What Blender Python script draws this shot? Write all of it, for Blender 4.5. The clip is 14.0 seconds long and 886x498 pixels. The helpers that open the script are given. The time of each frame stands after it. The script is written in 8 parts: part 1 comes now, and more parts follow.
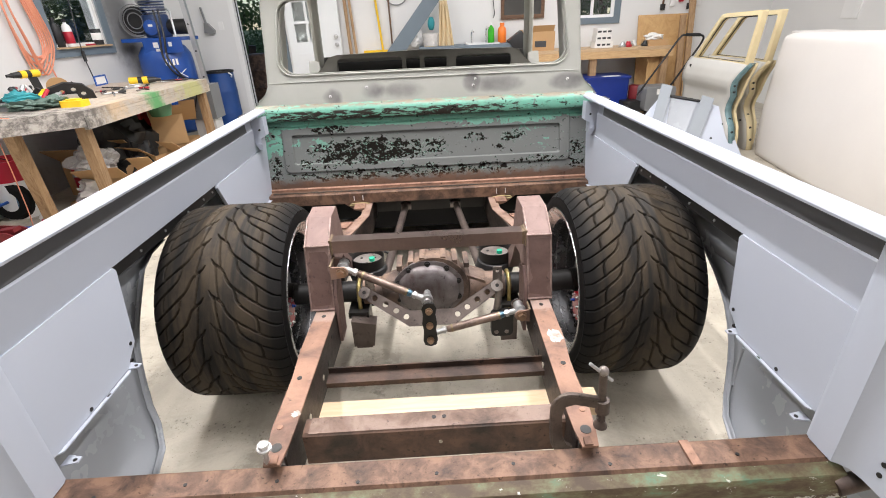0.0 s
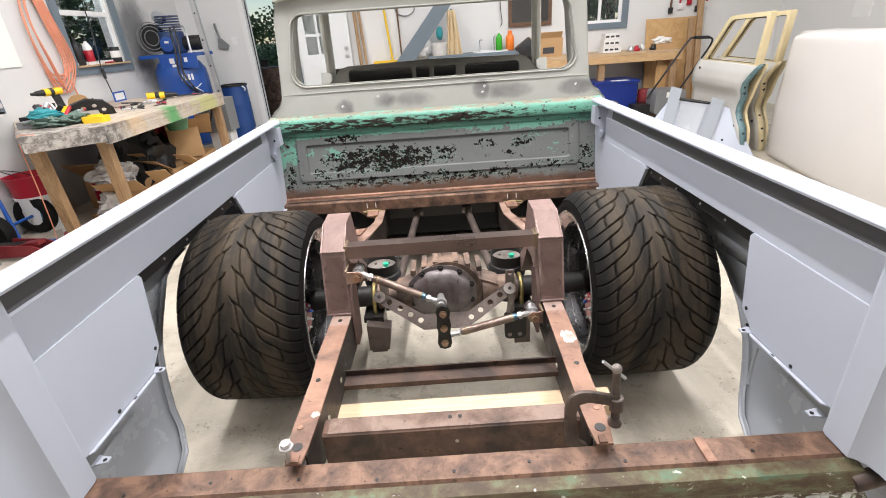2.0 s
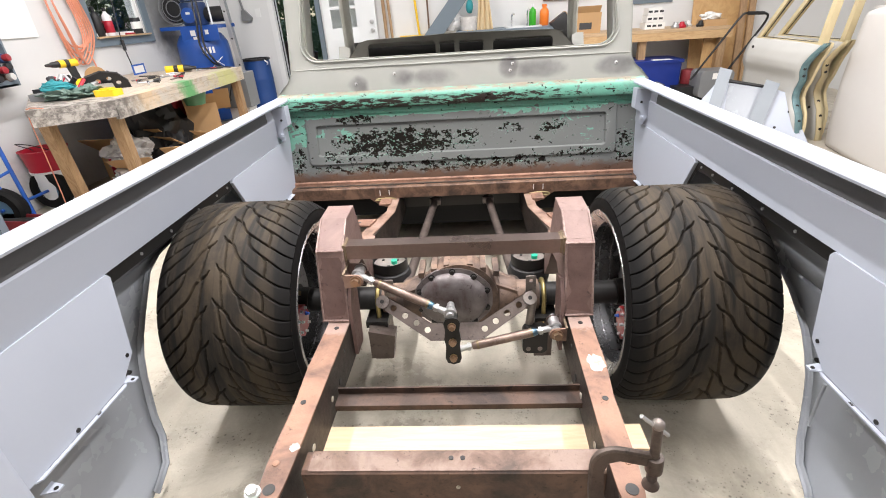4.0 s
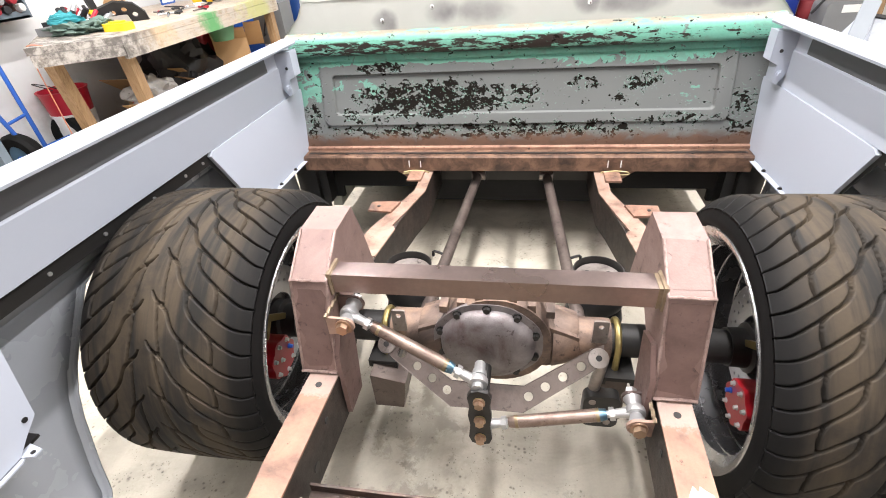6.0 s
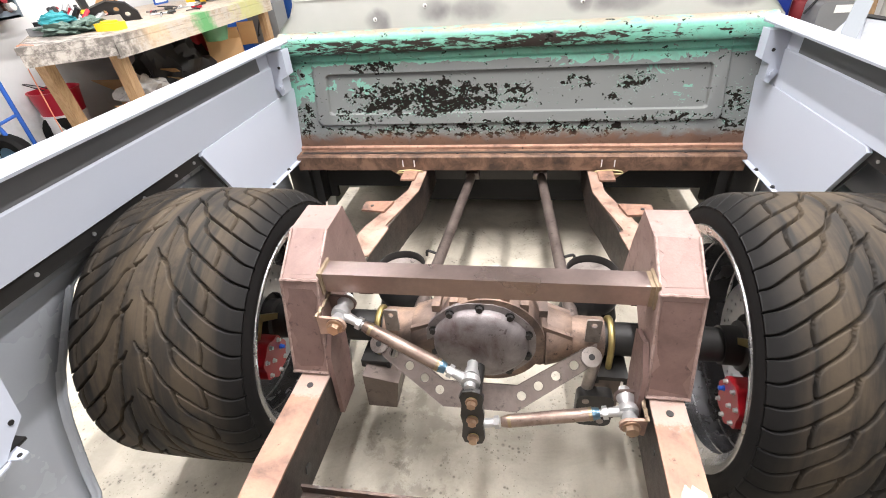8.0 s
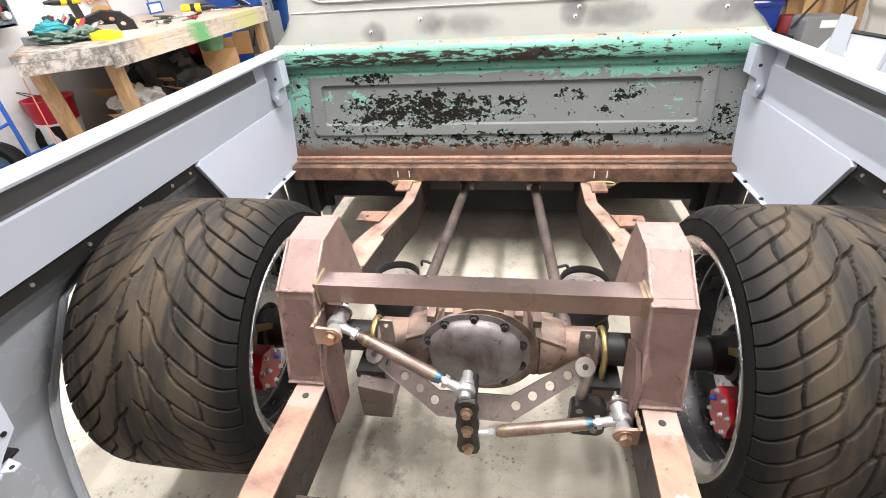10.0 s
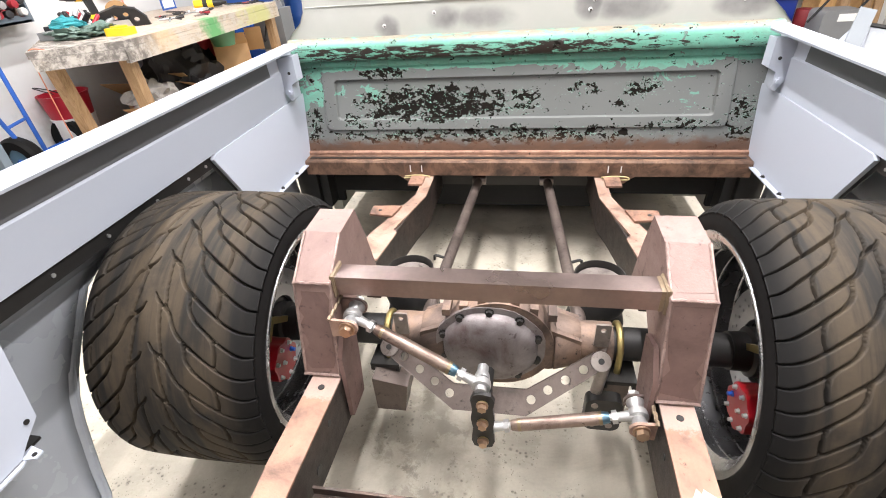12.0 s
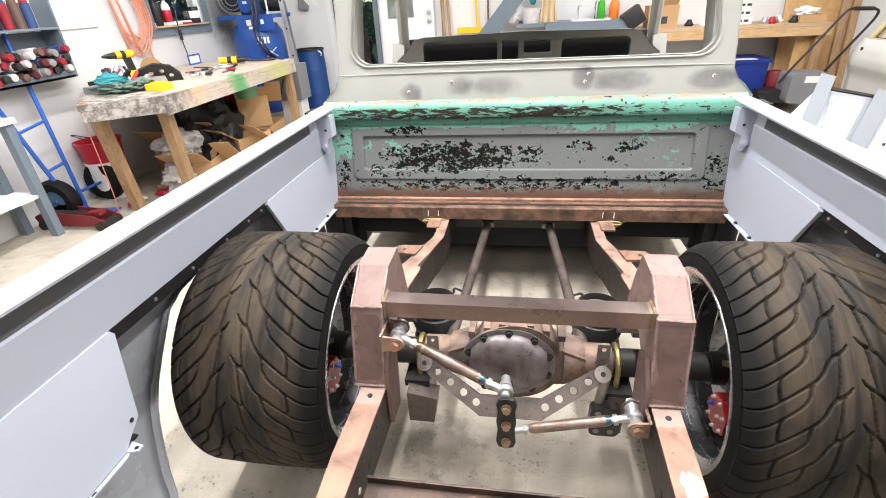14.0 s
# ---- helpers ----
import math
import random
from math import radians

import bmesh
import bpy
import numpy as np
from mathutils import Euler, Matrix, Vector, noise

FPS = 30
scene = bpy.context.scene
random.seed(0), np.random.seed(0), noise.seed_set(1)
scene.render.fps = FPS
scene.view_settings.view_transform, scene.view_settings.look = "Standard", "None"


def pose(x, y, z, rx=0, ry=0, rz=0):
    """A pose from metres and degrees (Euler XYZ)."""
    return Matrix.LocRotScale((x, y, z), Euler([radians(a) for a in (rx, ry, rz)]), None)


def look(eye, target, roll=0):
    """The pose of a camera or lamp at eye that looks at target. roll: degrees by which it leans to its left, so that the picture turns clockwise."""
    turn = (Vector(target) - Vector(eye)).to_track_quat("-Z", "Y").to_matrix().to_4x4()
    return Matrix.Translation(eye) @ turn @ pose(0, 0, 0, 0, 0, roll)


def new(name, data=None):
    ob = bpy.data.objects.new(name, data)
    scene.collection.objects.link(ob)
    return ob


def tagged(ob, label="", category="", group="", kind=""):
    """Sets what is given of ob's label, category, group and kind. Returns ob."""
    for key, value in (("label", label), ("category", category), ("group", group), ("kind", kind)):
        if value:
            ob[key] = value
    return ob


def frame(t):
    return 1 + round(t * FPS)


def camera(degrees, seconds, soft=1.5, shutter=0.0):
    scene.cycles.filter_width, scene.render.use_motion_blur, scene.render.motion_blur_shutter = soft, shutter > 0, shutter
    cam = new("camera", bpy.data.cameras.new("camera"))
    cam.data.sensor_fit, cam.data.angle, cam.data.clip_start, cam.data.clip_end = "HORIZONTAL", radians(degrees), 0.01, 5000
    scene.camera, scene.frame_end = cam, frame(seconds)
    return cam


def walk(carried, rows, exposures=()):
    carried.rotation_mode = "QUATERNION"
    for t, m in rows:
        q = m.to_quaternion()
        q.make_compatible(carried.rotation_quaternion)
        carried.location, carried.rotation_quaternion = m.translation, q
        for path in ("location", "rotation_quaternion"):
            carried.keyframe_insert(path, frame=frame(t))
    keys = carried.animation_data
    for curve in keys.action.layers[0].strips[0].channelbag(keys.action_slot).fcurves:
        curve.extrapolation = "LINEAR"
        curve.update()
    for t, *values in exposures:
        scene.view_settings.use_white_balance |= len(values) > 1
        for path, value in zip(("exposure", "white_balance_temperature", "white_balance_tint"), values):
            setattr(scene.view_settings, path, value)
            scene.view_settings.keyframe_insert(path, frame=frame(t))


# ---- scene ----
cam = camera(86.8, 14.0, soft=1.0)
PATH = [
    (0, (0.024, -0.029, 1.361), (0.058, 1.768, 0.483), -2.6),
    (0.5, (0.016, -0.047, 1.362), (0.04, 1.756, 0.497), -3.0),
    (1, (0.01, -0.054, 1.359), (0.019, 1.753, 0.501), -3.3),
    (1.5, (0.015, -0.058, 1.361), (0.014, 1.751, 0.509), -3.7),
    (2, (0.017, -0.062, 1.363), (0.005, 1.75, 0.517), -4.1),
    (2.5, (0.018, -0.062, 1.362), (-0.006, 1.752, 0.52), -4.4),
    (3, (0.026, -0.056, 1.363), (-0.01, 1.756, 0.516), -4.2),
    (3.2, (0.031, -0.05, 1.36), (-0.015, 1.759, 0.509), -4.1),
    (5.3, (0.098, 0.64, 1.293), (-0.182, 2.309, 0.227), -4.1),
    (5.5, (0.091, 0.666, 1.29), (-0.208, 2.322, 0.209), -4.3),
    (6, (0.073, 0.71, 1.279), (-0.265, 2.334, 0.161), -4.8),
    (6.5, (0.085, 0.732, 1.27), (-0.259, 2.342, 0.134), -4.9),
    (7, (0.088, 0.72, 1.267), (-0.247, 2.334, 0.134), -4.9),
    (7.5, (0.08, 0.716, 1.274), (-0.251, 2.336, 0.149), -4.9),
    (8, (0.082, 0.714, 1.272), (-0.241, 2.342, 0.155), -4.7),
    (10.5, (0.078, 0.706, 1.285), (-0.218, 2.359, 0.199), -4.0),
    (11, (0.07, 0.712, 1.284), (-0.234, 2.36, 0.193), -3.9),
    (11.5, (0.065, 0.706, 1.28), (-0.245, 2.347, 0.181), -3.8),
    (12, (0.062, 0.701, 1.277), (-0.268, 2.34, 0.179), -4.4),
    (12.5, (0.065, 0.697, 1.279), (-0.29, 2.346, 0.204), -5.4),
    (13, (0.07, 0.683, 1.303), (-0.325, 2.353, 0.277), -6.1),
    (13.5, (0.069, 0.655, 1.322), (-0.299, 2.355, 0.335), -5.1),
    (14, (0.004, 0.473, 1.391), (-0.303, 2.207, 0.442), -3.3),
]
walk(cam, [(t, look(eye, target, roll)) for t, eye, target, roll in PATH], exposures=((0, -0.22), (3.2, -0.22), (5.3, 0.31), (13, 0.31), (14, 0.19)))

# ---------------- world and lamps ----------------
world = bpy.data.worlds.new("sky")
scene.world = world
world.use_nodes = True
wn = world.node_tree.nodes
sky = wn.new("ShaderNodeTexSky")
sky.sky_type, sky.sun_disc, sky.sun_elevation, sky.sun_rotation = "NISHITA", False, radians(38), radians(200)
sky.dust_density = 0.4
wn["Background"].inputs[1].default_value = 0.11
world.node_tree.links.new(sky.outputs[0], wn["Background"].inputs[0])


def lamp(name, x, y, z, sx, sy, watts, colour=(1.0, 0.965, 0.975)):
    data = bpy.data.lights.new(name, "AREA")
    data.shape, data.size, data.size_y, data.energy, data.color = "RECTANGLE", sx, sy, watts, colour
    ob = new(name, data)
    ob.matrix_world = look((x, y, z), (x, y + 0.0001, 0))
    return ob


# rows of shop tube lights under the ceiling
COOL = (0.955, 0.965, 1.0)
lamp("shop_light", -1.75, 2.5, 3.6, 0.05, 3.6, 174)
lamp("shop_light", 1.7, 2.5, 3.6, 0.05, 3.6, 186)
lamp("shop_light", -0.05, 1.8, 3.6, 0.05, 2.2, 155)
lamp("shop_light", -3.1, 1.2, 3.6, 0.06, 2.8, 10)
lamp("shop_light", 3.9, 1.2, 3.6, 0.06, 2.8, 80)
lamp("shop_light", -1.7, 5.7, 3.6, 0.06, 2.2, 30, COOL)
lamp("shop_light", 2.05, 5.4, 3.6, 0.06, 2.4, 64, COOL)
lamp("shop_light", -0.45, -2.4, 3.6, 0.06, 2.4, 46)
lamp("shop_light", 0.55, -2.4, 3.6, 0.06, 2.4, 46)


# ---------------- materials ----------------
def nodes_of(name):
    m = bpy.data.materials.new(name)
    m.use_nodes = True
    t = m.node_tree
    return m, t, t.nodes["Principled BSDF"]


def add(t, kind, **values):
    n = t.nodes.new(kind)
    for k, v in values.items():
        n.inputs[k].default_value = v
    return n


def rgb(c):
    return (*c, 1.0)


def ramp(t, fac, stops):
    n = t.nodes.new("ShaderNodeValToRGB")
    e = n.color_ramp.elements
    e[0].position, e[0].color = stops[0][0], rgb(stops[0][1])
    e[1].position, e[1].color = stops[-1][0], rgb(stops[-1][1])
    for p, c in stops[1:-1]:
        e.new(p).color = rgb(c)
    t.links.new(fac, n.inputs[0])
    return n.outputs[0]


def coords(t, kind="Object", scale=(1, 1, 1)):
    c = t.nodes.new("ShaderNodeTexCoord")
    mp = t.nodes.new("ShaderNodeMapping")
    mp.inputs["Scale"].default_value = scale
    t.links.new(c.outputs[kind], mp.inputs[0])
    return mp.outputs[0]


def noise_tex(t, vec, scale, detail=6.0, rough=0.6, distortion=0.0):
    n = add(t, "ShaderNodeTexNoise", Scale=scale, Detail=detail, Roughness=rough, Distortion=distortion)
    t.links.new(vec, n.inputs["Vector"])
    return n.outputs[0]


def mix(t, fac, a, b, blend="MIX"):
    n = t.nodes.new("ShaderNodeMixRGB")
    n.blend_type = blend
    for i, v in ((0, fac), (1, a), (2, b)):
        if isinstance(v, bpy.types.NodeSocket):
            t.links.new(v, n.inputs[i])
        else:
            n.inputs[i].default_value = v if i == 0 else rgb(v)
    return n.outputs[0]


def calc(t, op, a, b=0.0, c=None):
    n = t.nodes.new("ShaderNodeMath")
    n.operation = op
    for i, v in enumerate((a, b) if c is None else (a, b, c)):
        if isinstance(v, bpy.types.NodeSocket):
            t.links.new(v, n.inputs[i])
        else:
            n.inputs[i].default_value = v
    return n.outputs[0]


def smooth(t, v, lo, hi):
    n = t.nodes.new("ShaderNodeMapRange")
    n.interpolation_type = "SMOOTHSTEP"
    t.links.new(v, n.inputs[0])
    n.inputs[1].default_value, n.inputs[2].default_value = lo, hi
    return n.outputs[0]


def bump(t, p, height, strength=0.3, distance=0.002):
    n = add(t, "ShaderNodeBump", Strength=strength, Distance=distance)
    t.links.new(height, n.inputs["Height"])
    t.links.new(n.outputs[0], p.inputs["Normal"])


def plain(name, colour, rough=0.5, metal=0.0, vary=0.12, scale=9.0, grain=160.0, relief=0.12, coat=0.0):
    """A surface of one colour with soft blotches, fine grain and uneven gloss."""
    m, t, p = nodes_of(name)
    v = coords(t)
    big, fine = noise_tex(t, v, scale, 4), noise_tex(t, v, grain, 2)
    c = mix(t, big, [k * (1 - vary) for k in colour], [min(1, k * (1 + vary)) for k in colour])
    c = mix(t, calc(t, "MULTIPLY", fine, vary), c, [k * 0.6 for k in colour])
    t.links.new(c, p.inputs["Base Color"])
    t.links.new(calc(t, "MULTIPLY_ADD", big, 0.2, rough - 0.1), p.inputs["Roughness"])
    p.inputs["Metallic"].default_value = metal
    p.inputs["Coat Weight"].default_value = coat
    bump(t, p, fine, relief, 0.001)
    return m


def rusty(name, light, mid, dark, rough=0.72, metal=0.15, scale=7.0):
    """Old frame steel: blotches of rust, thin pale scale and dark grease."""
    m, t, p = nodes_of(name)
    v = coords(t)
    big, small, fine = noise_tex(t, v, scale, 8, 0.65, 0.4), noise_tex(t, v, scale * 5, 6, 0.7), noise_tex(t, v, 220, 3)
    c = ramp(t, big, [(0.33, dark), (0.47, mid), (0.62, light)])
    c = mix(t, smooth(t, small, 0.58, 0.70), c, [k * 0.55 for k in dark])
    c = mix(t, calc(t, "MULTIPLY", fine, 0.35), c, [k * 0.7 for k in mid])
    t.links.new(c, p.inputs["Base Color"])
    t.links.new(calc(t, "MULTIPLY_ADD", small, 0.3, rough - 0.15), p.inputs["Roughness"])
    p.inputs["Metallic"].default_value = metal
    bump(t, p, calc(t, "ADD", fine, small), 0.25, 0.002)
    return m


def rail_rust():
    """Rail top: rust with paler ground zones by the towers and small bright scrapes."""
    m, t, p = nodes_of("ground rail rust")
    v = coords(t)
    sep = t.nodes.new("ShaderNodeSeparateXYZ")
    t.links.new(v, sep.inputs[0])
    big, small, fine = noise_tex(t, v, 8.0, 8, 0.65, 0.4), noise_tex(t, v, 42, 6, 0.7), noise_tex(t, v, 220, 3)
    c = ramp(t, big, [(0.33, (0.10, 0.06, 0.045)), (0.47, (0.26, 0.145, 0.10)), (0.62, (0.35, 0.20, 0.135))])
    c = mix(t, smooth(t, small, 0.60, 0.72), c, (0.055, 0.035, 0.028))
    zone = calc(t, "SUBTRACT", 1.0, smooth(t, calc(t, "ABSOLUTE", calc(t, "SUBTRACT", sep.outputs[1], 1.375)), 0.01, 0.10))
    pale = smooth(t, calc(t, "ADD", calc(t, "MULTIPLY", zone, 0.55), calc(t, "MULTIPLY", small, 0.8)), 0.70, 0.86)
    c = mix(t, calc(t, "MULTIPLY", pale, 0.6), c, (0.42, 0.33, 0.295))
    c = mix(t, calc(t, "MULTIPLY", fine, 0.3), c, (0.17, 0.10, 0.07))
    t.links.new(c, p.inputs["Base Color"])
    t.links.new(calc(t, "MULTIPLY_ADD", small, 0.3, 0.45), p.inputs["Roughness"])
    p.inputs["Metallic"].default_value = 0.15
    bump(t, p, calc(t, "ADD", fine, small), 0.25, 0.002)
    return m


def chipped_paint():
    """Bed front panel: grey primer over mint green over dark bare steel, in torn flakes; rust along its foot."""
    m, t, p = nodes_of("chipped bed paint")
    v = coords(t)
    sep = t.nodes.new("ShaderNodeSeparateXYZ")
    t.links.new(v, sep.inputs[0])
    x, z = calc(t, "SUBTRACT", sep.outputs[0], 0.012), sep.outputs[2]
    n1, n3 = noise_tex(t, v, 3.0, 5), noise_tex(t, v, 60, 6, 0.7)
    streak = noise_tex(t, coords(t, scale=(4, 4, 20)), 3.5, 8, 0.72)
    tear = noise_tex(t, coords(t, scale=(1, 1, 1.5)), 13, 9, 0.66, 0.8)
    flake = noise_tex(t, coords(t, scale=(1, 1, 1.45)), 22, 9, 0.64, 0.35)
    small = noise_tex(t, coords(t, scale=(1, 1, 1.3)), 62, 6, 0.62, 0.3)

    def near(a, c, lo, hi):
        return calc(t, "SUBTRACT", 1.0, smooth(t, calc(t, "ABSOLUTE", calc(t, "SUBTRACT", a, c)), lo, hi))

    def zone(cx, cz, rx, rz):
        """Nought outside an ellipse, rising to one at its middle."""
        d = calc(t, "ADD", calc(t, "POWER", calc(t, "DIVIDE", calc(t, "ABSOLUTE", calc(t, "SUBTRACT", x, cx)), rx), 2.0), calc(t, "POWER", calc(t, "DIVIDE", calc(t, "ABSOLUTE", calc(t, "SUBTRACT", z, cz)), rz), 2.0))
        return calc(t, "SUBTRACT", 1.0, smooth(t, d, 0.15, 1.15))

    grey = mix(t, n1, (0.128, 0.136, 0.132), (0.166, 0.174, 0.167))
    green = mix(t, n3, (0.115, 0.345, 0.255), (0.19, 0.45, 0.345))
    pale = mix(t, n3, (0.25, 0.28, 0.215), (0.24, 0.155, 0.115))
    bare = mix(t, n3, (0.003, 0.0028, 0.0025), (0.015, 0.0115, 0.009))
    rust = mix(t, tear, (0.035, 0.021, 0.015), (0.165, 0.092, 0.060))
    # green: the upper band, hanging lower towards one side, the end strip and a few torn spots
    high = smooth(t, z, 0.812, 0.850)
    flank = calc(t, "MULTIPLY", near(x, 0.46, 0.22, 0.48), smooth(t, z, 0.765, 0.845))
    strip = calc(t, "MULTIPLY", smooth(t, calc(t, "MULTIPLY", x, -1.0), 0.795, 0.835), smooth(t, z, 0.58, 0.74))
    g = calc(t, "MAXIMUM", calc(t, "MAXIMUM", high, calc(t, "MULTIPLY", flank, 0.95)), calc(t, "MULTIPLY", strip, 0.85))
    for cx, cz, rx, rz, amount in ((-0.625, 0.748, 0.085, 0.070, 0.78), (-0.755, 0.765, 0.05, 0.05, 0.75), (0.68, 0.70, 0.08, 0.045, 0.72), (0.60, 0.785, 0.14, 0.035, 0.7), (-0.30, 0.745, 0.35, 0.02, 0.55), (0.27, 0.685, 0.05, 0.03, 0.6)):
        g = calc(t, "MAXIMUM", g, calc(t, "MULTIPLY", zone(cx, cz, rx, rz), amount))
    g = smooth(t, calc(t, "ADD", calc(t, "MULTIPLY", g, 0.56), calc(t, "MULTIPLY", tear, 0.90)), 0.885, 0.900)
    c = mix(t, g, grey, green)
    # thin grey overspray left over the green
    c = mix(t, calc(t, "MULTIPLY", calc(t, "MULTIPLY", g, smooth(t, tear, 0.46, 0.62)), 0.6), c, (0.15, 0.265, 0.215))
    # cream and rubbed edge on the rolled top, brown scrapes under it
    c = mix(t, calc(t, "MULTIPLY", smooth(t, z, 0.946, 0.962), smooth(t, streak, 0.40, 0.50)), c, pale)
    c = mix(t, calc(t, "MULTIPLY", near(z, 0.912, 0.020, 0.030), smooth(t, calc(t, "ADD", streak, calc(t, "MULTIPLY", near(x, -0.25, 0.35, 0.95), 0.10)), 0.555, 0.58)), c, (0.022, 0.015, 0.012))
    # shadow line below the roll, painted as broken dark brown
    c = mix(t, calc(t, "MULTIPLY", near(z, 0.8835, 0.003, 0.006), smooth(t, streak, 0.45, 0.50)), c, (0.035, 0.025, 0.019))
    # flakes down to steel: dense left of the middle, clusters elsewhere
    lot = calc(t, "MULTIPLY", zone(-0.33, 0.700, 0.42, 0.085), 0.205)
    for cx, cz, rx, rz, amount in ((-0.10, 0.575, 0.85, 0.045, 0.135), (-0.55, 0.825, 0.13, 0.035, 0.17), (-0.60, 0.640, 0.18, 0.05, 0.11), (0.03, 0.700, 0.12, 0.07, 0.13), (0.27, 0.745, 0.08, 0.04, 0.12), (0.50, 0.745, 0.09, 0.05, 0.13), (0.45, 0.700, 0.10, 0.05, 0.08), (0.66, 0.612, 0.17, 0.035, 0.105), (0.37, 0.585, 0.20, 0.035, 0.12), (0.875, 0.625, 0.07, 0.16, 0.115), (-0.88, 0.60, 0.05, 0.14, 0.12)):
        lot = calc(t, "MAXIMUM", lot, calc(t, "MULTIPLY", zone(cx, cz, rx, rz), amount))
    f = calc(t, "ADD", calc(t, "ADD", calc(t, "MULTIPLY", flake, 0.85), calc(t, "MULTIPLY_ADD", small, 0.62, -0.235)), lot)
    f = calc(t, "MAXIMUM", f, calc(t, "ADD", calc(t, "MULTIPLY_ADD", small, 0.95, -0.035), calc(t, "MULTIPLY", lot, 0.45)))
    edge = smooth(t, f, 0.618, 0.626)
    f = smooth(t, f, 0.634, 0.642)
    rim = calc(t, "MULTIPLY", calc(t, "MULTIPLY", edge, calc(t, "SUBTRACT", 1.0, f)), smooth(t, tear, 0.44, 0.56))
    c = mix(t, rim, c, (0.27, 0.40, 0.34))
    c = mix(t, f, c, bare)
    # mint crumbs left inside the flaked field
    speck = smooth(t, noise_tex(t, coords(t, scale=(1, 1, 1.4)), 75, 5, 0.6, 0.8), 0.63, 0.645)
    c = mix(t, calc(t, "MULTIPLY", speck, smooth(t, lot, 0.02, 0.14)), c, (0.23, 0.40, 0.33))
    r = smooth(t, calc(t, "ADD", calc(t, "MULTIPLY", tear, 0.10), calc(t, "SUBTRACT", 0.597, z)), 0.070, 0.115)
    c = mix(t, r, c, rust)
    t.links.new(c, p.inputs["Base Color"])
    t.links.new(calc(t, "MULTIPLY_ADD", f, 0.3, 0.42), p.inputs["Roughness"])
    t.links.new(calc(t, "MULTIPLY_ADD", f, -0.30, 0.40), p.inputs["Specular IOR Level"])
    bump(t, p, calc(t, "SUBTRACT", calc(t, "MULTIPLY", n3, 0.4), f), 0.45, 0.0015)
    return m


def cab_primer():
    """Pale green-grey primer with darker sanded patches."""
    m, t, p = nodes_of("cab primer")
    v = coords(t)
    n1, n2 = noise_tex(t, v, 2.6, 5, 0.6), noise_tex(t, v, 9, 6, 0.6)
    sep = t.nodes.new("ShaderNodeSeparateXYZ")
    t.links.new(v, sep.inputs[0])
    c = mix(t, n2, (0.385, 0.39, 0.355), (0.45, 0.455, 0.418))
    total = None
    for px, pz, w in ((-0.10, 1.018, 0.13), (-0.26, 1.026, 0.07), (0.45, 1.035, 0.14), (0.80, 1.03, 0.10), (-0.50, 1.000, 0.05), (0.28, 1.045, 0.05)):
        dx = calc(t, "DIVIDE", calc(t, "ABSOLUTE", calc(t, "SUBTRACT", sep.outputs[0], px)), w)
        dz = calc(t, "DIVIDE", calc(t, "ABSOLUTE", calc(t, "SUBTRACT", sep.outputs[2], pz)), 0.045)
        s = calc(t, "SUBTRACT", 1.0, smooth(t, calc(t, "ADD", calc(t, "ADD", calc(t, "POWER", dx, 2.0), calc(t, "POWER", dz, 2.0)), calc(t, "MULTIPLY_ADD", n1, 4.4, -1.9)), 0.25, 1.7))
        total = s if total is None else calc(t, "MAXIMUM", total, s)
    c = mix(t, calc(t, "MULTIPLY", total, calc(t, "MULTIPLY_ADD", n2, 1.1, 0.1)), c, (0.115, 0.108, 0.115))
    t.links.new(c, p.inputs["Base Color"])
    p.inputs["Roughness"].default_value = 0.62
    bump(t, p, noise_tex(t, v, 90, 3), 0.08, 0.001)
    return m


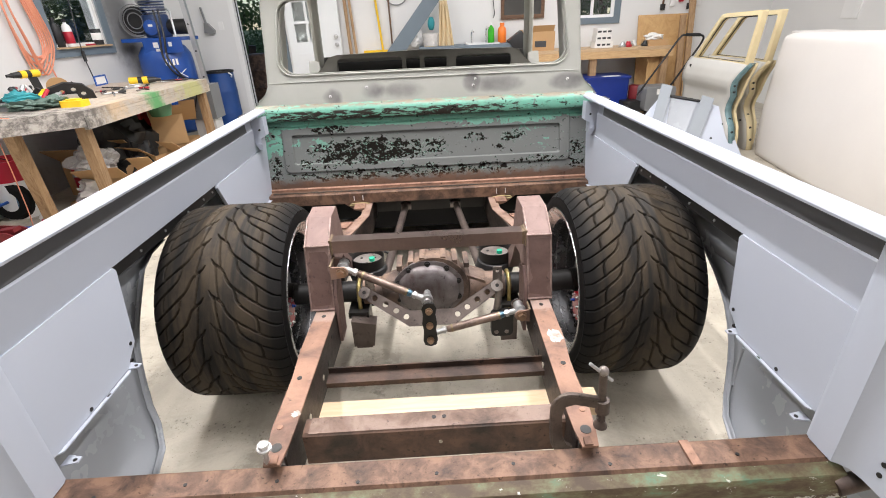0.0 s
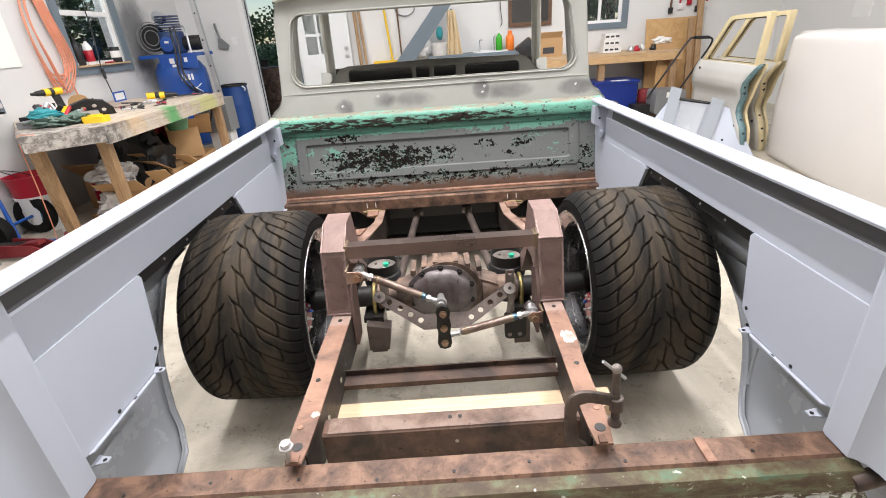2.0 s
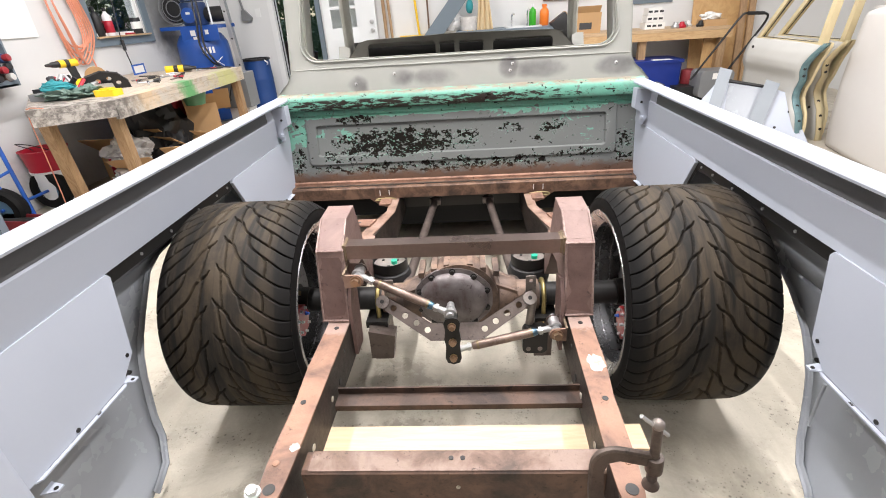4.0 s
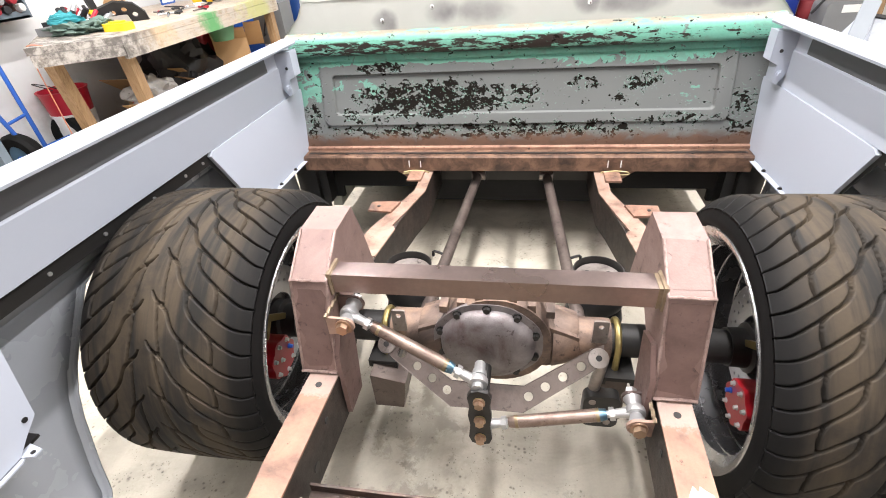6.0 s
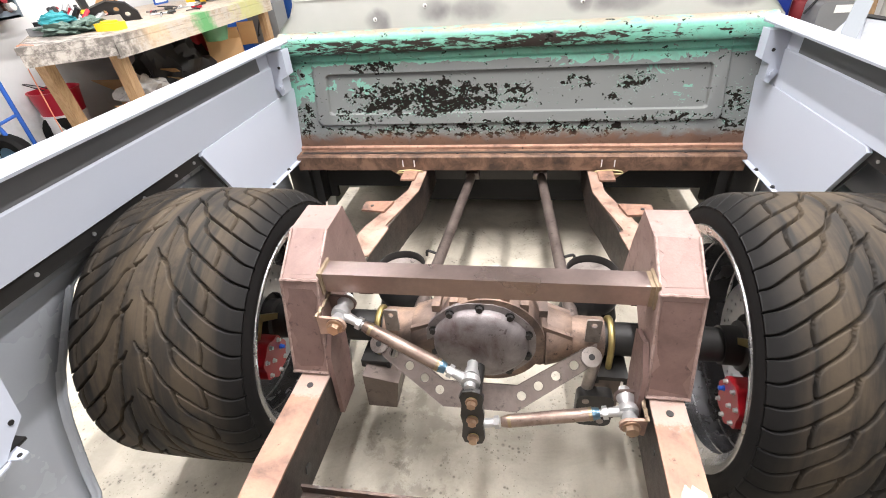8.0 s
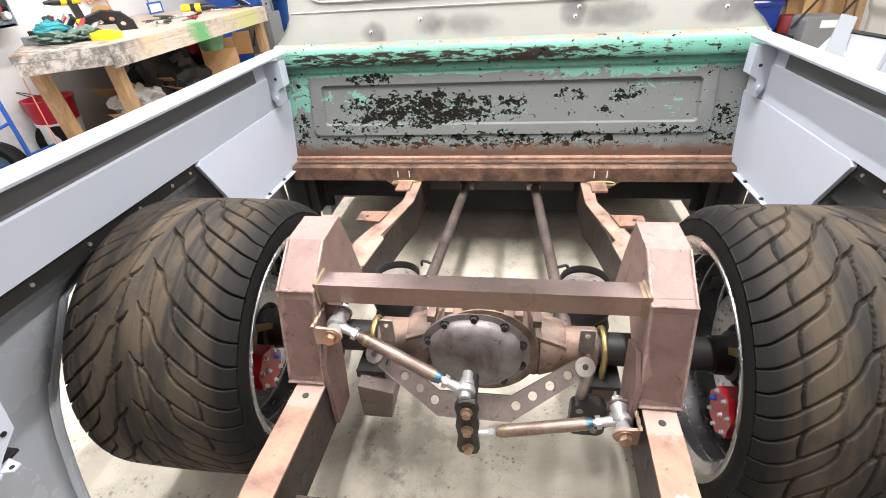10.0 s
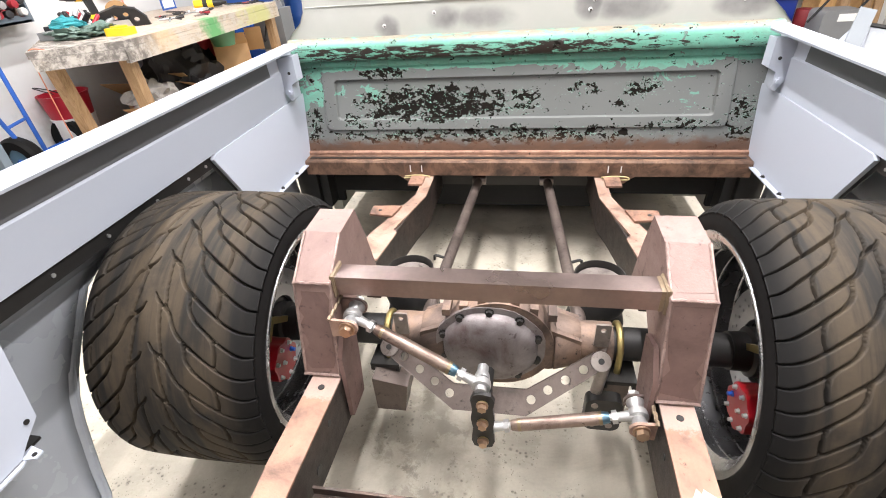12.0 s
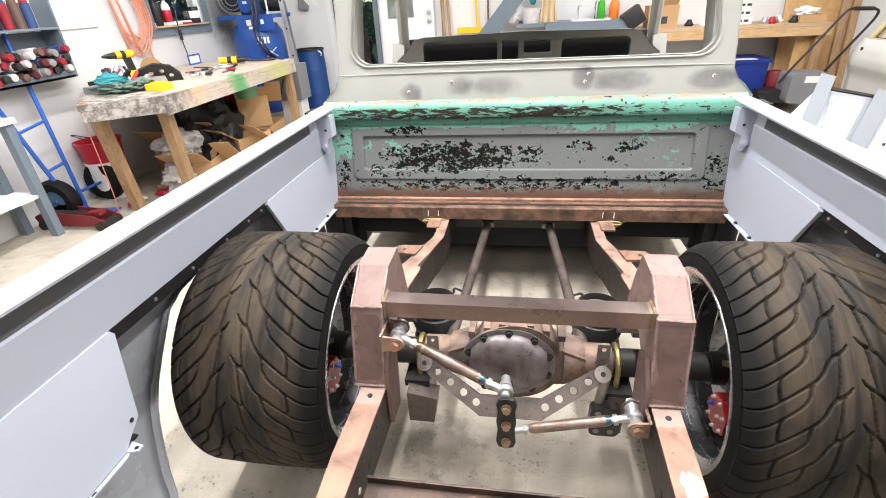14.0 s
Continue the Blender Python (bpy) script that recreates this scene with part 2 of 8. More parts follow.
def concrete():
    """Sealed cream-grey slab: broad darker lanes along y, trowel clouds, oil drips and small dark crumbs."""
    m, t, p = nodes_of("shop concrete")
    v = coords(t)
    big, mid, fine = noise_tex(t, v, 0.9, 6, 0.6, 0.3), noise_tex(t, v, 5, 8, 0.65), noise_tex(t, v, 130, 4)
    c = ramp(t, big, [(0.3, (0.43, 0.39, 0.315)), (0.5, (0.54, 0.495, 0.405)), (0.7, (0.60, 0.555, 0.465))])
    cloud = noise_tex(t, v, 2.4, 9, 0.72, 0.6)
    c = mix(t, calc(t, "MULTIPLY", smooth(t, cloud, 0.40, 0.70), 0.62), c, (0.25, 0.222, 0.172))
    c = mix(t, calc(t, "MULTIPLY", smooth(t, mid, 0.50, 0.64), 0.45), c, (0.27, 0.245, 0.195))
    lane = noise_tex(t, coords(t, scale=(3.2, 0.22, 1)), 1.6, 5, 0.6, 0.4)
    c = mix(t, calc(t, "MULTIPLY", smooth(t, lane, 0.50, 0.66), 0.22), c, (0.22, 0.20, 0.165))
    for scale, lo, hi, gate, amount, tone in ((5.0, 0.08, 0.30, 0.53, 0.45, (0.13, 0.11, 0.085)), (17.0, 0.05, 0.20, 0.52, 0.8, (0.07, 0.058, 0.045)), (48.0, 0.10, 0.34, 0.51, 0.75, (0.075, 0.062, 0.048)), (90.0, 0.08, 0.26, 0.47, 0.8, (0.06, 0.05, 0.04))):
        vor = add(t, "ShaderNodeTexVoronoi", Scale=scale)
        t.links.new(v, vor.inputs["Vector"])
        drip = calc(t, "MULTIPLY", calc(t, "SUBTRACT", 1.0, smooth(t, calc(t, "ADD", vor.outputs["Distance"], calc(t, "MULTIPLY", fine, 0.08)), lo, hi)), smooth(t, mid, gate, gate + 0.06))
        c = mix(t, calc(t, "MULTIPLY", drip, amount), c, tone)
    sep = t.nodes.new("ShaderNodeSeparateXYZ")
    t.links.new(v, sep.inputs[0])
    for px, py, rx, ry, amount in ((-0.22, 1.28, 0.14, 0.16, 0.55), (0.22, 1.22, 0.12, 0.20, 0.35), (-0.25, 1.60, 0.16, 0.14, 0.4), (-0.62, 1.02, 0.14, 0.20, 0.4)):
        dx, dy = calc(t, "DIVIDE", calc(t, "SUBTRACT", sep.outputs[0], px), rx), calc(t, "DIVIDE", calc(t, "SUBTRACT", sep.outputs[1], py), ry)
        d = calc(t, "ADD", calc(t, "ADD", calc(t, "MULTIPLY", dx, dx), calc(t, "MULTIPLY", dy, dy)), calc(t, "MULTIPLY_ADD", noise_tex(t, v, 16, 8, 0.72, 0.4), 7.0, -3.5))
        c = mix(t, calc(t, "MULTIPLY", calc(t, "SUBTRACT", 1.0, smooth(t, d, 0.2, 1.0)), amount), c, (0.15, 0.13, 0.10))
    c = mix(t, calc(t, "MULTIPLY", fine, 0.3), c, (0.24, 0.215, 0.175))
    t.links.new(c, p.inputs["Base Color"])
    t.links.new(calc(t, "MULTIPLY_ADD", mid, 0.3, 0.38), p.inputs["Roughness"])
    bump(t, p, fine, 0.15, 0.002)
    return m


def wooden(name, light, dark, along=(1, 9, 9), rough=0.6):
    m, t, p = nodes_of(name)
    v = coords(t, scale=along)
    g = noise_tex(t, v, 5, 8, 0.65, 1.2)
    knots = noise_tex(t, coords(t, scale=(along[0] * 0.9, along[1] * 0.4, along[2] * 0.4)), 3.2, 2)
    info = t.nodes.new("ShaderNodeObjectInfo")
    c = ramp(t, g, [(0.35, dark), (0.6, light)])
    c = mix(t, smooth(t, knots, 0.70, 0.78), c, [k * 0.45 for k in dark])
    c = mix(t, calc(t, "MULTIPLY", info.outputs["Random"], 0.25), c, dark)
    t.links.new(c, p.inputs["Base Color"])
    p.inputs["Roughness"].default_value = rough
    bump(t, p, g, 0.2, 0.002)
    return m


def rubber():
    """Dusty tyre rubber: tan dust in streaks round the crown, blacker shoulders."""
    m, t, p = nodes_of("tyre rubber")
    v = coords(t)
    band = noise_tex(t, coords(t, scale=(14, 1.2, 1.2)), 1.6, 5, 0.6)
    dust = noise_tex(t, v, 9, 7, 0.65)
    fine = noise_tex(t, v, 110, 4)
    sep = t.nodes.new("ShaderNodeSeparateXYZ")
    t.links.new(v, sep.inputs[0])
    crown = calc(t, "SUBTRACT", 1.0, smooth(t, calc(t, "ABSOLUTE", sep.outputs[0]), 0.10, 0.21))
    c = mix(t, crown, (0.0062, 0.0060, 0.0060), (0.0195, 0.018, 0.016))
    tan = calc(t, "MULTIPLY", calc(t, "MULTIPLY", smooth(t, band, 0.38, 0.58), smooth(t, dust, 0.28, 0.55)), crown)
    c = mix(t, calc(t, "MULTIPLY", tan, 0.85), c, (0.078, 0.059, 0.039))
    c = mix(t, calc(t, "MULTIPLY", fine, 0.35), c, (0.018, 0.017, 0.016))
    t.links.new(c, p.inputs["Base Color"])
    t.links.new(calc(t, "MULTIPLY_ADD", dust, 0.3, 0.50), p.inputs["Roughness"])
    p.inputs["Specular IOR Level"].default_value = 0.14
    bump(t, p, calc(t, "ADD", fine, dust), 0.15, 0.001)
    return m


def glassy(name, colour=(0.9, 0.95, 0.95), rough=0.02):
    m, t, p = nodes_of(name)
    p.inputs["Base Color"].default_value = rgb(colour)
    p.inputs["Transmission Weight"].default_value, p.inputs["Roughness"].default_value, p.inputs["IOR"].default_value = 1.0, rough, 1.45
    return m


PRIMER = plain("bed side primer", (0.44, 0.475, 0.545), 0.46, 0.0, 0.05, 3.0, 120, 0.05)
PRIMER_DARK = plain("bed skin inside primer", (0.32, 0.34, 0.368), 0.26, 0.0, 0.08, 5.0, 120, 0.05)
# primer darkened to carry the shade under the top rail
RAILSHADE = plain("primer darkened as rail shade", (0.105, 0.108, 0.114), 0.6, 0.0, 0.12, 6.0, 120, 0.05)
BEDPAINT, CABPAINT, CONCRETE = chipped_paint(), cab_primer(), concrete()
RUST = rusty("rusted frame steel", (0.41, 0.24, 0.165), (0.26, 0.145, 0.10), (0.075, 0.05, 0.04), 0.7, 0.15, 9.0)
RAILRUST = rail_rust()
PALERUST = rusty("pale scaled rust", (0.42, 0.295, 0.235), (0.32, 0.205, 0.155), (0.14, 0.085, 0.065), 0.55, 0.2, 10.0)
RUSTDARK = rusty("dark rusted steel", (0.115, 0.070, 0.050), (0.058, 0.038, 0.030), (0.022, 0.018, 0.016), 0.5, 0.3, 8.0)
PINK = rusty("bare tower steel", (0.275, 0.185, 0.163), (0.215, 0.140, 0.122), (0.165, 0.105, 0.092), 0.55, 0.15, 5.0)
SCALE = rusty("brown mill scale", (0.20, 0.128, 0.112), (0.16, 0.10, 0.087), (0.115, 0.072, 0.063), 0.5, 0.2, 9.0)
WELDBURN = plain("yellowed weld burn", (0.235, 0.175, 0.115), 0.5, 0.35, 0.5, 50, 300, 0.4)
GROUNDSEAM = rusty("ground weld seam", (0.40, 0.295, 0.265), (0.28, 0.195, 0.172), (0.17, 0.115, 0.10), 0.5, 0.35, 30.0)
BLUETINT = plain("blue heat tint", (0.13, 0.23, 0.31), 0.3, 0.9, 0.3, 60, 250, 0.1)
GOLDTINT = plain("straw heat tint", (0.29, 0.225, 0.14), 0.32, 0.85, 0.3, 60, 250, 0.1)
PALERTOP = rusty("paler top steel", (0.245, 0.178, 0.145), (0.155, 0.10, 0.075), (0.062, 0.042, 0.034), 0.5, 0.35, 12.0)
CROSSRUST = rusty("brown cross member rust", (0.175, 0.10, 0.068), (0.098, 0.060, 0.044), (0.036, 0.027, 0.022), 0.55, 0.2, 12.0)
# near black, carries the shade under the cab
UNDERSHADE = plain("near-black for under-cab shade", (0.004, 0.004, 0.004), 0.85, 0.0, 0.3, 8, 120, 0.2)
BARSTEEL = plain("brushed brown tube steel", (0.245, 0.19, 0.175), 0.30, 0.85, 0.5, 5.0, 90, 0.10)
STEEL = rusty("mill steel", (0.36, 0.32, 0.295), (0.25, 0.215, 0.195), (0.085, 0.068, 0.062), 0.42, 0.55, 9.0)
CASTING = rusty("axle casting", (0.29, 0.195, 0.142), (0.15, 0.105, 0.083), (0.055, 0.04, 0.034), 0.6, 0.3, 10.0)
COVER = rusty("axle cover steel", (0.30, 0.275, 0.27), (0.21, 0.187, 0.187), (0.115, 0.076, 0.07), 0.48, 0.35, 9.0)
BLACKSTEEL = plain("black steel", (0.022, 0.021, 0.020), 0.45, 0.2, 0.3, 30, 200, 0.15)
ZINC = plain("zinc plate", (0.50, 0.50, 0.50), 0.34, 0.7, 0.1, 40, 250, 0.1)
BRASS = plain("yellow zinc", (0.50, 0.40, 0.17), 0.36, 0.9, 0.3, 30, 200, 0.1)
COPPER = rusty("heat-tinted steel", (0.31, 0.235, 0.195), (0.20, 0.145, 0.12), (0.10, 0.064, 0.05), 0.40, 0.7, 14.0)
BOLTCOPPER = plain("copper-tinted bolt", (0.42, 0.29, 0.20), 0.34, 0.85, 0.25, 40, 200, 0.1)
CRADLE = rusty("cut plate steel", (0.16, 0.128, 0.112), (0.115, 0.09, 0.079), (0.06, 0.046, 0.040), 0.45, 0.45, 8.0)
RUBBER = rubber()
BAGRUBBER = plain("air spring rubber", (0.018, 0.018, 0.019), 0.5, 0.0, 0.2, 20, 150, 0.1)
DASHPAINT = plain("old dashboard paint", (0.19, 0.185, 0.165), 0.55, 0.0, 0.2, 6.0, 120, 0.05)
SILLRUST = rusty("sill rust", (0.24, 0.138, 0.088), (0.125, 0.071, 0.047), (0.045, 0.028, 0.021), 0.6, 0.15, 15.0)
WEBMID = rusty("dark rusted foot", (0.075, 0.046, 0.034), (0.03, 0.024, 0.021), (0.014, 0.012, 0.011), 0.55, 0.3, 7.0)
CLAMPCAST = rusty("brown cast clamp", (0.165, 0.128, 0.108), (0.115, 0.088, 0.074), (0.06, 0.047, 0.040), 0.5, 0.35, 14.0)
WEBDARK = rusty("dark web rust", (0.060, 0.042, 0.034), (0.030, 0.023, 0.020), (0.014, 0.012, 0.011), 0.5, 0.3, 8.0)
BARREL = plain("polished rim barrel", (0.20, 0.20, 0.205), 0.26, 0.85, 0.2, 12, 100, 0.05)
RIMLIP = plain("bright machined rim lip", (0.50, 0.50, 0.51), 0.26, 0.95, 0.08, 20, 120, 0.05)
CHROME = plain("polished rim", (0.78, 0.79, 0.81), 0.24, 1.0, 0.06, 8, 100, 0.03)
SPOKE = plain("polished spoke", (0.50, 0.50, 0.52), 0.26, 1.0, 0.1, 12, 100, 0.05)
RIMDARK = plain("rim barrel", (0.11, 0.11, 0.113), 0.35, 0.9, 0.15, 10, 100, 0.05)
ROTOR = plain("brake rotor", (0.42, 0.42, 0.43), 0.38, 0.95, 0.1, 12, 120, 0.06)
RED = plain("red caliper paint", (0.36, 0.006, 0.014), 0.35, 0.0, 0.12, 20, 120, 0.05, 0.3)
BLUEBOLT = plain("blue fitting", (0.02, 0.09, 0.45), 0.35, 0.4)
GREENPLUG = plain("green plug", (0.02, 0.42, 0.25), 0.4)


def sooty_wall():
    """White wall paint, smudged dark where the compressor blows on it, scuffed near the floor."""
    m, t, p = nodes_of("smudged wall paint")
    v = coords(t)
    sep = t.nodes.new("ShaderNodeSeparateXYZ")
    t.links.new(v, sep.inputs[0])
    big, fine = noise_tex(t, v, 1.4, 4), noise_tex(t, v, 60, 3)
    cloud = noise_tex(t, v, 4.0, 6, 0.6)
    c = mix(t, big, (0.60, 0.60, 0.595), (0.66, 0.66, 0.655))
    dy = calc(t, "POWER", calc(t, "DIVIDE", calc(t, "SUBTRACT", sep.outputs[1], 6.38), 0.42), 2.0)
    dz = calc(t, "POWER", calc(t, "DIVIDE", calc(t, "SUBTRACT", sep.outputs[2], 1.50), 0.55), 2.0)
    soot = calc(t, "SUBTRACT", 1.0, smooth(t, calc(t, "ADD", calc(t, "ADD", dy, dz), calc(t, "MULTIPLY_ADD", cloud, 1.6, -0.8)), 0.05, 1.5))
    c = mix(t, calc(t, "MULTIPLY", soot, 0.85), c, (0.10, 0.10, 0.105))
    scuff = calc(t, "MULTIPLY", calc(t, "SUBTRACT", 1.0, smooth(t, sep.outputs[2], 0.1, 1.0)), smooth(t, cloud, 0.50, 0.66))
    c = mix(t, calc(t, "MULTIPLY", scuff, 0.35), c, (0.36, 0.34, 0.31))
    t.links.new(c, p.inputs["Base Color"])
    p.inputs["Roughness"].default_value = 0.6
    bump(t, p, fine, 0.05, 0.001)
    return m


SOOTWALL = sooty_wall()
WALLPAINT = plain("white wall paint", (0.72, 0.72, 0.71), 0.6, 0.0, 0.04, 1.2, 60, 0.05)
CEILPAINT = plain("unseen ceiling tone", (0.30, 0.285, 0.265), 0.7, 0.0, 0.1, 2.0)
DARKWALL = plain("dark unseen wall", (0.13, 0.125, 0.12), 0.6, 0.0, 0.1, 2.0)
TRIMBLUE = plain("grey-blue trim paint", (0.15, 0.19, 0.225), 0.5, 0.0, 0.1, 6)
PINE = wooden("pine", (0.62, 0.42, 0.22), (0.46, 0.28, 0.13))
PALEPINE = wooden("fresh pale pine", (0.66, 0.51, 0.34), (0.55, 0.40, 0.25))
PINEUP = wooden("pine upright", (0.43, 0.28, 0.15), (0.27, 0.16, 0.08), (9, 9, 1))


# ---------------- building helpers ----------------
def thing(name, label, category, group="", at=(0, 0, 0), kind=""):
    ob = new(name)
    ob.empty_display_size = 0.1
    ob.location = at
    return tagged(ob, label, category, group, kind)


def part(name, bm, material, parent=None, label="", bevel=0.0, segments=2, smooth_angle=35):
    if bevel:
        edges = [e for e in bm.edges if len(e.link_faces) == 2 and e.calc_face_angle(0) > 0.5]
        bmesh.ops.bevel(bm, geom=edges, offset=bevel, segments=segments, affect="EDGES", profile=0.6, clamp_overlap=True)
    bmesh.ops.recalc_face_normals(bm, faces=bm.faces)
    me = bpy.data.meshes.new(name)
    for f in bm.faces:
        f.smooth = True
    for e in bm.edges:
        if len(e.link_faces) == 2 and e.calc_face_angle(0) > radians(smooth_angle):
            e.smooth = False
    bm.to_mesh(me)
    bm.free()
    me.materials.append(material)
    ob = new(name, me)
    if parent is not None:
        ob.parent = parent
        ob.location = -Vector(world_of(parent))
    if label:
        tagged(ob, label)
    return ob


def world_of(ob):
    """Where an unturned object stands in the world."""
    p = Vector(ob.location)
    while ob.parent:
        ob = ob.parent
        p += Vector(ob.location)
    return p


def box(x0, y0, z0, x1, y1, z1, bm=None):
    bm = bm or bmesh.new()
    v = [bm.verts.new(p) for p in ((x0, y0, z0), (x1, y0, z0), (x1, y1, z0), (x0, y1, z0), (x0, y0, z1), (x1, y0, z1), (x1, y1, z1), (x0, y1, z1))]
    for q in ((0, 3, 2, 1), (4, 5, 6, 7), (0, 1, 5, 4), (1, 2, 6, 5), (2, 3, 7, 6), (3, 0, 4, 7)):
        bm.faces.new([v[i] for i in q])
    return bm


def slab(outline, axis, a, b, bm=None, holes=()):
    """A plate: an outline of two coordinates, pushed along an axis from a to b."""
    bm = bm or bmesh.new()
    put = {"x": lambda u, w, d: (d, u, w), "y": lambda u, w, d: (u, d, w), "z": lambda u, w, d: (u, w, d)}[axis]
    loops = []
    for pts in (outline, *holes):
        lo = [bm.verts.new(put(u, w, a)) for u, w in pts]
        hi = [bm.verts.new(put(u, w, b)) for u, w in pts]
        n = len(pts)
        for i in range(n):
            bm.faces.new((lo[i], lo[(i + 1) % n], hi[(i + 1) % n], hi[i]))
        loops.append((lo, hi))
    for side in (0, 1):
        if not holes:
            bm.faces.new(loops[0][side])
        else:
            edges = []
            for lp in loops:
                vs = lp[side]
                for i in range(len(vs)):
                    e = bm.edges.get((vs[i], vs[(i + 1) % len(vs)]))
                    edges.append(e)
            bmesh.ops.triangle_fill(bm, edges=edges, use_beauty=True)
    return bm


def ring(cx, cy, r, n=16, ry=None):
    return [(cx + r * math.cos(2 * math.pi * i / n), cy + (ry or r) * math.sin(2 * math.pi * i / n)) for i in range(n)]


def rounded(x0, y0, x1, y1, r, n=5):
    pts = []
    for cx, cy, a in ((x1 - r, y1 - r, 0), (x0 + r, y1 - r, 90), (x0 + r, y0 + r, 180), (x1 - r, y0 + r, 270)):
        for i in range(n + 1):
            w = radians(a + 90 * i / n)
            pts.append((cx + r * math.cos(w), cy + r * math.sin(w)))
    return pts


def rod(p0, p1, r, n=14, bm=None, r2=None):
    bm = bm or bmesh.new()
    p0, p1 = Vector(p0), Vector(p1)
    d = p1 - p0
    m = Matrix.Translation((p0 + p1) / 2) @ d.to_track_quat("Z", "Y").to_matrix().to_4x4()
    bmesh.ops.create_cone(bm, cap_ends=True, segments=n, radius1=r, radius2=r if r2 is None else r2, depth=d.length, matrix=m)
    return bm


def pipe(points, r, n=8, bm=None, closed=False):
    """A round bar or hose through points."""
    bm = bm or bmesh.new()
    pts = [Vector(p) for p in points]
    rows, up = [], None
    for i, p in enumerate(pts):
        a = pts[i - 1] if i or closed else p
        b = pts[(i + 1) % len(pts)] if i + 1 < len(pts) or closed else p
        d = (b - a).normalized()
        if up is None:
            up = d.orthogonal().normalized()
        up = (up - d * up.dot(d)).normalized()
        side = d.cross(up)
        rows.append([bm.verts.new(p + (up * math.cos(2 * math.pi * k / n) + side * math.sin(2 * math.pi * k / n)) * r) for k in range(n)])
    for i in range(len(rows) - (0 if closed else 1)):
        q, w = rows[i], rows[(i + 1) % len(rows)]
        for k in range(n):
            bm.faces.new((q[k], q[(k + 1) % n], w[(k + 1) % n], w[k]))
    if not closed:
        bm.faces.new(rows[0][::-1])
        bm.faces.new(rows[-1])
    return bm


def curve_through(points, steps=6):
    """Points of a smooth line through the given ones."""
    p = [Vector(q) for q in points]
    p = [p[0] * 2 - p[1]] + p + [p[-1] * 2 - p[-2]]
    out = []
    for i in range(1, len(p) - 2):
        for s in range(steps):
            u = s / steps
            out.append(0.5 * (2 * p[i] + (p[i + 1] - p[i - 1]) * u + (2 * p[i - 1] - 5 * p[i] + 4 * p[i + 1] - p[i + 2]) * u * u + (3 * p[i] - p[i - 1] - 3 * p[i + 1] + p[i + 2]) * u ** 3))
    out.append(p[-2])
    return out


def turned(profile, centre, axis="z", n=32, bm=None, closed=False):
    """A lathe form: rows of (radius, height along the axis)."""
    bm = bm or bmesh.new()
    rows = []
    for r, hgt in profile:
        row = []
        for k in range(n):
            a = 2 * math.pi * k / n
            u, w = r * math.cos(a), r * math.sin(a)
            q = {"z": (u, w, hgt), "x": (hgt, u, w), "y": (u, hgt, w)}[axis]
            row.append(bm.verts.new(Vector(q) + Vector(centre)))
        rows.append(row)
    pairs = list(zip(rows, rows[1:])) + ([(rows[-1], rows[0])] if closed else [])
    for q, w in pairs:
        for k in range(n):
            bm.faces.new((q[k], q[(k + 1) % n], w[(k + 1) % n], w[k]))
    if not closed:
        for row in (rows[0], rows[-1]):
            bm.faces.new(row)
    return bm


def moved(bm, m):
    bmesh.ops.transform(bm, matrix=m, verts=bm.verts)
    return bm


def hexbolt(centre, toward, r, hgt, bm=None):
    """A bolt head with its washer."""
    c, d = Vector(centre), Vector(toward).normalized()
    bm = rod(c, c + d * hgt * 0.25, r * 1.35, 14, bm)
    return rod(c + d * hgt * 0.2, c + d * hgt, r, 6, bm)


# ---------------- the room ----------------
WL, WR, WF, WB = -3.62, 5.2, 7.6, -4.5  # left, right, far and near wall faces
floor = tagged(part("floor", box(WL - 0.2, WB - 0.2, -0.12, WR + 0.2, WF + 0.2, 0), CONCRETE), "cream-grey concrete shop floor with stains and drips", "floor", kind="structure")
# the ceiling is out of view; its tone keeps bounce light low
ceiling = tagged(part("ceiling", box(WL - 0.2, WB - 0.2, 3.75, WR + 0.2, WF + 0.2, 3.9), CEILPAINT), "unseen ceiling, grey-brown to limit bounce light", "ceiling", kind="structure")
WIN1 = rounded(5.16, 1.26, 6.0, 2.25, 0.004, 1)
wall_west = tagged(part("wall_west", slab([(WB - 0.2, 0), (WF + 0.2, 0), (WF + 0.2, 3.75), (WB - 0.2, 3.75)], "x", WL - 0.15, WL, holes=[WIN1]), SOOTWALL), "white painted side wall with soot by the compressor", "wall", kind="structure")
tagged(part("wall_east", box(WR, WB - 0.2, 0, WR + 0.15, WF + 0.2, 3.75), WALLPAINT), "white painted side wall", "wall", kind="structure")
# near wall out of view, made dark so that it bounces little light
tagged(part("wall_south", box(WL, WB - 0.15, 0, WR, WB, 3.75), DARKWALL), "unseen near wall, dark to limit bounce light", "wall", kind="structure")
DOORWAY = rounded(-2.66, 0.004, -1.98, 2.1, 0.004, 1)
WIN2 = rounded(2.2, 1.30, 2.84, 2.0, 0.004, 1)
wall_north = tagged(part("wall_north", slab([(WL, 0), (WR, 0), (WR, 3.75), (WL, 3.75)], "y", WF, WF + 0.15, holes=[DOORWAY, WIN2]), WALLPAINT), "white painted far wall", "wall", kind="structure")

# ---------------- the truck ----------------
truck = thing("pickup_truck", "old grey-primed pickup truck with an open stripped bed", "pickup truck", at=(0.01, 1.6, 0))
CX = 0.012  # the truck's middle line


def mirrored(pts, s):
    return [(s * x + CX, *rest) for x, *rest in pts]


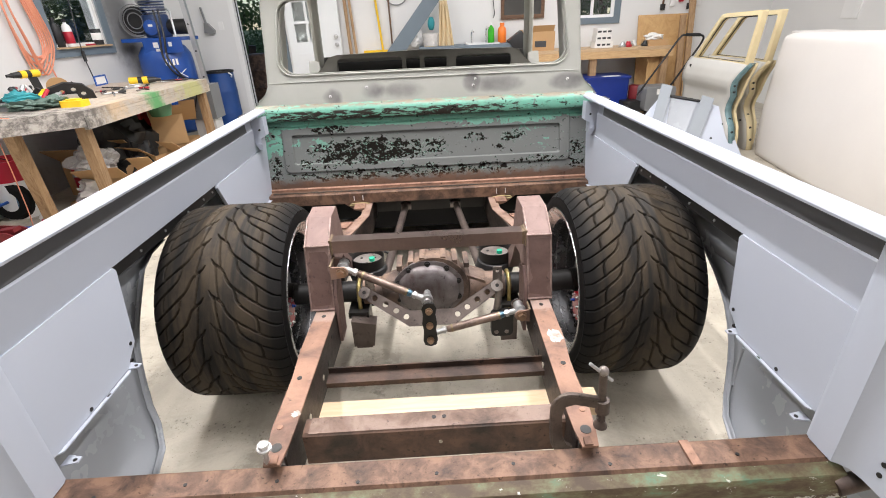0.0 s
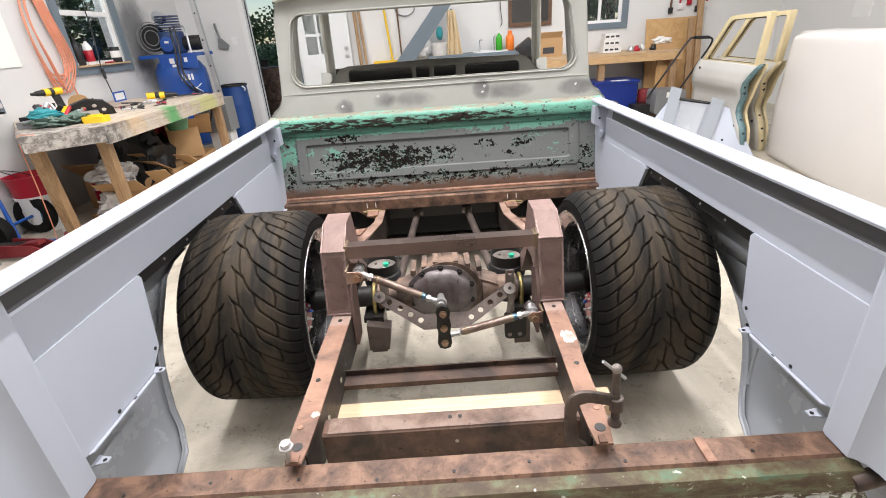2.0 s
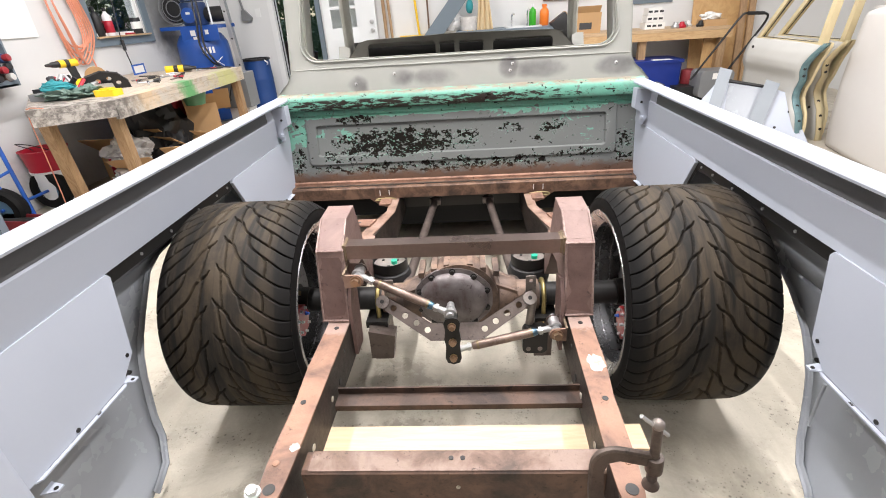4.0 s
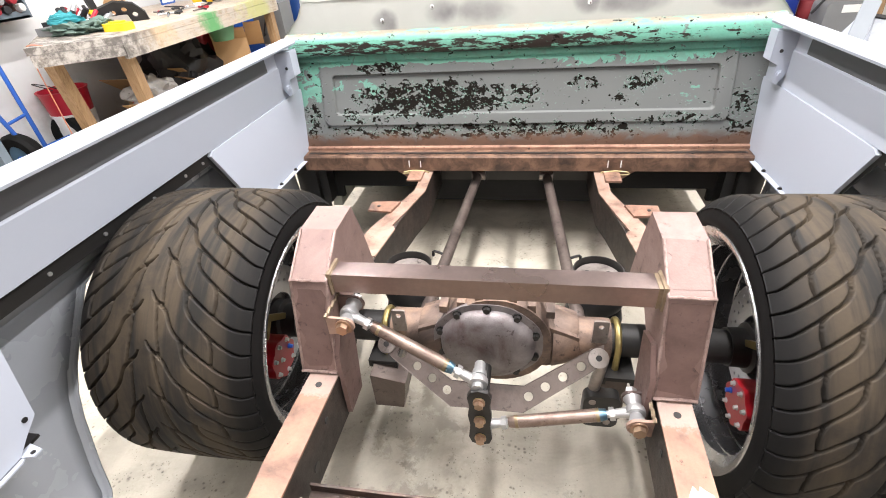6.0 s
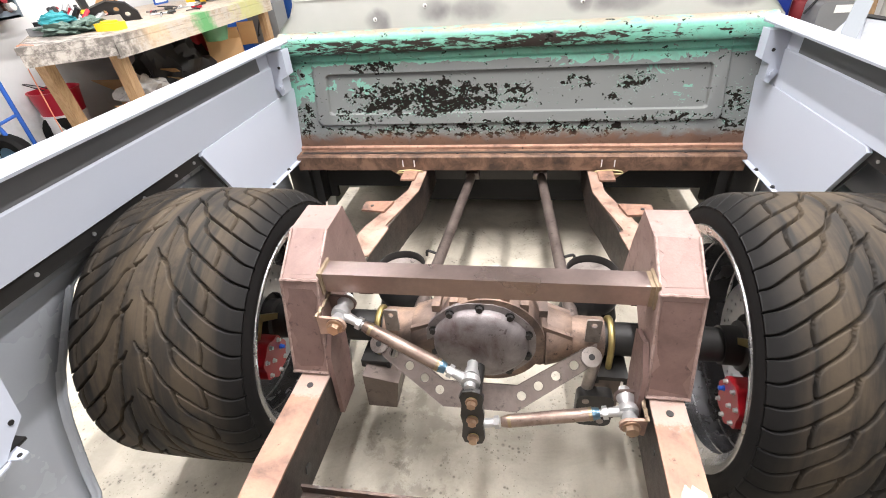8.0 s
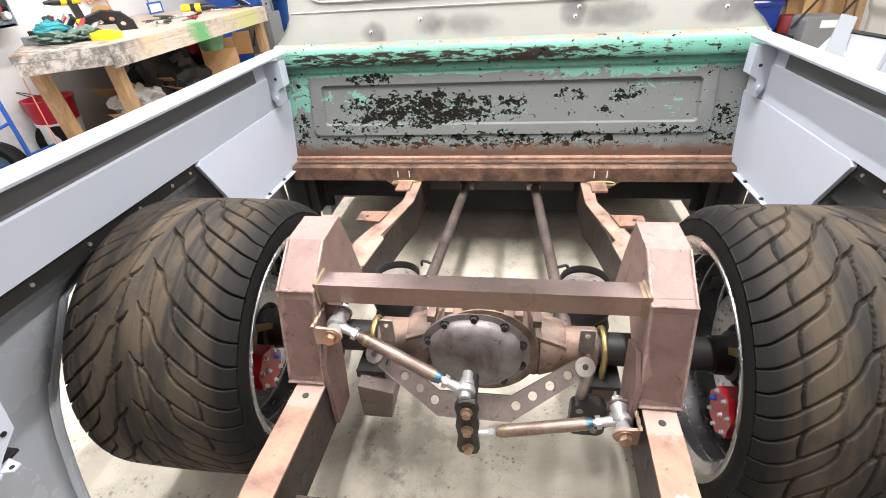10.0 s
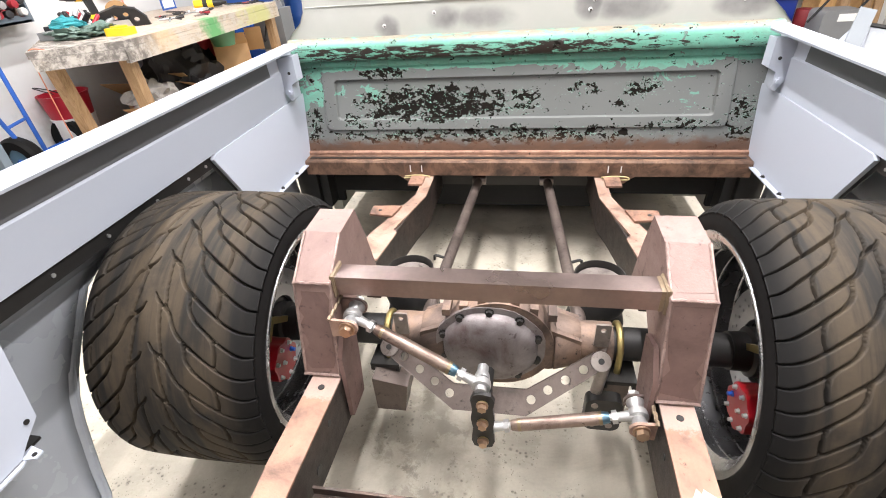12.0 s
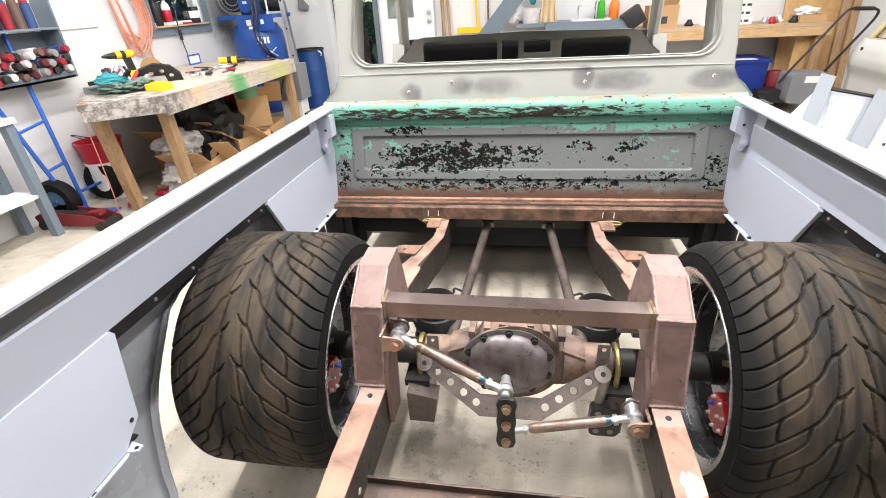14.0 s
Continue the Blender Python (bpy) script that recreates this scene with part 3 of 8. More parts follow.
def rail(s):
    """One frame rail: a channel with its web inside and flanges outwards, plus holes and the rear tip."""
    bm = bmesh.new()

    def skew(pts):
        """The rear stub runs slightly off the truck's middle line."""
        return [(s * x + 0.008 - 0.028 * max(0.0, 1.46 - y) + 0.008 * max(0.0, 1.05 - y), y) for x, y in pts]

    top = [(0.349, 1.46), (0.348, 0.86), (0.350, 0.80), (0.356, 0.747), (0.395, 0.747), (0.402, 0.79), (0.408, 0.86), (0.408, 1.05), (0.417, 1.17), (0.417, 1.46)]
    slab(skew(top), "z", 0.438, 0.444, bm)
    ob = part("frame_rail", bm, RAILRUST, truck, "rusted steel frame channel", 0.002, 1)
    # web and lower flange use a much darker rust than the top
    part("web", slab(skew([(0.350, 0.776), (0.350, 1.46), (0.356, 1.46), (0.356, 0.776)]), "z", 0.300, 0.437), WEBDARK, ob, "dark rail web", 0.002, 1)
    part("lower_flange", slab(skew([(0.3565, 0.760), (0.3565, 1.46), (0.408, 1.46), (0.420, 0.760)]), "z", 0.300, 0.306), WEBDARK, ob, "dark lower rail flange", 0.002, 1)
    fl = [(0.500, 1.885), (0.482, 2.061), (0.451, 2.148), (0.380, 2.364), (0.380, 2.545), (0.335, 2.545), (0.335, 2.358), (0.361, 2.251), (0.404, 2.092), (0.388, 2.070), (0.413, 1.90)]
    part("rail_front", slab(mirrored(fl, s), "z", 0.419, 0.425), PALERUST, ob, "bent front flange of the rail", 0.0015, 1)
    path = [(0.414, 1.88), (0.396, 2.065), (0.363, 2.251), (0.337, 2.358), (0.337, 2.74)]
    wb = path + [(x + 0.006, y) for x, y in reversed(path)]
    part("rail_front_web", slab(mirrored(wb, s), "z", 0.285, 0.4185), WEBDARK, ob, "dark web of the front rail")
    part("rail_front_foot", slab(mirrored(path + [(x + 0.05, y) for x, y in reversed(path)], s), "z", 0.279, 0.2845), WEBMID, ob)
    for y, x, r in ((1.36, 0.383, 0.0075), (1.045, 0.385, 0.0075), (0.797, 0.378, 0.0135)):
        part("hole", slab(ring(skew([(x, y)])[0][0], y, r, 14), "z", 0.4442, 0.4456), BLACKSTEEL, ob, "dark punched hole")
    for y, z, r in ((1.22, 0.35, 0.012), (1.14, 0.36, 0.009), (1.30, 0.40, 0.008), (0.97, 0.365, 0.010)):
        part("hole", slab(ring(y, z, r, 12), "x", skew([(0.3495, y)])[0][0], skew([(0.3475, y)])[0][0]), BLACKSTEEL if y > 1.2 else CONCRETE, ob)
    part("plug_weld", turned([(0.0085, 0.4435), (0.0075, 0.4462), (0.001, 0.4466)], (skew([(0.388, 0.862)])[0][0], 0.862, 0), "z", 14), RUST, ob, "small round plug weld")
    tip = [(0.362, 0.748), (0.364, 0.770), (0.380, 0.772), (0.382, 0.748)]
    part("tip_tab", slab(skew(tip), "z", 0.4445, 0.4495), RUST, ob, "folded tab at the rail tip", 0.0015, 1)
    return ob


TX = CX - 0.010  # middle between the towers


def tower(s):
    """Arch over the axle, welded up from plate."""
    outer = [(1.395, 0.446), (1.452, 0.672), (1.555, 0.742), (1.655, 0.745), (1.70, 0.64), (1.745, 0.50), (1.82, 0.44), (1.84, 0.40), (1.80, 0.36), (1.72, 0.45), (1.665, 0.535), (1.57, 0.545), (1.50, 0.50), (1.47, 0.446)]
    ob = part("axle_tower", slab(outer, "x", s * 0.345 + TX, s * 0.432 + TX), PINK, truck, "bare brown-pink steel notch tower", 0.003)
    plate = [(1.388, 0.315), (1.395, 0.50), (1.44, 0.56), (1.50, 0.54), (1.49, 0.44), (1.47, 0.315)]
    part("gusset", slab(plate, "x", s * 0.332 + TX, s * 0.343 + TX), SCALE, ob, bevel=0.002)
    # mill scale left standing between the ground edges
    rnd = random.Random(7 + s)
    for (y0, z0), (y1, z1), m0, m1 in (((1.395, 0.446), (1.452, 0.672), 0.07, 0.93), ((1.452, 0.672), (1.555, 0.742), 0.12, 0.97)):
        edge = [(0.351 + 0.014 * rnd.random() ** 2, m0 + (m1 - m0) * (k + 0.6 * (rnd.random() - 0.5)) / 9) for k in range(10)] + [(0.427 - 0.016 * rnd.random() ** 2, m1 - (m1 - m0) * (k + 0.6 * (rnd.random() - 0.5)) / 9) for k in range(10)]
        d = Vector((0, y1 - y0, z1 - z0))
        up = Vector((0, -d.z, d.y)).normalized()
        bm = bmesh.new()
        lo = [bm.verts.new(Vector((s * x + TX, y0, z0)) + d * f + up * 0.0003) for x, f in edge]
        hi = [bm.verts.new(v.co + up * 0.0005) for v in lo]
        bm.faces.new(hi)
        for k in range(20):
            bm.faces.new((lo[k], lo[(k + 1) % 20], hi[(k + 1) % 20], hi[k]))
        part("mill_scale", bm, SCALE if y0 < 1.45 else PINK, ob, "brown mill scale between ground edges")
    # weld beads along the joints
    for x in (0.347, 0.430):
        for p, q in (((1.397, 0.452), (1.452, 0.670)), ((1.452, 0.671), (1.553, 0.741))):
            n = 16
            pts = [(s * x + TX, p[0] + (q[0] - p[0]) * i / n - 0.001, p[1] + (q[1] - p[1]) * i / n + 0.002 * random.random()) for i in range(n + 1)]
            part("weld", pipe(pts, 0.0034, 6), GROUNDSEAM, ob, "pale ground weld seam")
    for y, z in ((1.394, 0.449), (1.451, 0.673)):
        pts = [(s * (0.345 + 0.087 * i / 14) + TX, y - 0.002 * random.random(), z + 0.002 * random.random()) for i in range(15)]
        part("weld", pipe(pts, 0.0036, 6), GROUNDSEAM, ob, "pale ground weld seam")
    return ob


for s in (-1, 1):
    rail(s)
    tower(s)

# tube between the towers
bar = part("tower_crossbar", box(TX - 0.345, 1.462, 0.637, TX + 0.345, 1.512, 0.684), BARSTEEL, truck, "bare square steel tube", 0.012, 5)
for s in (-1, 1):
    pts = [(TX + s * 0.344, 1.487 + 0.027 * a, 0.660 + 0.026 * b) for a, b in ((-1, -1), (-1, 0), (-1, 1), (0, 1), (1, 1), (1, 0), (1, -1), (0, -1))]
    part("weld", pipe(pts, 0.0054, 6, closed=True), WELDBURN, bar, "yellowed weld bead")
    burn = [(1.4608, 0.6358), (1.4608, 0.6852), (1.5132, 0.6852), (1.5132, 0.6358)]
    part("heat_stain", slab(burn, "x", TX + s * 0.3435, TX + s * (0.334 - 0.003 * s)), WELDBURN, bar, "straw heat stain beside the weld", 0.010, 3)

# cross members behind the axle
part("angle_cross_member", slab([(1.122, 0.332), (1.122, 0.350), (1.17, 0.350), (1.17, 0.370), (1.176, 0.370), (1.176, 0.344), (1.128, 0.344), (1.128, 0.332)], "x", CX - 0.352, CX + 0.352), RUSTDARK, truck, "thin dark rusted angle iron", 0.0015, 1)
deep = [(0.868, 0.30), (0.868, 0.398), (0.876, 0.404), (0.925, 0.404), (0.93, 0.398), (0.93, 0.39), (0.880, 0.392), (0.876, 0.386), (0.876, 0.30)]
cross = part("rear_cross_member", slab(deep, "x", CX - 0.36, CX + 0.36), CROSSRUST, truck, "deep rusted pressed cross member", 0.002)
# thin top strip in a paler rust than the front face
part("paler_top", box(CX - 0.345, 0.872, 0.4038, CX + 0.345, 0.927, 0.4048), PALERTOP, cross, "paler top of the cross member")
for x in (-0.015, 0.012):
    part("hole", slab(ring(CX + x, 0.905, 0.006, 12), "z", 0.4050, 0.4066), BLACKSTEEL, cross)
part("hole", slab(ring(CX, 0.355, 0.005, 12), "y", 0.8677, 0.8655), CONCRETE, cross)

# rear bed sill: rusted top, green paint on its rear face
top_prof = [(0.700, 0.402), (0.706, 0.410), (0.752, 0.410), (0.768, 0.414), (0.774, 0.408), (0.774, 0.385), (0.768, 0.385), (0.768, 0.402), (0.706, 0.402), (0.704, 0.398)]
sill = part("rear_sill", slab(top_prof, "x", CX - 0.925, CX + 0.925), SILLRUST, truck, "rusted rear bed sill")


def sill_paint():
    m, t, p = nodes_of("sill paint")
    v = coords(t, scale=(3, 1, 14))
    n, n2 = noise_tex(t, v, 3, 8, 0.7), noise_tex(t, coords(t), 40, 6)
    c = ramp(t, n, [(0.40, (0.065, 0.042, 0.026)), (0.5, (0.12, 0.098, 0.05)), (0.57, (0.16, 0.17, 0.09)), (0.66, (0.13, 0.26, 0.165))])
    c = mix(t, calc(t, "MULTIPLY", n2, 0.6), c, (0.08, 0.05, 0.03))
    sep = t.nodes.new("ShaderNodeSeparateXYZ")
    t.links.new(coords(t), sep.inputs[0])
    # white undercoat chipped bare along the lower lip towards one end
    chip = noise_tex(t, coords(t, scale=(1, 1, 2.5)), 26, 7, 0.7, 0.5)
    lip = calc(t, "SUBTRACT", 1.0, smooth(t, calc(t, "ABSOLUTE", calc(t, "SUBTRACT", sep.outputs[2], 0.338)), 0.004, 0.020))
    side = smooth(t, sep.outputs[0], 0.12, 0.45)
    white = smooth(t, calc(t, "ADD", chip, calc(t, "MULTIPLY", calc(t, "MULTIPLY", lip, side), 0.16)), 0.625, 0.645)
    c = mix(t, calc(t, "MULTIPLY", white, 0.9), c, (0.56, 0.56, 0.50))
    t.links.new(c, p.inputs["Base Color"])
    p.inputs["Roughness"].default_value = 0.6
    bump(t, p, n2, 0.3, 0.002)
    return m


SILLPAINT = sill_paint()
WHITECHIP = rusty("chipped white paint", (0.75, 0.72, 0.66), (0.62, 0.58, 0.50), (0.14, 0.10, 0.07), 0.5, 0.0, 5.0)
face = [(0.700, 0.402), (0.672, 0.392), (0.655, 0.366), (0.652, 0.340), (0.640, 0.334), (0.640, 0.326), (0.660, 0.330), (0.664, 0.366), (0.680, 0.386), (0.702, 0.396)]
part("sill_face", slab(face, "x", CX - 0.925, CX + 0.925), SILLPAINT, sill, "flaking green paint over rust")
part("sill_lip", slab([(0.652, 0.339), (0.636, 0.333), (0.634, 0.322), (0.64, 0.322), (0.642, 0.330), (0.654, 0.334)], "x", CX + 0.05, CX + 0.86), WHITECHIP, sill, "chipped white painted lip")
for x in (-0.80, -0.60, -0.385, -0.195, -0.012, 0.17, 0.395, 0.70):
    part("hole", slab(ring(CX + x, 0.727 + 0.012 * math.sin(9 * x), 0.0045, 12), "z", 0.4101, 0.4118), BLACKSTEEL, sill, "dark screw hole")
part("tab", box(CX + 0.580, 0.702, 0.4095, CX + 0.602, 0.772, 0.4165), RUST, sill, "low folded tab", 0.002)
part("hinge_end", rod((CX + 0.90, 0.665, 0.36), (CX + 0.975, 0.665, 0.385), 0.022, 12), RUSTDARK, sill, "rusted tailgate hinge stub", bevel=0.004)

# front bed sill
fsill = part("front_sill", slab([(2.533, 0.432), (2.533, 0.490), (2.538, 0.496), (2.625, 0.498), (2.625, 0.492), (2.541, 0.489), (2.541, 0.432)], "x", CX - 0.915, CX + 0.915), SILLRUST, truck, "rusted pressed cross sill", 0.002)
for x in (-0.72, -0.46, -0.38, -0.2, 0.0, 0.22, 0.42, 0.50, 0.7):
    part("hole", slab(ring(CX + x, 2.56, 0.007, 10), "z", 0.4975, 0.4995), BLACKSTEEL, fsill)
for x in (-0.435, -0.385, 0.385, 0.435):
    part("chalk_mark", box(CX + x - 0.002, 2.5305, 0.449, CX + x + 0.002, 2.5328, 0.478), WALLPAINT, fsill, "white chalk tick")
part("seam_gap", box(CX - 0.90, 2.560, 0.4972, CX + 0.90, 2.576, 0.4984), BLACKSTEEL, fsill, "dark open seam at the panel foot")
ROPE = plain("yellow cord", (0.50, 0.40, 0.20), 0.7)
for s in (-1, 1):
    loop = curve_through([(CX + s * 0.41 + dx, 2.526, 0.430 + dz) for dx, dz in ((-0.05, 0), (0, 0.006), (0.05, 0.002), (0.058, -0.008), (0.03, -0.010), (-0.02, -0.006), (-0.055, -0.008))], 5)
    part("cord", pipe(loop, 0.003, 6), ROPE, fsill, "short yellow cord tied below")
    gus = [(s * 0.34 + CX, 0.43), (s * 0.50 + CX, 0.43), (s * 0.44 + CX, 0.385), (s * 0.36 + CX, 0.36)]
    part("mount_gusset", slab(gus, "y", 2.545, 2.553), RUST, fsill)
    part("body_mount", box(min(s * 0.37, s * 0.43) + CX, 2.44, 0.426, max(s * 0.37, s * 0.43) + CX, 2.53, 0.434), RUST, fsill, bevel=0.002)
    tabp = [(s * 0.43 + CX, 2.17), (s * 0.52 + CX, 2.18), (s * 0.52 + CX, 2.245), (s * 0.41 + CX, 2.25)]
    tab = part("rail_tab", slab(tabp, "z", 0.427, 0.435), RUST, fsill, bevel=0.002)
    part("hole", slab(ring(CX + s * 0.485, 2.21, 0.007, 10), "z", 0.4352, 0.437), BLACKSTEEL, tab)

# ---- bed front panel ----
def lean(z):
    return 2.612 + (z - 0.495) * 0.235


bm = bmesh.new()
NX, zs = 400, [0.492 + 0.393 * i / 200 for i in range(201)]
grid = []


def rounded_rect(x, z, hx, z0, z1, r):
    """Signed distance to a rectangle with round corners, below nought inside."""
    qx, qz = abs(x) - hx + r, abs(z - (z0 + z1) / 2) - (z1 - z0) / 2 + r
    return math.hypot(max(qx, 0), max(qz, 0)) + min(max(qx, qz), 0) - r


def step(v):
    v = min(1, max(0, v))
    return v * v * (3 - 2 * v)


def relief(x, z):
    """Pressed frame and recess of the panel, towards the tailgate."""
    d = 0.009 * step(-rounded_rect(x, z, 0.825, 0.598, 0.93, 0.03) / 0.006)
    d -= 0.014 * step(-rounded_rect(x, z, 0.768, 0.643, 0.806, 0.02) / 0.0035)
    d -= 0.006 * max(0, 1 - abs(z - 0.853) / 0.006)
    return d + 0.0012 * noise.noise(Vector((x * 4, z * 6, 0)))


for z in zs:
    row = []
    for i in range(NX + 1):
        x = -0.942 + 1.884 * i / NX
        row.append(bm.verts.new((x + CX, lean(z) - relief(x, z), z)))
    grid.append(row)
for a, b in zip(grid, grid[1:]):
    for i in range(NX):
        bm.faces.new((a[i], a[i + 1], b[i + 1], b[i]))
# rolled top edge
last = grid[-1]
for y, z in ((2.694, 0.887), (2.680, 0.8845), (2.668, 0.8845), (2.660, 0.888), (2.656, 0.898), (2.6555, 0.915), (2.657, 0.934), (2.661, 0.947), (2.668, 0.957), (2.679, 0.965), (2.690, 0.969), (2.699, 0.970), (2.735, 0.90), (2.735, 0.5)):
    row = [bm.verts.new((v.co.x, y, z)) for v in last]
    for i in range(NX):
        bm.faces.new((last[i], last[i + 1], row[i + 1], row[i]))
    last = row
bulkhead = part("bed_front_panel", bm, BEDPAINT, truck, "front bed panel, flaking grey and mint-green paint over rust", smooth_angle=50)
part("panel_foot", slab([(lean(0.5) - 0.010, 0.493), (lean(0.5) - 0.010, 0.508), (lean(0.5) + 0.006, 0.514), (lean(0.5) + 0.006, 0.493)], "x", CX - 0.92, CX + 0.92), RUST, bulkhead, "rusted lower flange", 0.002)


# ---- bed sides ----
def bed_side(s):
    """One bed side: rolled top rail, recess, inner panels with the wheel opening, outer skin, tail post and bracket."""
    rim = [(0.872, 0.948), (0.864, 0.951), (0.862, 0.958), (0.867, 0.967), (0.882, 0.971), (0.914, 0.971), (0.930, 0.965), (0.938, 0.950), (0.942, 0.90), (0.932, 0.90), (0.930, 0.953), (0.880, 0.953)]
    wall = [(0.9245, 0.880), (0.9205, 0.875), (0.9235, 0.7575), (0.9300, 0.7575), (0.926, 0.873), (0.9295, 0.880)]
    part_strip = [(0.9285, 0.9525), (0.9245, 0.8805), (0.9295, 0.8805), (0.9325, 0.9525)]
    ob = part("bed_side", slab(mirrored(rim, s), "y", 0.62, 2.60), PRIMER, truck, "grey-primed steel bed side with rolled top rail")
    # the rail's cast shadow is put in as a dark strip, ending short
    part("recess_strip", slab(mirrored(part_strip, s), "y", 0.70, 2.44), RAILSHADE, ob, "recess strip coloured dark grey as the top rail's shadow")
    part("recess_end", slab(mirrored(part_strip, s), "y", 2.4405, 2.66), PRIMER, ob)
    part("upper_panel", slab(mirrored(wall, s), "y", 0.70, 2.66), PRIMER, ob)
    rear = [(0.72, 0.462), (1.105, 0.466), (1.130, 0.488), (1.170, 0.518), (1.207, 0.744), (1.197, 0.757), (0.72, 0.757)]
    part("inner_panel", slab(rear, "x", s * 0.919 + CX, s * 0.933 + CX), PRIMER, ob, bevel=0.0025)
    front = [(1.960, 0.744), (1.975, 0.756), (2.668, 0.756), (2.664, 0.478), (2.115, 0.478)]
    part("inner_panel", slab(front, "x", s * 0.919 + CX, s * 0.933 + CX), PRIMER, ob, bevel=0.0025)
    part("panel_flange", slab([(s * 0.931 + CX, 2.13), (s * 0.903 + CX, 2.15), (s * 0.900 + CX, 2.66), (s * 0.905 + CX, 2.705), (s * 0.931 + CX, 2.69)], "z", 0.473, 0.477), PRIMER, ob, "inward bottom flange", 0.001)
    for y in (2.30, 2.44, 2.60):
        part("flange_bolt", hexbolt((s * 0.916 + CX, y, 0.477), (0, 0, 1), 0.007, 0.006), BLACKSTEEL, ob)
    # folded foot of the rear panel
    foot = [(s * 0.9185 + CX, 0.80), (s * 0.909 + CX, 0.81), (s * 0.909 + CX, 1.095), (s * 0.9185 + CX, 1.115)]
    part("panel_foot_flange", slab(foot, "z", 0.459, 0.463), PRIMER, ob, "folded flange at the panel foot", 0.001, 1)
    part("hole", slab([(s * 0.911 + CX, 0.992), (s * 0.911 + CX, 1.004), (s * 0.916 + CX, 1.004), (s * 0.916 + CX, 0.992)], "z", 0.4633, 0.4643), BLACKSTEEL, ob, "square punched hole")
    # bottom flange with its tabs
    # shade in the gap behind the panel foot, put in as black strips
    for y0, y1 in ((0.80, 1.16), (2.20, 2.74)):
        part("cavity_strip", box(min(s * 0.936, s * 0.985) + CX, y0, 0.455, max(s * 0.936, s * 0.985) + CX, y1, 0.462), BLACKSTEEL, ob, "black strip as the shade in the gap behind the panel foot")
    for y, z in ((1.118, 0.462), (0.818, 0.418)):
        part("tab", slab([(s * 0.93 + CX, y - 0.016), (s * 0.893 + CX, y - 0.007), (s * 0.893 + CX, y + 0.010), (s * 0.93 + CX, y + 0.018)], "z", z, z + 0.004), PRIMER, ob)
        part("hole", slab(ring(s * 0.903 + CX, y, 0.005, 10), "z", z + 0.0045, z + 0.006), BLACKSTEEL, ob)
    for y, z in ((1.150, 0.525), (0.935, 0.474)):
        part("hole", slab(ring(y, z, 0.006, 10), "x", s * 0.9187 + CX, s * 0.917 + CX), BLACKSTEEL, ob)
    # strip under the upper panel and its screws
    part("opening_lip", slab([(1.205, 0.716), (1.215, 0.7505), (1.990, 0.7505), (2.06, 0.60), (2.042, 0.592), (1.962, 0.716)], "x", s * 0.9345 + CX, s * 0.9375 + CX), BLACKSTEEL, ob, "black undercoated strip above the wheel opening")
    for y in (1.36, 1.52, 1.70, 1.84, 1.93):
        part("screw", slab(ring(y, 0.734, 0.005, 8), "x", s * 0.9343 + CX, s * 0.931 + CX), ZINC, ob)
    # outer skin with the wheel arch
    if s < 0:
        rear_edge = [(0.06, 1.06), (0.085, 1.150), (0.14, 1.212), (0.20, 1.242), (0.264, 1.266), (0.33, 1.288), (0.39, 1.313), (0.447, 1.347), (0.495, 1.385), (0.545, 1.425), (0.61, 1.475), (0.64, 1.54), (0.65, 1.64)]
    else:
        rear_edge = [(0.06, 1.00), (0.085, 1.045), (0.110, 1.115), (0.150, 1.165), (0.200, 1.204), (0.260, 1.232), (0.310, 1.255), (0.365, 1.292), (0.418, 1.335), (0.460, 1.385), (0.500, 1.440), (0.545, 1.52), (0.56, 1.64)]

    def bulge(z):
        return 1.0 + 0.035 * math.sin(math.pi * min(1, max(0, (z - 0.1) / 0.8))) - 0.9 * max(0, 0.22 - z) ** 1.5 - 0.062 * min(1, max(0, (z - 0.70) / 0.25)) ** 2

    bm = bmesh.new()
    for side in (0, 1):
        rows = []
        for z, y in rear_edge:
            y -= 0.018
            ys = [0.64 + (y - 0.64) * (i / 14) ** 0.8 for i in range(15)]
            if side:
                ys = [2 * 1.64 - q if q > 1.0 else 2 * 1.64 - q for q in ys]
                ys = [min(q, 2.62) for q in ys]
            rows.append([bm.verts.new((s * bulge(z) + CX, q, z)) for q in ys])
        for a, b in zip(rows, rows[1:]):
            for i in range(14):
                if (a[i].co - a[i + 1].co).length > 1e-5 and (b[i].co - b[i + 1].co).length > 1e-5:
                    bm.faces.new((a[i], a[i + 1], b[i + 1], b[i]))
    zt = rear_edge[-1][0]
    zs2 = [zt + (0.955 - zt) * i / 8 for i in range(9)]
    rows = [[bm.verts.new((s * bulge(z) + CX, 0.64 + 1.98 * i / 30, z)) for i in range(31)] for z in zs2]
    for a, b in zip(rows, rows[1:]):
        for i in range(30):
            bm.faces.new((a[i], a[i + 1], b[i + 1], b[i]))
    bmesh.ops.remove_doubles(bm, verts=bm.verts, dist=0.0005)
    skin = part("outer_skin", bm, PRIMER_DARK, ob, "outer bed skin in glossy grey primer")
    sol = skin.modifiers.new("sheet", "SOLIDIFY")
    sol.thickness, sol.offset = 0.004, 0
    # arch edge: the sheet rolls over into an inward flange
    bm = bmesh.new()
    rows = []
    for k, (z, y) in enumerate(rear_edge):
        (za, ya), (zb, yb) = rear_edge[max(0, k - 1)], rear_edge[min(len(rear_edge) - 1, k + 1)]
        d = Vector((yb - ya, zb - za)).normalized()
        out = Vector((d.y, -d.x))
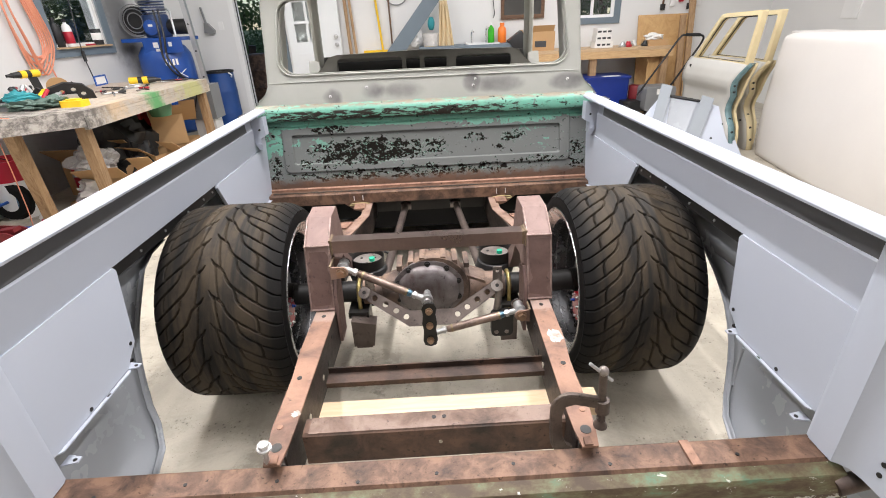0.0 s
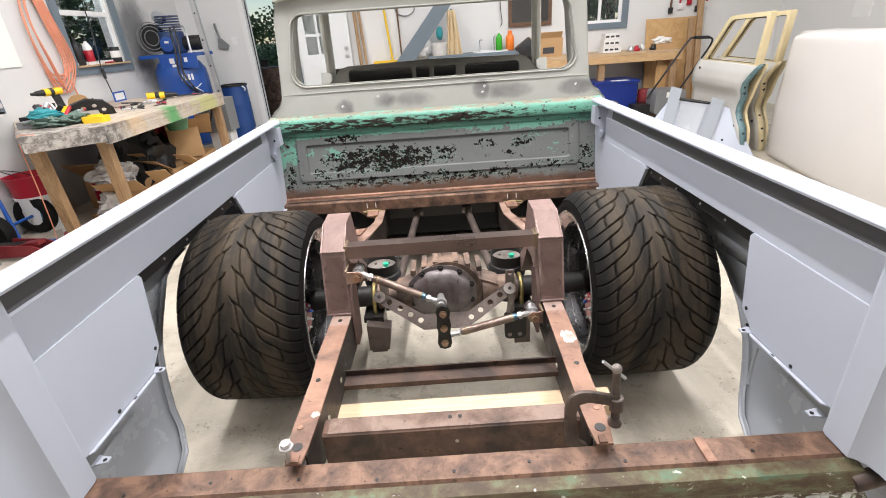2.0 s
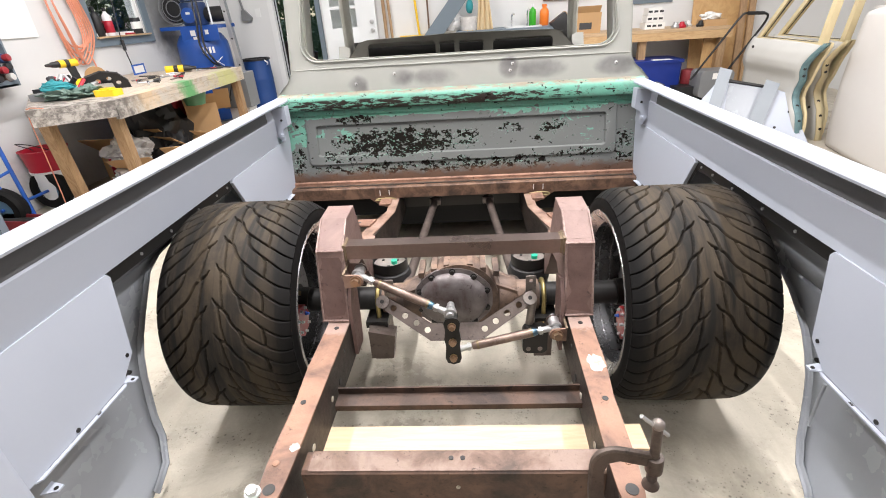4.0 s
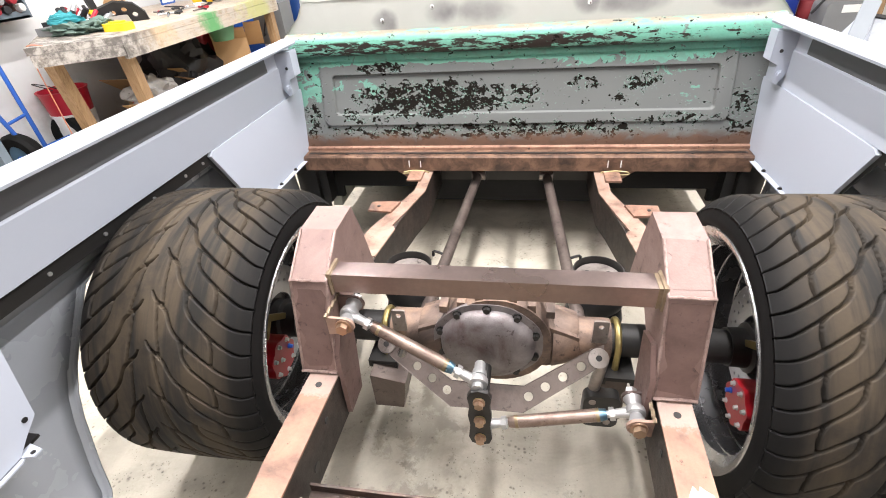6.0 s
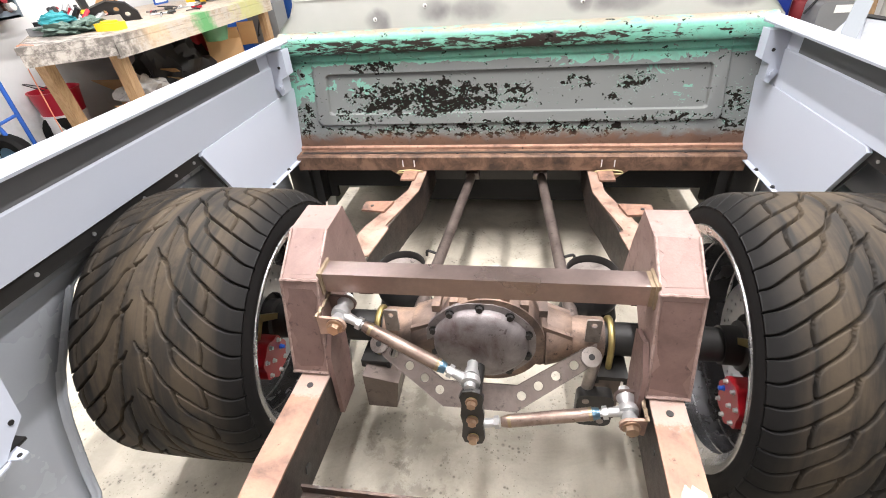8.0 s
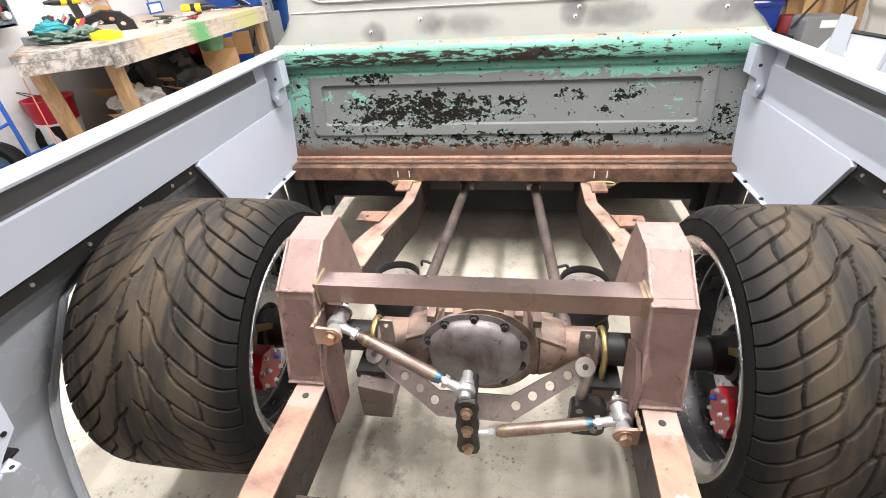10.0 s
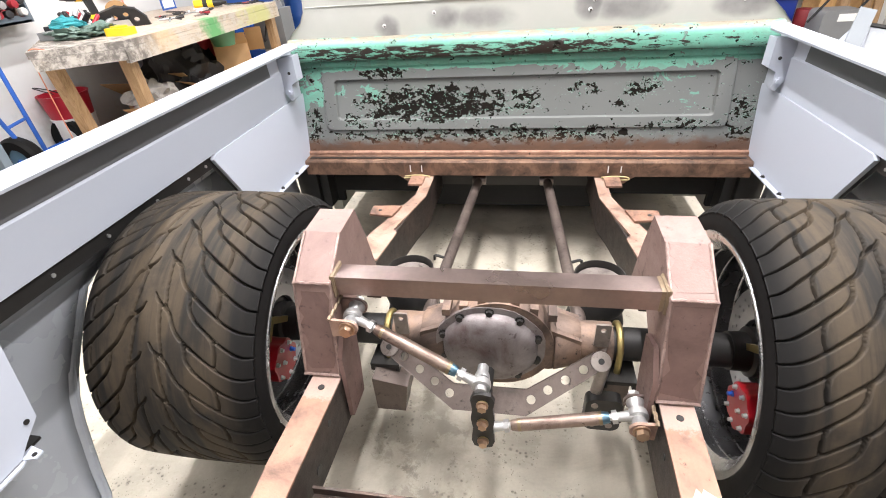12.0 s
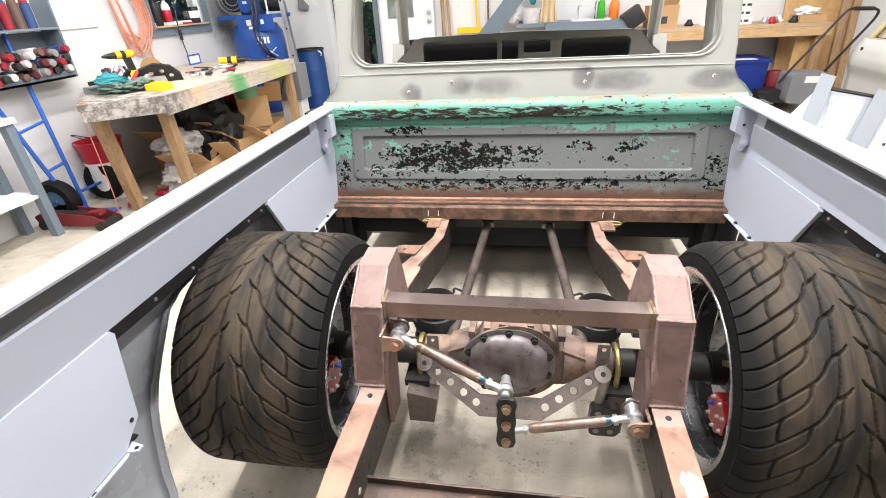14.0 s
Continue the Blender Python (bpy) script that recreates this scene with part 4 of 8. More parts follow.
        rows.append([bm.verts.new((s * (bulge(z) - inward) + CX, y + out.x * o, z + (out.y * o if k < len(rear_edge) - 1 else 0))) for o, inward in ((-0.0185, 0.0), (-0.004, 0.0003), (-0.001, 0.0020), (0.0, 0.006), (0.0, 0.011))])
    for a, b in zip(rows, rows[1:]):
        for k in range(4):
            bm.faces.new((a[k], a[k + 1], b[k + 1], b[k]))
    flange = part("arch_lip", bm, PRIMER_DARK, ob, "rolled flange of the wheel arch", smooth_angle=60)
    sol = flange.modifiers.new("sheet", "SOLIDIFY")
    sol.thickness, sol.offset = 0.0035, 0
    # pressed bead near the foot of the arch
    if s > 0:
        bead = [(s * (bulge(z) - 0.003) + CX, y, z) for y, z in ((1.195, 0.335), (1.192, 0.28), (1.180, 0.21), (1.172, 0.195))]
        part("bead", pipe(curve_through(bead, 4), 0.006, 8), PRIMER_DARK, ob, "short pressed bead")
    # tail post
    post = [(0.99, 0.545), (0.926, 0.556), (0.923, 0.640), (0.917, 0.668), (0.904, 0.682), (0.892, 0.690), (0.892, 0.757), (0.897, 0.770), (0.908, 0.778), (0.93, 0.779), (0.99, 0.77)]
    tp = part("tail_post", slab(mirrored(post, s), "z", 0.415, 0.945), PRIMER, ob, "boxed tail post with a folded rear edge", 0.004, 3)
    for y, z in ((0.615, 0.49), (0.615, 0.46), (0.60, 0.62)):
        part("hole", slab(ring(y, z, 0.006, 10), "x", s * 0.9245 + CX, s * 0.9215 + CX), BLACKSTEEL, tp)
    part("front_corner", box(min(s * 0.932, s * 1.03) + CX, 2.64, 0.12, max(s * 0.932, s * 1.03) + CX, 2.742, 0.93), BLACKSTEEL, ob, bevel=0.004)
    part("corner_foot", box(min(s * 0.888, s * 0.931) + CX, 2.665, 0.20, max(s * 0.888, s * 0.931) + CX, 2.742, 0.470), BLACKSTEEL, ob, "dark corner foot below the bed side", 0.004)
    # bracket to the front panel
    br = [(0.858, 0.845), (0.858, 0.938), (0.925, 0.93), (0.926, 0.885), (0.922, 0.80), (0.90, 0.765), (0.885, 0.775), (0.885, 0.83)]
    bk = part("corner_bracket", slab(mirrored(br, s), "y", 2.52, 2.578), PRIMER, ob, "pressed corner bracket", 0.005)
    part("hole", slab(ring(s * 0.885 + CX, 0.875, 0.006, 10), "y", 2.5198, 2.518), BLACKSTEEL, bk)
    part("bolt", hexbolt((s * 0.90 + CX, 2.52, 0.80), (0, -1, 0), 0.009, 0.01), PRIMER, bk)
    return ob


for s in (-1, 1):
    bed_side(s)

# ---- cab ----
def cab():
    c = CX + 0.008
    half = [(0.945, 0.925), (0.955, 0.955), (0.925, 0.995), (0.885, 1.03), (0.862, 1.07), (0.856, 1.12), (0.838, 1.30), (0.825, 1.46), (0.800, 1.55), (0.74, 1.60), (0.60, 1.615)]
    outline = [(c + x, z) for x, z in half] + [(c - x, z) for x, z in reversed(half)]
    win = []
    for sx, sz, a0 in ((1, 1, 0), (-1, 1, 90), (-1, -1, 180), (1, -1, 270)):
        for i in range(7):
            w = radians(a0 + 15 * i)
            x = sx * (0.670 if sz > 0 else 0.707) + 0.080 * math.cos(w)
            z = (1.407 if sz > 0 else 1.201) + 0.080 * math.sin(w)
            win.append((c + x, z))
    body = part("cab", slab(outline, "y", 2.70, 2.724, holes=[win]), CABPAINT, truck, "cab back in sanded pale green-grey primer", 0.006, 2)
    pts = [(x, 2.697, z) for x, z in win]
    part("window_bead", pipe(pts, 0.0045, 8, closed=True), CABPAINT, body, "rolled rear window flange")
    mid = [((x - c) * 0.988 + c, (z - 1.30) * 0.965 + 1.30) for x, z in win]
    part("window_return", slab(win, "y", 2.7255, 2.75, holes=[mid]), CABPAINT, body, "inner return of the rear window opening", 0.003)
    part("belt_crease", pipe(curve_through([(c - 0.85, 2.70, 1.085), (c - 0.4, 2.697, 1.088), (c + 0.4, 2.697, 1.088), (c + 0.85, 2.70, 1.085)], 4), 0.0022, 6), CABPAINT, body)
    # filler dimples
    for x, z in ((-0.325, 1.045), (0.277, 1.062), (0.265, 1.03), (-0.53, 1.005), (0.79, 1.04)):
        part("dimple", turned([(0.008, -0.0005), (0.0055, -0.002), (0.003, -0.001)], (c + x, 2.700, z), "y", 14), WALLPAINT, body, "pale filler spot round a small dent")
        part("dent", rod((c + x + 0.002, 2.6978, z - 0.002), (c + x + 0.002, 2.6968, z - 0.002), 0.0035, 8), RUSTDARK, body)
    for s in (-1, 1):
        side = [(2.792, 0.11), (3.0, 0.11), (2.98, 1.0), (2.92, 1.15), (2.90, 1.42), (2.95, 1.52), (2.792, 1.55)]
        bm = bmesh.new()
        n = len(side)
        xs = lambda z: 0.955 if z < 0.96 else 0.955 - 0.103 * min(1, (z - 0.96) / 0.12) - 0.05 * max(0, (z - 1.08) / 0.4)
        outr = [bm.verts.new((c + s * xs(z), y, z)) for y, z in side]
        inr = [bm.verts.new((c + s * (xs(z) - 0.05), y, z)) for y, z in side]
        for i in range(n):
            bm.faces.new((outr[i], outr[(i + 1) % n], inr[(i + 1) % n], inr[i]))
        bm.faces.new(outr)
        bm.faces.new(inr)
        part("rear_quarter", bm, CABPAINT, body, bevel=0.006)
        pil = curve_through([(c + s * 0.83, 3.95, 1.02), (c + s * 0.80, 3.86, 1.15), (c + s * 0.765, 3.70, 1.38), (c + s * 0.74, 3.6, 1.56)], 4)
        part("windscreen_pillar", pipe(pil, 0.035, 10), CABPAINT, body)
        part("cowl_side", slab([(3.75, 0.45), (4.1, 0.45), (4.1, 1.10), (3.85, 1.12), (3.75, 0.9)], "x", c + s * 0.80, c + s * 0.88), CABPAINT, body, bevel=0.01)
        part("door_sill", box(min(c + s * 0.80, c + s * 0.952), 3.002, 0.11, max(c + s * 0.80, c + s * 0.952), 4.05, 0.48), CABPAINT, body, bevel=0.01)
        part("door_header", pipe([(c + s * 0.78, 2.8, 1.555), (c + s * 0.775, 3.2, 1.585), (c + s * 0.745, 3.6, 1.565)], 0.03, 8), CABPAINT, body)
    # roof
    bm = bmesh.new()
    rows = []
    for j in range(9):
        y = 2.66 + 1.0 * j / 8
        row = []
        for i in range(17):
            u = -1 + 2 * i / 16
            row.append(bm.verts.new((c + u * 0.80, y, 1.555 + 0.085 * (1 - abs(u) ** 3.5) * (1 - abs((j - 4) / 4) ** 4 * 0.55))))
        rows.append(row)
    for a, b in zip(rows, rows[1:]):
        for i in range(16):
            bm.faces.new((a[i], a[i + 1], b[i + 1], b[i]))
    roof = part("roof", bm, CABPAINT, body)
    roof.modifiers.new("sheet", "SOLIDIFY").thickness = 0.012
    part("drip_rail", pipe(curve_through([(c - 0.80, 2.70, 1.555), (c - 0.5, 2.665, 1.60), (c, 2.655, 1.613), (c + 0.5, 2.665, 1.60), (c + 0.80, 2.70, 1.555)], 5), 0.012, 8), CABPAINT, body)
    # dashboard shell with empty openings
    dash = [(c - 0.84, 0.85), (c + 0.84, 0.85), (c + 0.84, 1.02), (c + 0.79, 1.06), (c + 0.72, 1.14), (c + 0.66, 1.155), (c, 1.168), (c - 0.66, 1.155), (c - 0.72, 1.14), (c - 0.79, 1.06), (c - 0.84, 1.02)]
    holes = [rounded(c - 0.66, 0.93, c - 0.17, 1.125, 0.03, 3), rounded(c - 0.14, 0.95, c - 0.035, 1.115, 0.01, 2), rounded(c + 0.0, 1.04, c + 0.17, 1.112, 0.01, 2), rounded(c + 0.24, 0.95, c + 0.66, 1.115, 0.03, 3)]
    part("dashboard", slab(dash, "y", 3.80, 3.83, holes=holes), DASHPAINT, body, "bare dashboard with empty gauge openings", 0.004)
    part("dash_top", slab([(3.832, 1.135), (4.0, 1.10), (4.0, 1.09), (3.832, 1.125)], "x", c - 0.7, c + 0.7), CABPAINT, body)
    part("firewall", box(c - 0.82, 4.02, 0.08, c + 0.82, 4.05, 1.13), BLACKSTEEL, body, "dark firewall")
    # black sheets added where only shade lies below the cab
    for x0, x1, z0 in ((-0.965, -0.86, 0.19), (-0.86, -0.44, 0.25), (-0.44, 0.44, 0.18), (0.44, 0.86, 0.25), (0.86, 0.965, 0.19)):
        part("under_cab_shade", box(c + x0, 2.745, z0, c + x1, 2.77, 0.50), UNDERSHADE, body, "black sheet standing in for the shade under the cab")
    part("cab_floor", box(c - 0.84, 2.80, 0.44, c + 0.84, 4.02, 0.47), UNDERSHADE, body, "dark cab floor")
    part("windscreen_header", pipe([(c - 0.74, 3.6, 1.565), (c, 3.58, 1.595), (c + 0.74, 3.6, 1.565)], 0.03, 8), CABPAINT, body)


cab()

# ---- wheels ----
TYRE_R, TYRE_W = 0.378, 0.222


def tyre_mesh(crown_shift):
    """Wide low tyre with a swept directional tread cut into it."""
    NT, NW = 1620, 208
    us = np.linspace(-1, 1, NW + 1)
    th = np.linspace(0, 2 * np.pi, NT, endpoint=False)
    v = np.abs(us)
    rad = TYRE_R - 0.006 * v ** 2 - 0.030 * np.clip((v - 0.72) / 0.28, 0, 1) ** 2.2
    pitch = 2 * np.pi / 24
    T, U = np.meshgrid(th, us, indexing="ij")
    # the pitch varies a little round the tyre; one half runs a fifth of a pitch ahead
    phase = (T + 0.03 * np.sin(3 * T)) / pitch - np.where(U > 0, 0.0, 0.2)

    def swept(points, steps=36):
        """A smooth line through (place across the half tread, pitches round, half width) points."""
        pts = [Vector(q) for q in points]
        return np.array([tuple(q) for q in curve_through(pts, steps)])

    # long groove: a spike by the crown, round the tyre for half a pitch, an S bend, then out to the shoulder
    main = [(0.045, -1.76, 0.0008), (0.085, -1.62, 0.0026), (0.16, -1.50, 0.0030), (0.235, -1.35, 0.0030), (0.29, -1.10, 0.0030), (0.345, -0.92, 0.0030), (0.42, -0.78, 0.0028), (0.60, -0.48, 0.0022), (0.78, -0.20, 0.0019), (0.90, -0.05, 0.0016), (1.0, 0.0, 0.0010)]
    # branch: leaves the long groove at the bend and reaches the shoulder half a pitch on
    branch = [(0.40, -0.82, 0.0028), (0.425, -0.62, 0.0030), (0.445, -0.42, 0.0028), (0.52, -0.20, 0.0024), (0.675, 0.07, 0.0020), (0.80, 0.28, 0.0018), (0.92, 0.47, 0.0015), (1.0, 0.50, 0.0010)]
    # link from a branch to the next long groove, which closes the blocks like scales
    link = [(0.655, -0.95, 0.0020), (0.695, -0.84, 0.0026), (0.715, -0.62, 0.0026), (0.715, -0.33, 0.0022)]
    # straight groove beside the crown
    crown = [(0.115, -1.57, 0.0022), (0.135, -1.30, 0.0028), (0.155, -0.90, 0.0028), (0.195, -0.42, 0.0026)]
    NP = 240
    pp, vv = np.meshgrid((np.arange(NP) + 0.5) / NP, v[: NW // 2 + 1], indexing="ij")
    tile = np.zeros_like(pp)
    for groove in (main, branch, link, crown):
        for q, turn, width in swept(groove):
            dv = (vv - q) * TYRE_W
            dp = ((pp - turn + 0.5) % 1.0 - 0.5) * pitch * TYRE_R
            tile = np.maximum(tile, np.clip((width + 0.0013 - np.hypot(dv, dp)) / 0.0018, 0, 1))
    half = NW // 2
    cols = np.where(np.arange(NW + 1) <= half, np.arange(NW + 1), NW - np.arange(NW + 1))
    cell = (phase % 1.0) * NP - 0.5
    low = np.floor(cell).astype(int)
    part_up = cell - low
    depth = tile[low % NP, cols[None, :]] * (1 - part_up) + tile[(low + 1) % NP, cols[None, :]] * part_up
    R = rad[None, :] - 0.013 * depth
    X = np.broadcast_to(us * TYRE_W * 0.955 + crown_shift * (1 - us ** 2), R.shape)
    Y, Z = R * np.sin(-T), R * np.cos(T)
    co = np.stack([X, Y, Z], -1).reshape(-1, 3)
    # sidewalls
    walls = [(1.0, 0.335), (1.025, 0.322), (1.03, 0.308), (1.01, 0.295), (0.985, 0.288), (0.97, 0.280)]
    nrow = NW + 1
    faces = []
    idx = np.arange(NT * nrow).reshape(NT, nrow)
    nxt = np.roll(idx, -1, 0)
    faces = np.stack([idx[:, :-1], idx[:, 1:], nxt[:, 1:], nxt[:, :-1]], -1).reshape(-1, 4).tolist()
    verts = co.tolist()
    NS = NT // 4
    for sgn, col in ((-1, 0), (1, NW)):
        prev = [int(idx[4 * k, col]) for k in range(NS)]
        full = True
        for w, r in walls:
            start = len(verts)
            for k in range(NS):
                a = th[4 * k]
                verts.append((sgn * w * TYRE_W * 0.955, r * math.sin(-a), r * math.cos(a)))
            cur = list(range(start, start + NS))
            for k in range(NS):
                k2 = (k + 1) % NS
                if full:
                    edge = [int(idx[(4 * k + j) % NT, col]) for j in range(5)]
                    f = edge + [cur[k2], cur[k]]
                else:
                    f = [prev[k], prev[k2], cur[k2], cur[k]]
                faces.append(f if sgn > 0 else f[::-1])
            prev, full = cur, False
    me = bpy.data.meshes.new("tyre")
    me.from_pydata(verts, [], faces)
    me.polygons.foreach_set("use_smooth", [True] * len(me.polygons))
    me.materials.append(RUBBER)
    return me


AX = (1.628, 0.381)
for s in (-1, 1):
    xc = CX + s * 0.722
    tyre = new("wheel", tyre_mesh(0.0 if s > 0 else -0.022))
    tyre.parent = truck
    tyre.location = Vector((xc, AX[0], AX[1])) - Vector(truck.location)
    tyre.rotation_euler = (0.813 if s > 0 else 0.896 + math.pi / 3, 0, 0)
    tagged(tyre, "wide low-profile tyre with a directional V tread on an alloy rim")
    c = (0, 0, 0)

    def wpart(name, bm, mat, label=""):
        o = part(name, bm, mat, None, label)
        o.parent = tyre
        o.rotation_euler = (-tyre.rotation_euler.x, 0, 0)
        return o

    i = -s  # inboard direction
    prof = [(0.283, i * 0.208), (0.290, i * 0.212), (0.292, i * 0.206), (0.286, i * 0.198), (0.272, i * 0.190), (0.266, i * 0.10), (0.262, -i * 0.12), (0.256, -i * 0.12), (0.258, i * 0.10), (0.264, i * 0.188), (0.272, i * 0.196), (0.279, i * 0.206)]
    wpart("rim", turned(prof, c, "x", 64, closed=True), BARREL, "polished rim lip and barrel")
    lip = [(0.252, i * 0.186), (0.268, i * 0.200), (0.276, i * 0.2095), (0.2855, i * 0.2165), (0.2975, i * 0.2185), (0.3005, i * 0.2125), (0.293, i * 0.207), (0.279, i * 0.2025), (0.271, i * 0.1965), (0.255, i * 0.183)]
    wpart("rim_lip", turned(lip, c, "x", 72, closed=True), RIMLIP, "bright machined rim lip")
    for r, x in ((0.2635, 0.150), (0.2605, 0.105), (0.2585, 0.045), (0.2575, -0.02)):
        ringp = [(r + 0.001, i * (x - 0.006)), (r - 0.0035, i * (x - 0.002)), (r - 0.0035, i * (x + 0.002)), (r + 0.001, i * (x + 0.006))]
        wpart("barrel_ridge", turned(ringp, c, "x", 64, closed=True), RIMLIP, "turned ridge inside the rim")
    wpart("rim_face", turned([(0.262, -i * 0.10), (0.262, -i * 0.118), (0.236, -i * 0.112), (0.236, -i * 0.10)], c, "x", 48, closed=True), RIMDARK, "outer rim band of the wheel face")
    wpart("hub_disc", turned([(0.02, -i * 0.115), (0.082, -i * 0.110), (0.094, -i * 0.095), (0.088, -i * 0.07), (0.05, -i * 0.06)], c, "x", 32), RIMDARK, "wheel hub")
    for k in range(14):
        a = 2 * math.pi * k / 14
        blade = [(-0.017, 0.07), (0.005, 0.07), (0.026, 0.16), (0.052, 0.25), (0.030, 0.25), (0.004, 0.16)]
        wpart("spoke", moved(slab(blade, "x", -i * 0.110, -i * 0.082), Matrix.Rotation(a, 4, "X")), SPOKE, "swept turbine spoke")
    holes = [ring(0.135 * math.cos(2 * math.pi * (k + j * 0.4) / 24) * (1 if j == 0 else 0.86), 0.135 * math.sin(2 * math.pi * (k + j * 0.4) / 24) * (1 if j == 0 else 0.86), 0.0045, 6) for j in range(2) for k in range(24)]
    wpart("brake_rotor", slab(ring(0, 0, 0.158, 48), "x", i * 0.075, i * 0.095, holes=holes + [ring(0, 0, 0.08, 24)]), ROTOR, "cross-drilled steel brake rotor")
    wpart("rotor_hat", turned([(0.082, i * 0.08), (0.08, i * 0.03), (0.05, i * 0.02), (0.05, -i * 0.05)], c, "x", 32), BLACKSTEEL)
    wpart("axle_flange", turned([(0.062, i * 0.09), (0.062, i * 0.115), (0.05, i * 0.12), (0.048, i * 0.16)], c, "x", 28), BLACKSTEEL)
    # caliper on the tailward side, low
    lobes = [(0.055 * (1 + 0.07 * math.cos(7 * a)) * math.cos(a), 0.053 * (1 + 0.07 * math.cos(7 * a)) * math.sin(a)) for a in [2 * math.pi * k / 42 for k in range(42)]]
    cal = moved(slab(lobes, "x", i * 0.085, i * 0.178), Matrix.Translation((0, -0.150, 0.012 if s < 0 else -0.03)))
    co = wpart("caliper", cal, RED, "red brake caliper")
    dz = 0.012 if s < 0 else -0.03
    for yy, zz in ((-0.040, 0.022), (-0.008, 0.042), (0.030, 0.034), (-0.040, -0.022), (0.0, -0.044), (0.034, -0.030), (-0.012, 0.002)):
        bolt = part("caliper_bolt", hexbolt((i * 0.178, -0.15 + yy, zz + dz), (i, 0, 0), 0.0046, 0.008), ZINC)
        bolt.parent = co
    wpart("fitting", hexbolt((i * 0.178, -0.118, dz + 0.008), (i, 0, 0), 0.0052, 0.012), BLUEBOLT, "blue brake fitting")
    wpart("caliper_bracket", slab([(-0.175, 0.045), (-0.105, 0.115), (-0.035, 0.06), (-0.045, 0.048), (-0.105, 0.092), (-0.150, 0.045)], "x", i * 0.130, i * 0.143), BRASS, "yellow-plated caliper bracket")

# ---- rear axle and its links ----
axle = part("rear_axle", rod((CX - 0.60, *AX), (CX + 0.60, *AX), 0.043, 28), BLACKSTEEL, truck, "dark axle tube")
for s in (-1, 1):
    part("tube_sleeve", rod((CX + s * 0.14, *AX), (CX + s * 0.285, *AX), 0.055, 28), CASTING, axle, "rust-brown casting sleeve", 0.003)
    part("tube_collar", rod((CX + s * 0.14, *AX), (CX + s * 0.205, *AX), 0.078, 24, r2=0.060), CASTING, axle, bevel=0.004)
    part("u_bolt", pipe([(CX + s * 0.30, AX[0] + 0.052 * math.cos(a), AX[1] + 0.052 * math.sin(a)) for a in [math.pi * (k / 10) for k in range(11)]] + [(CX + s * 0.30, AX[0] - 0.052, AX[1] - 0.09)], 0.0085, 10), BRASS, axle, "yellow zinc U-bolt")
    part("spring_seat", slab([(CX + s * 0.265, AX[1] - 0.05), (CX + s * 0.345, AX[1] - 0.05), (CX + s * 0.345, AX[1] - 0.075), (CX + s * 0.335, AX[1] - 0.075), (CX + s * 0.335, AX[1] - 0.062), (CX + s * 0.275, AX[1] - 0.062), (CX + s * 0.275, AX[1] - 0.075), (CX + s * 0.265, AX[1] - 0.075)], "y", AX[0] - 0.085, AX[0] + 0.06), BLACKSTEEL, axle, "black clamp plate")
    part("block", box(min(CX + s * 0.27, CX + s * 0.335), AX[0] - 0.06, 0.14, max(CX + s * 0.27, CX + s * 0.335), AX[0] + 0.04, AX[1] - 0.063), CRADLE, axle, "square steel lowering block", 0.004)
    part("axle_tab", slab(rounded(s * 0.252 + CX - 0.018, AX[1] + 0.035, s * 0.252 + CX + 0.018, AX[1] + 0.105, 0.004, 2), "y", AX[0] - 0.052, AX[0] - 0.046, holes=[ring(s * 0.252 + CX, AX[1] + 0.088, 0.007, 12)]), STEEL, axle, "small bored tab")

# housing: pear-shaped casting with ribs and bolted cover
bm = turned([(0.04, 0.17), (0.09, 0.14), (0.125, 0.07), (0.138, 0.0), (0.138, -0.045)], (CX, AX[0] - 0.02, 0.41), "y", 36)
house = part("axle_housing", bm, CASTING, axle, "rust-brown differential casting")
for s in (-1, 1):
    rib = [(CX + s * 0.05, AX[1] + 0.10), (CX + s * 0.13, AX[1] + 0.075), (CX + s * 0.205, AX[1] + 0.045), (CX + s * 0.205, AX[1] - 0.03), (CX + s * 0.13, AX[1] - 0.06), (CX + s * 0.05, AX[1] - 0.05)]
    part("housing_shoulder", slab(rib, "y", AX[0] - 0.05, AX[0] + 0.05), CASTING, axle, bevel=0.018, segments=3)
    for k in range(3):
        part("casting_rib", box(min(CX + s * (0.03 + 0.045 * k), CX + s * (0.05 + 0.045 * k)), AX[0] - 0.06, 0.52 - 0.012 * k, max(CX + s * (0.03 + 0.045 * k), CX + s * (0.05 + 0.045 * k)), AX[0] + 0.04, 0.548 - 0.016 * k), CASTING, axle, bevel=0.006)
outl = []
for k in range(28):
    a = 2 * math.pi * k / 28
    outl.append((CX - 0.021 + 0.140 * math.cos(a) * (1 - 0.012 * math.cos(8 * a)), 0.411 + 0.126 * math.sin(a) * (1 - 0.012 * math.cos(8 * a))))
part("cover_flange", slab(outl, "y", 1.560, 1.570), COVER, axle, "axle cover flange", 0.002)
cov = turned([(0.112, 1.560), (0.110, 1.549), (0.105, 1.540), (0.098, 1.5335), (0.090, 1.529), (0.07, 1.5215), (0.045, 1.517), (0.02, 1.5155), (0.001, 1.515)], (CX, 0, 0.411), "y", 64)
for q in cov.verts:
    a = math.atan2(q.co.z - 0.411, q.co.x - CX)
    flat = 1 - 0.012 * math.cos(8 * a) * step((q.co.y - 1.515) / 0.02)
    q.co.x = CX - 0.021 + (q.co.x - CX) * 1.08 * flat
    q.co.z = 0.411 + (q.co.z - 0.411) * 0.97 * flat
part("axle_cover", cov, COVER, axle, "grey domed steel axle cover with rust smears", smooth_angle=60)
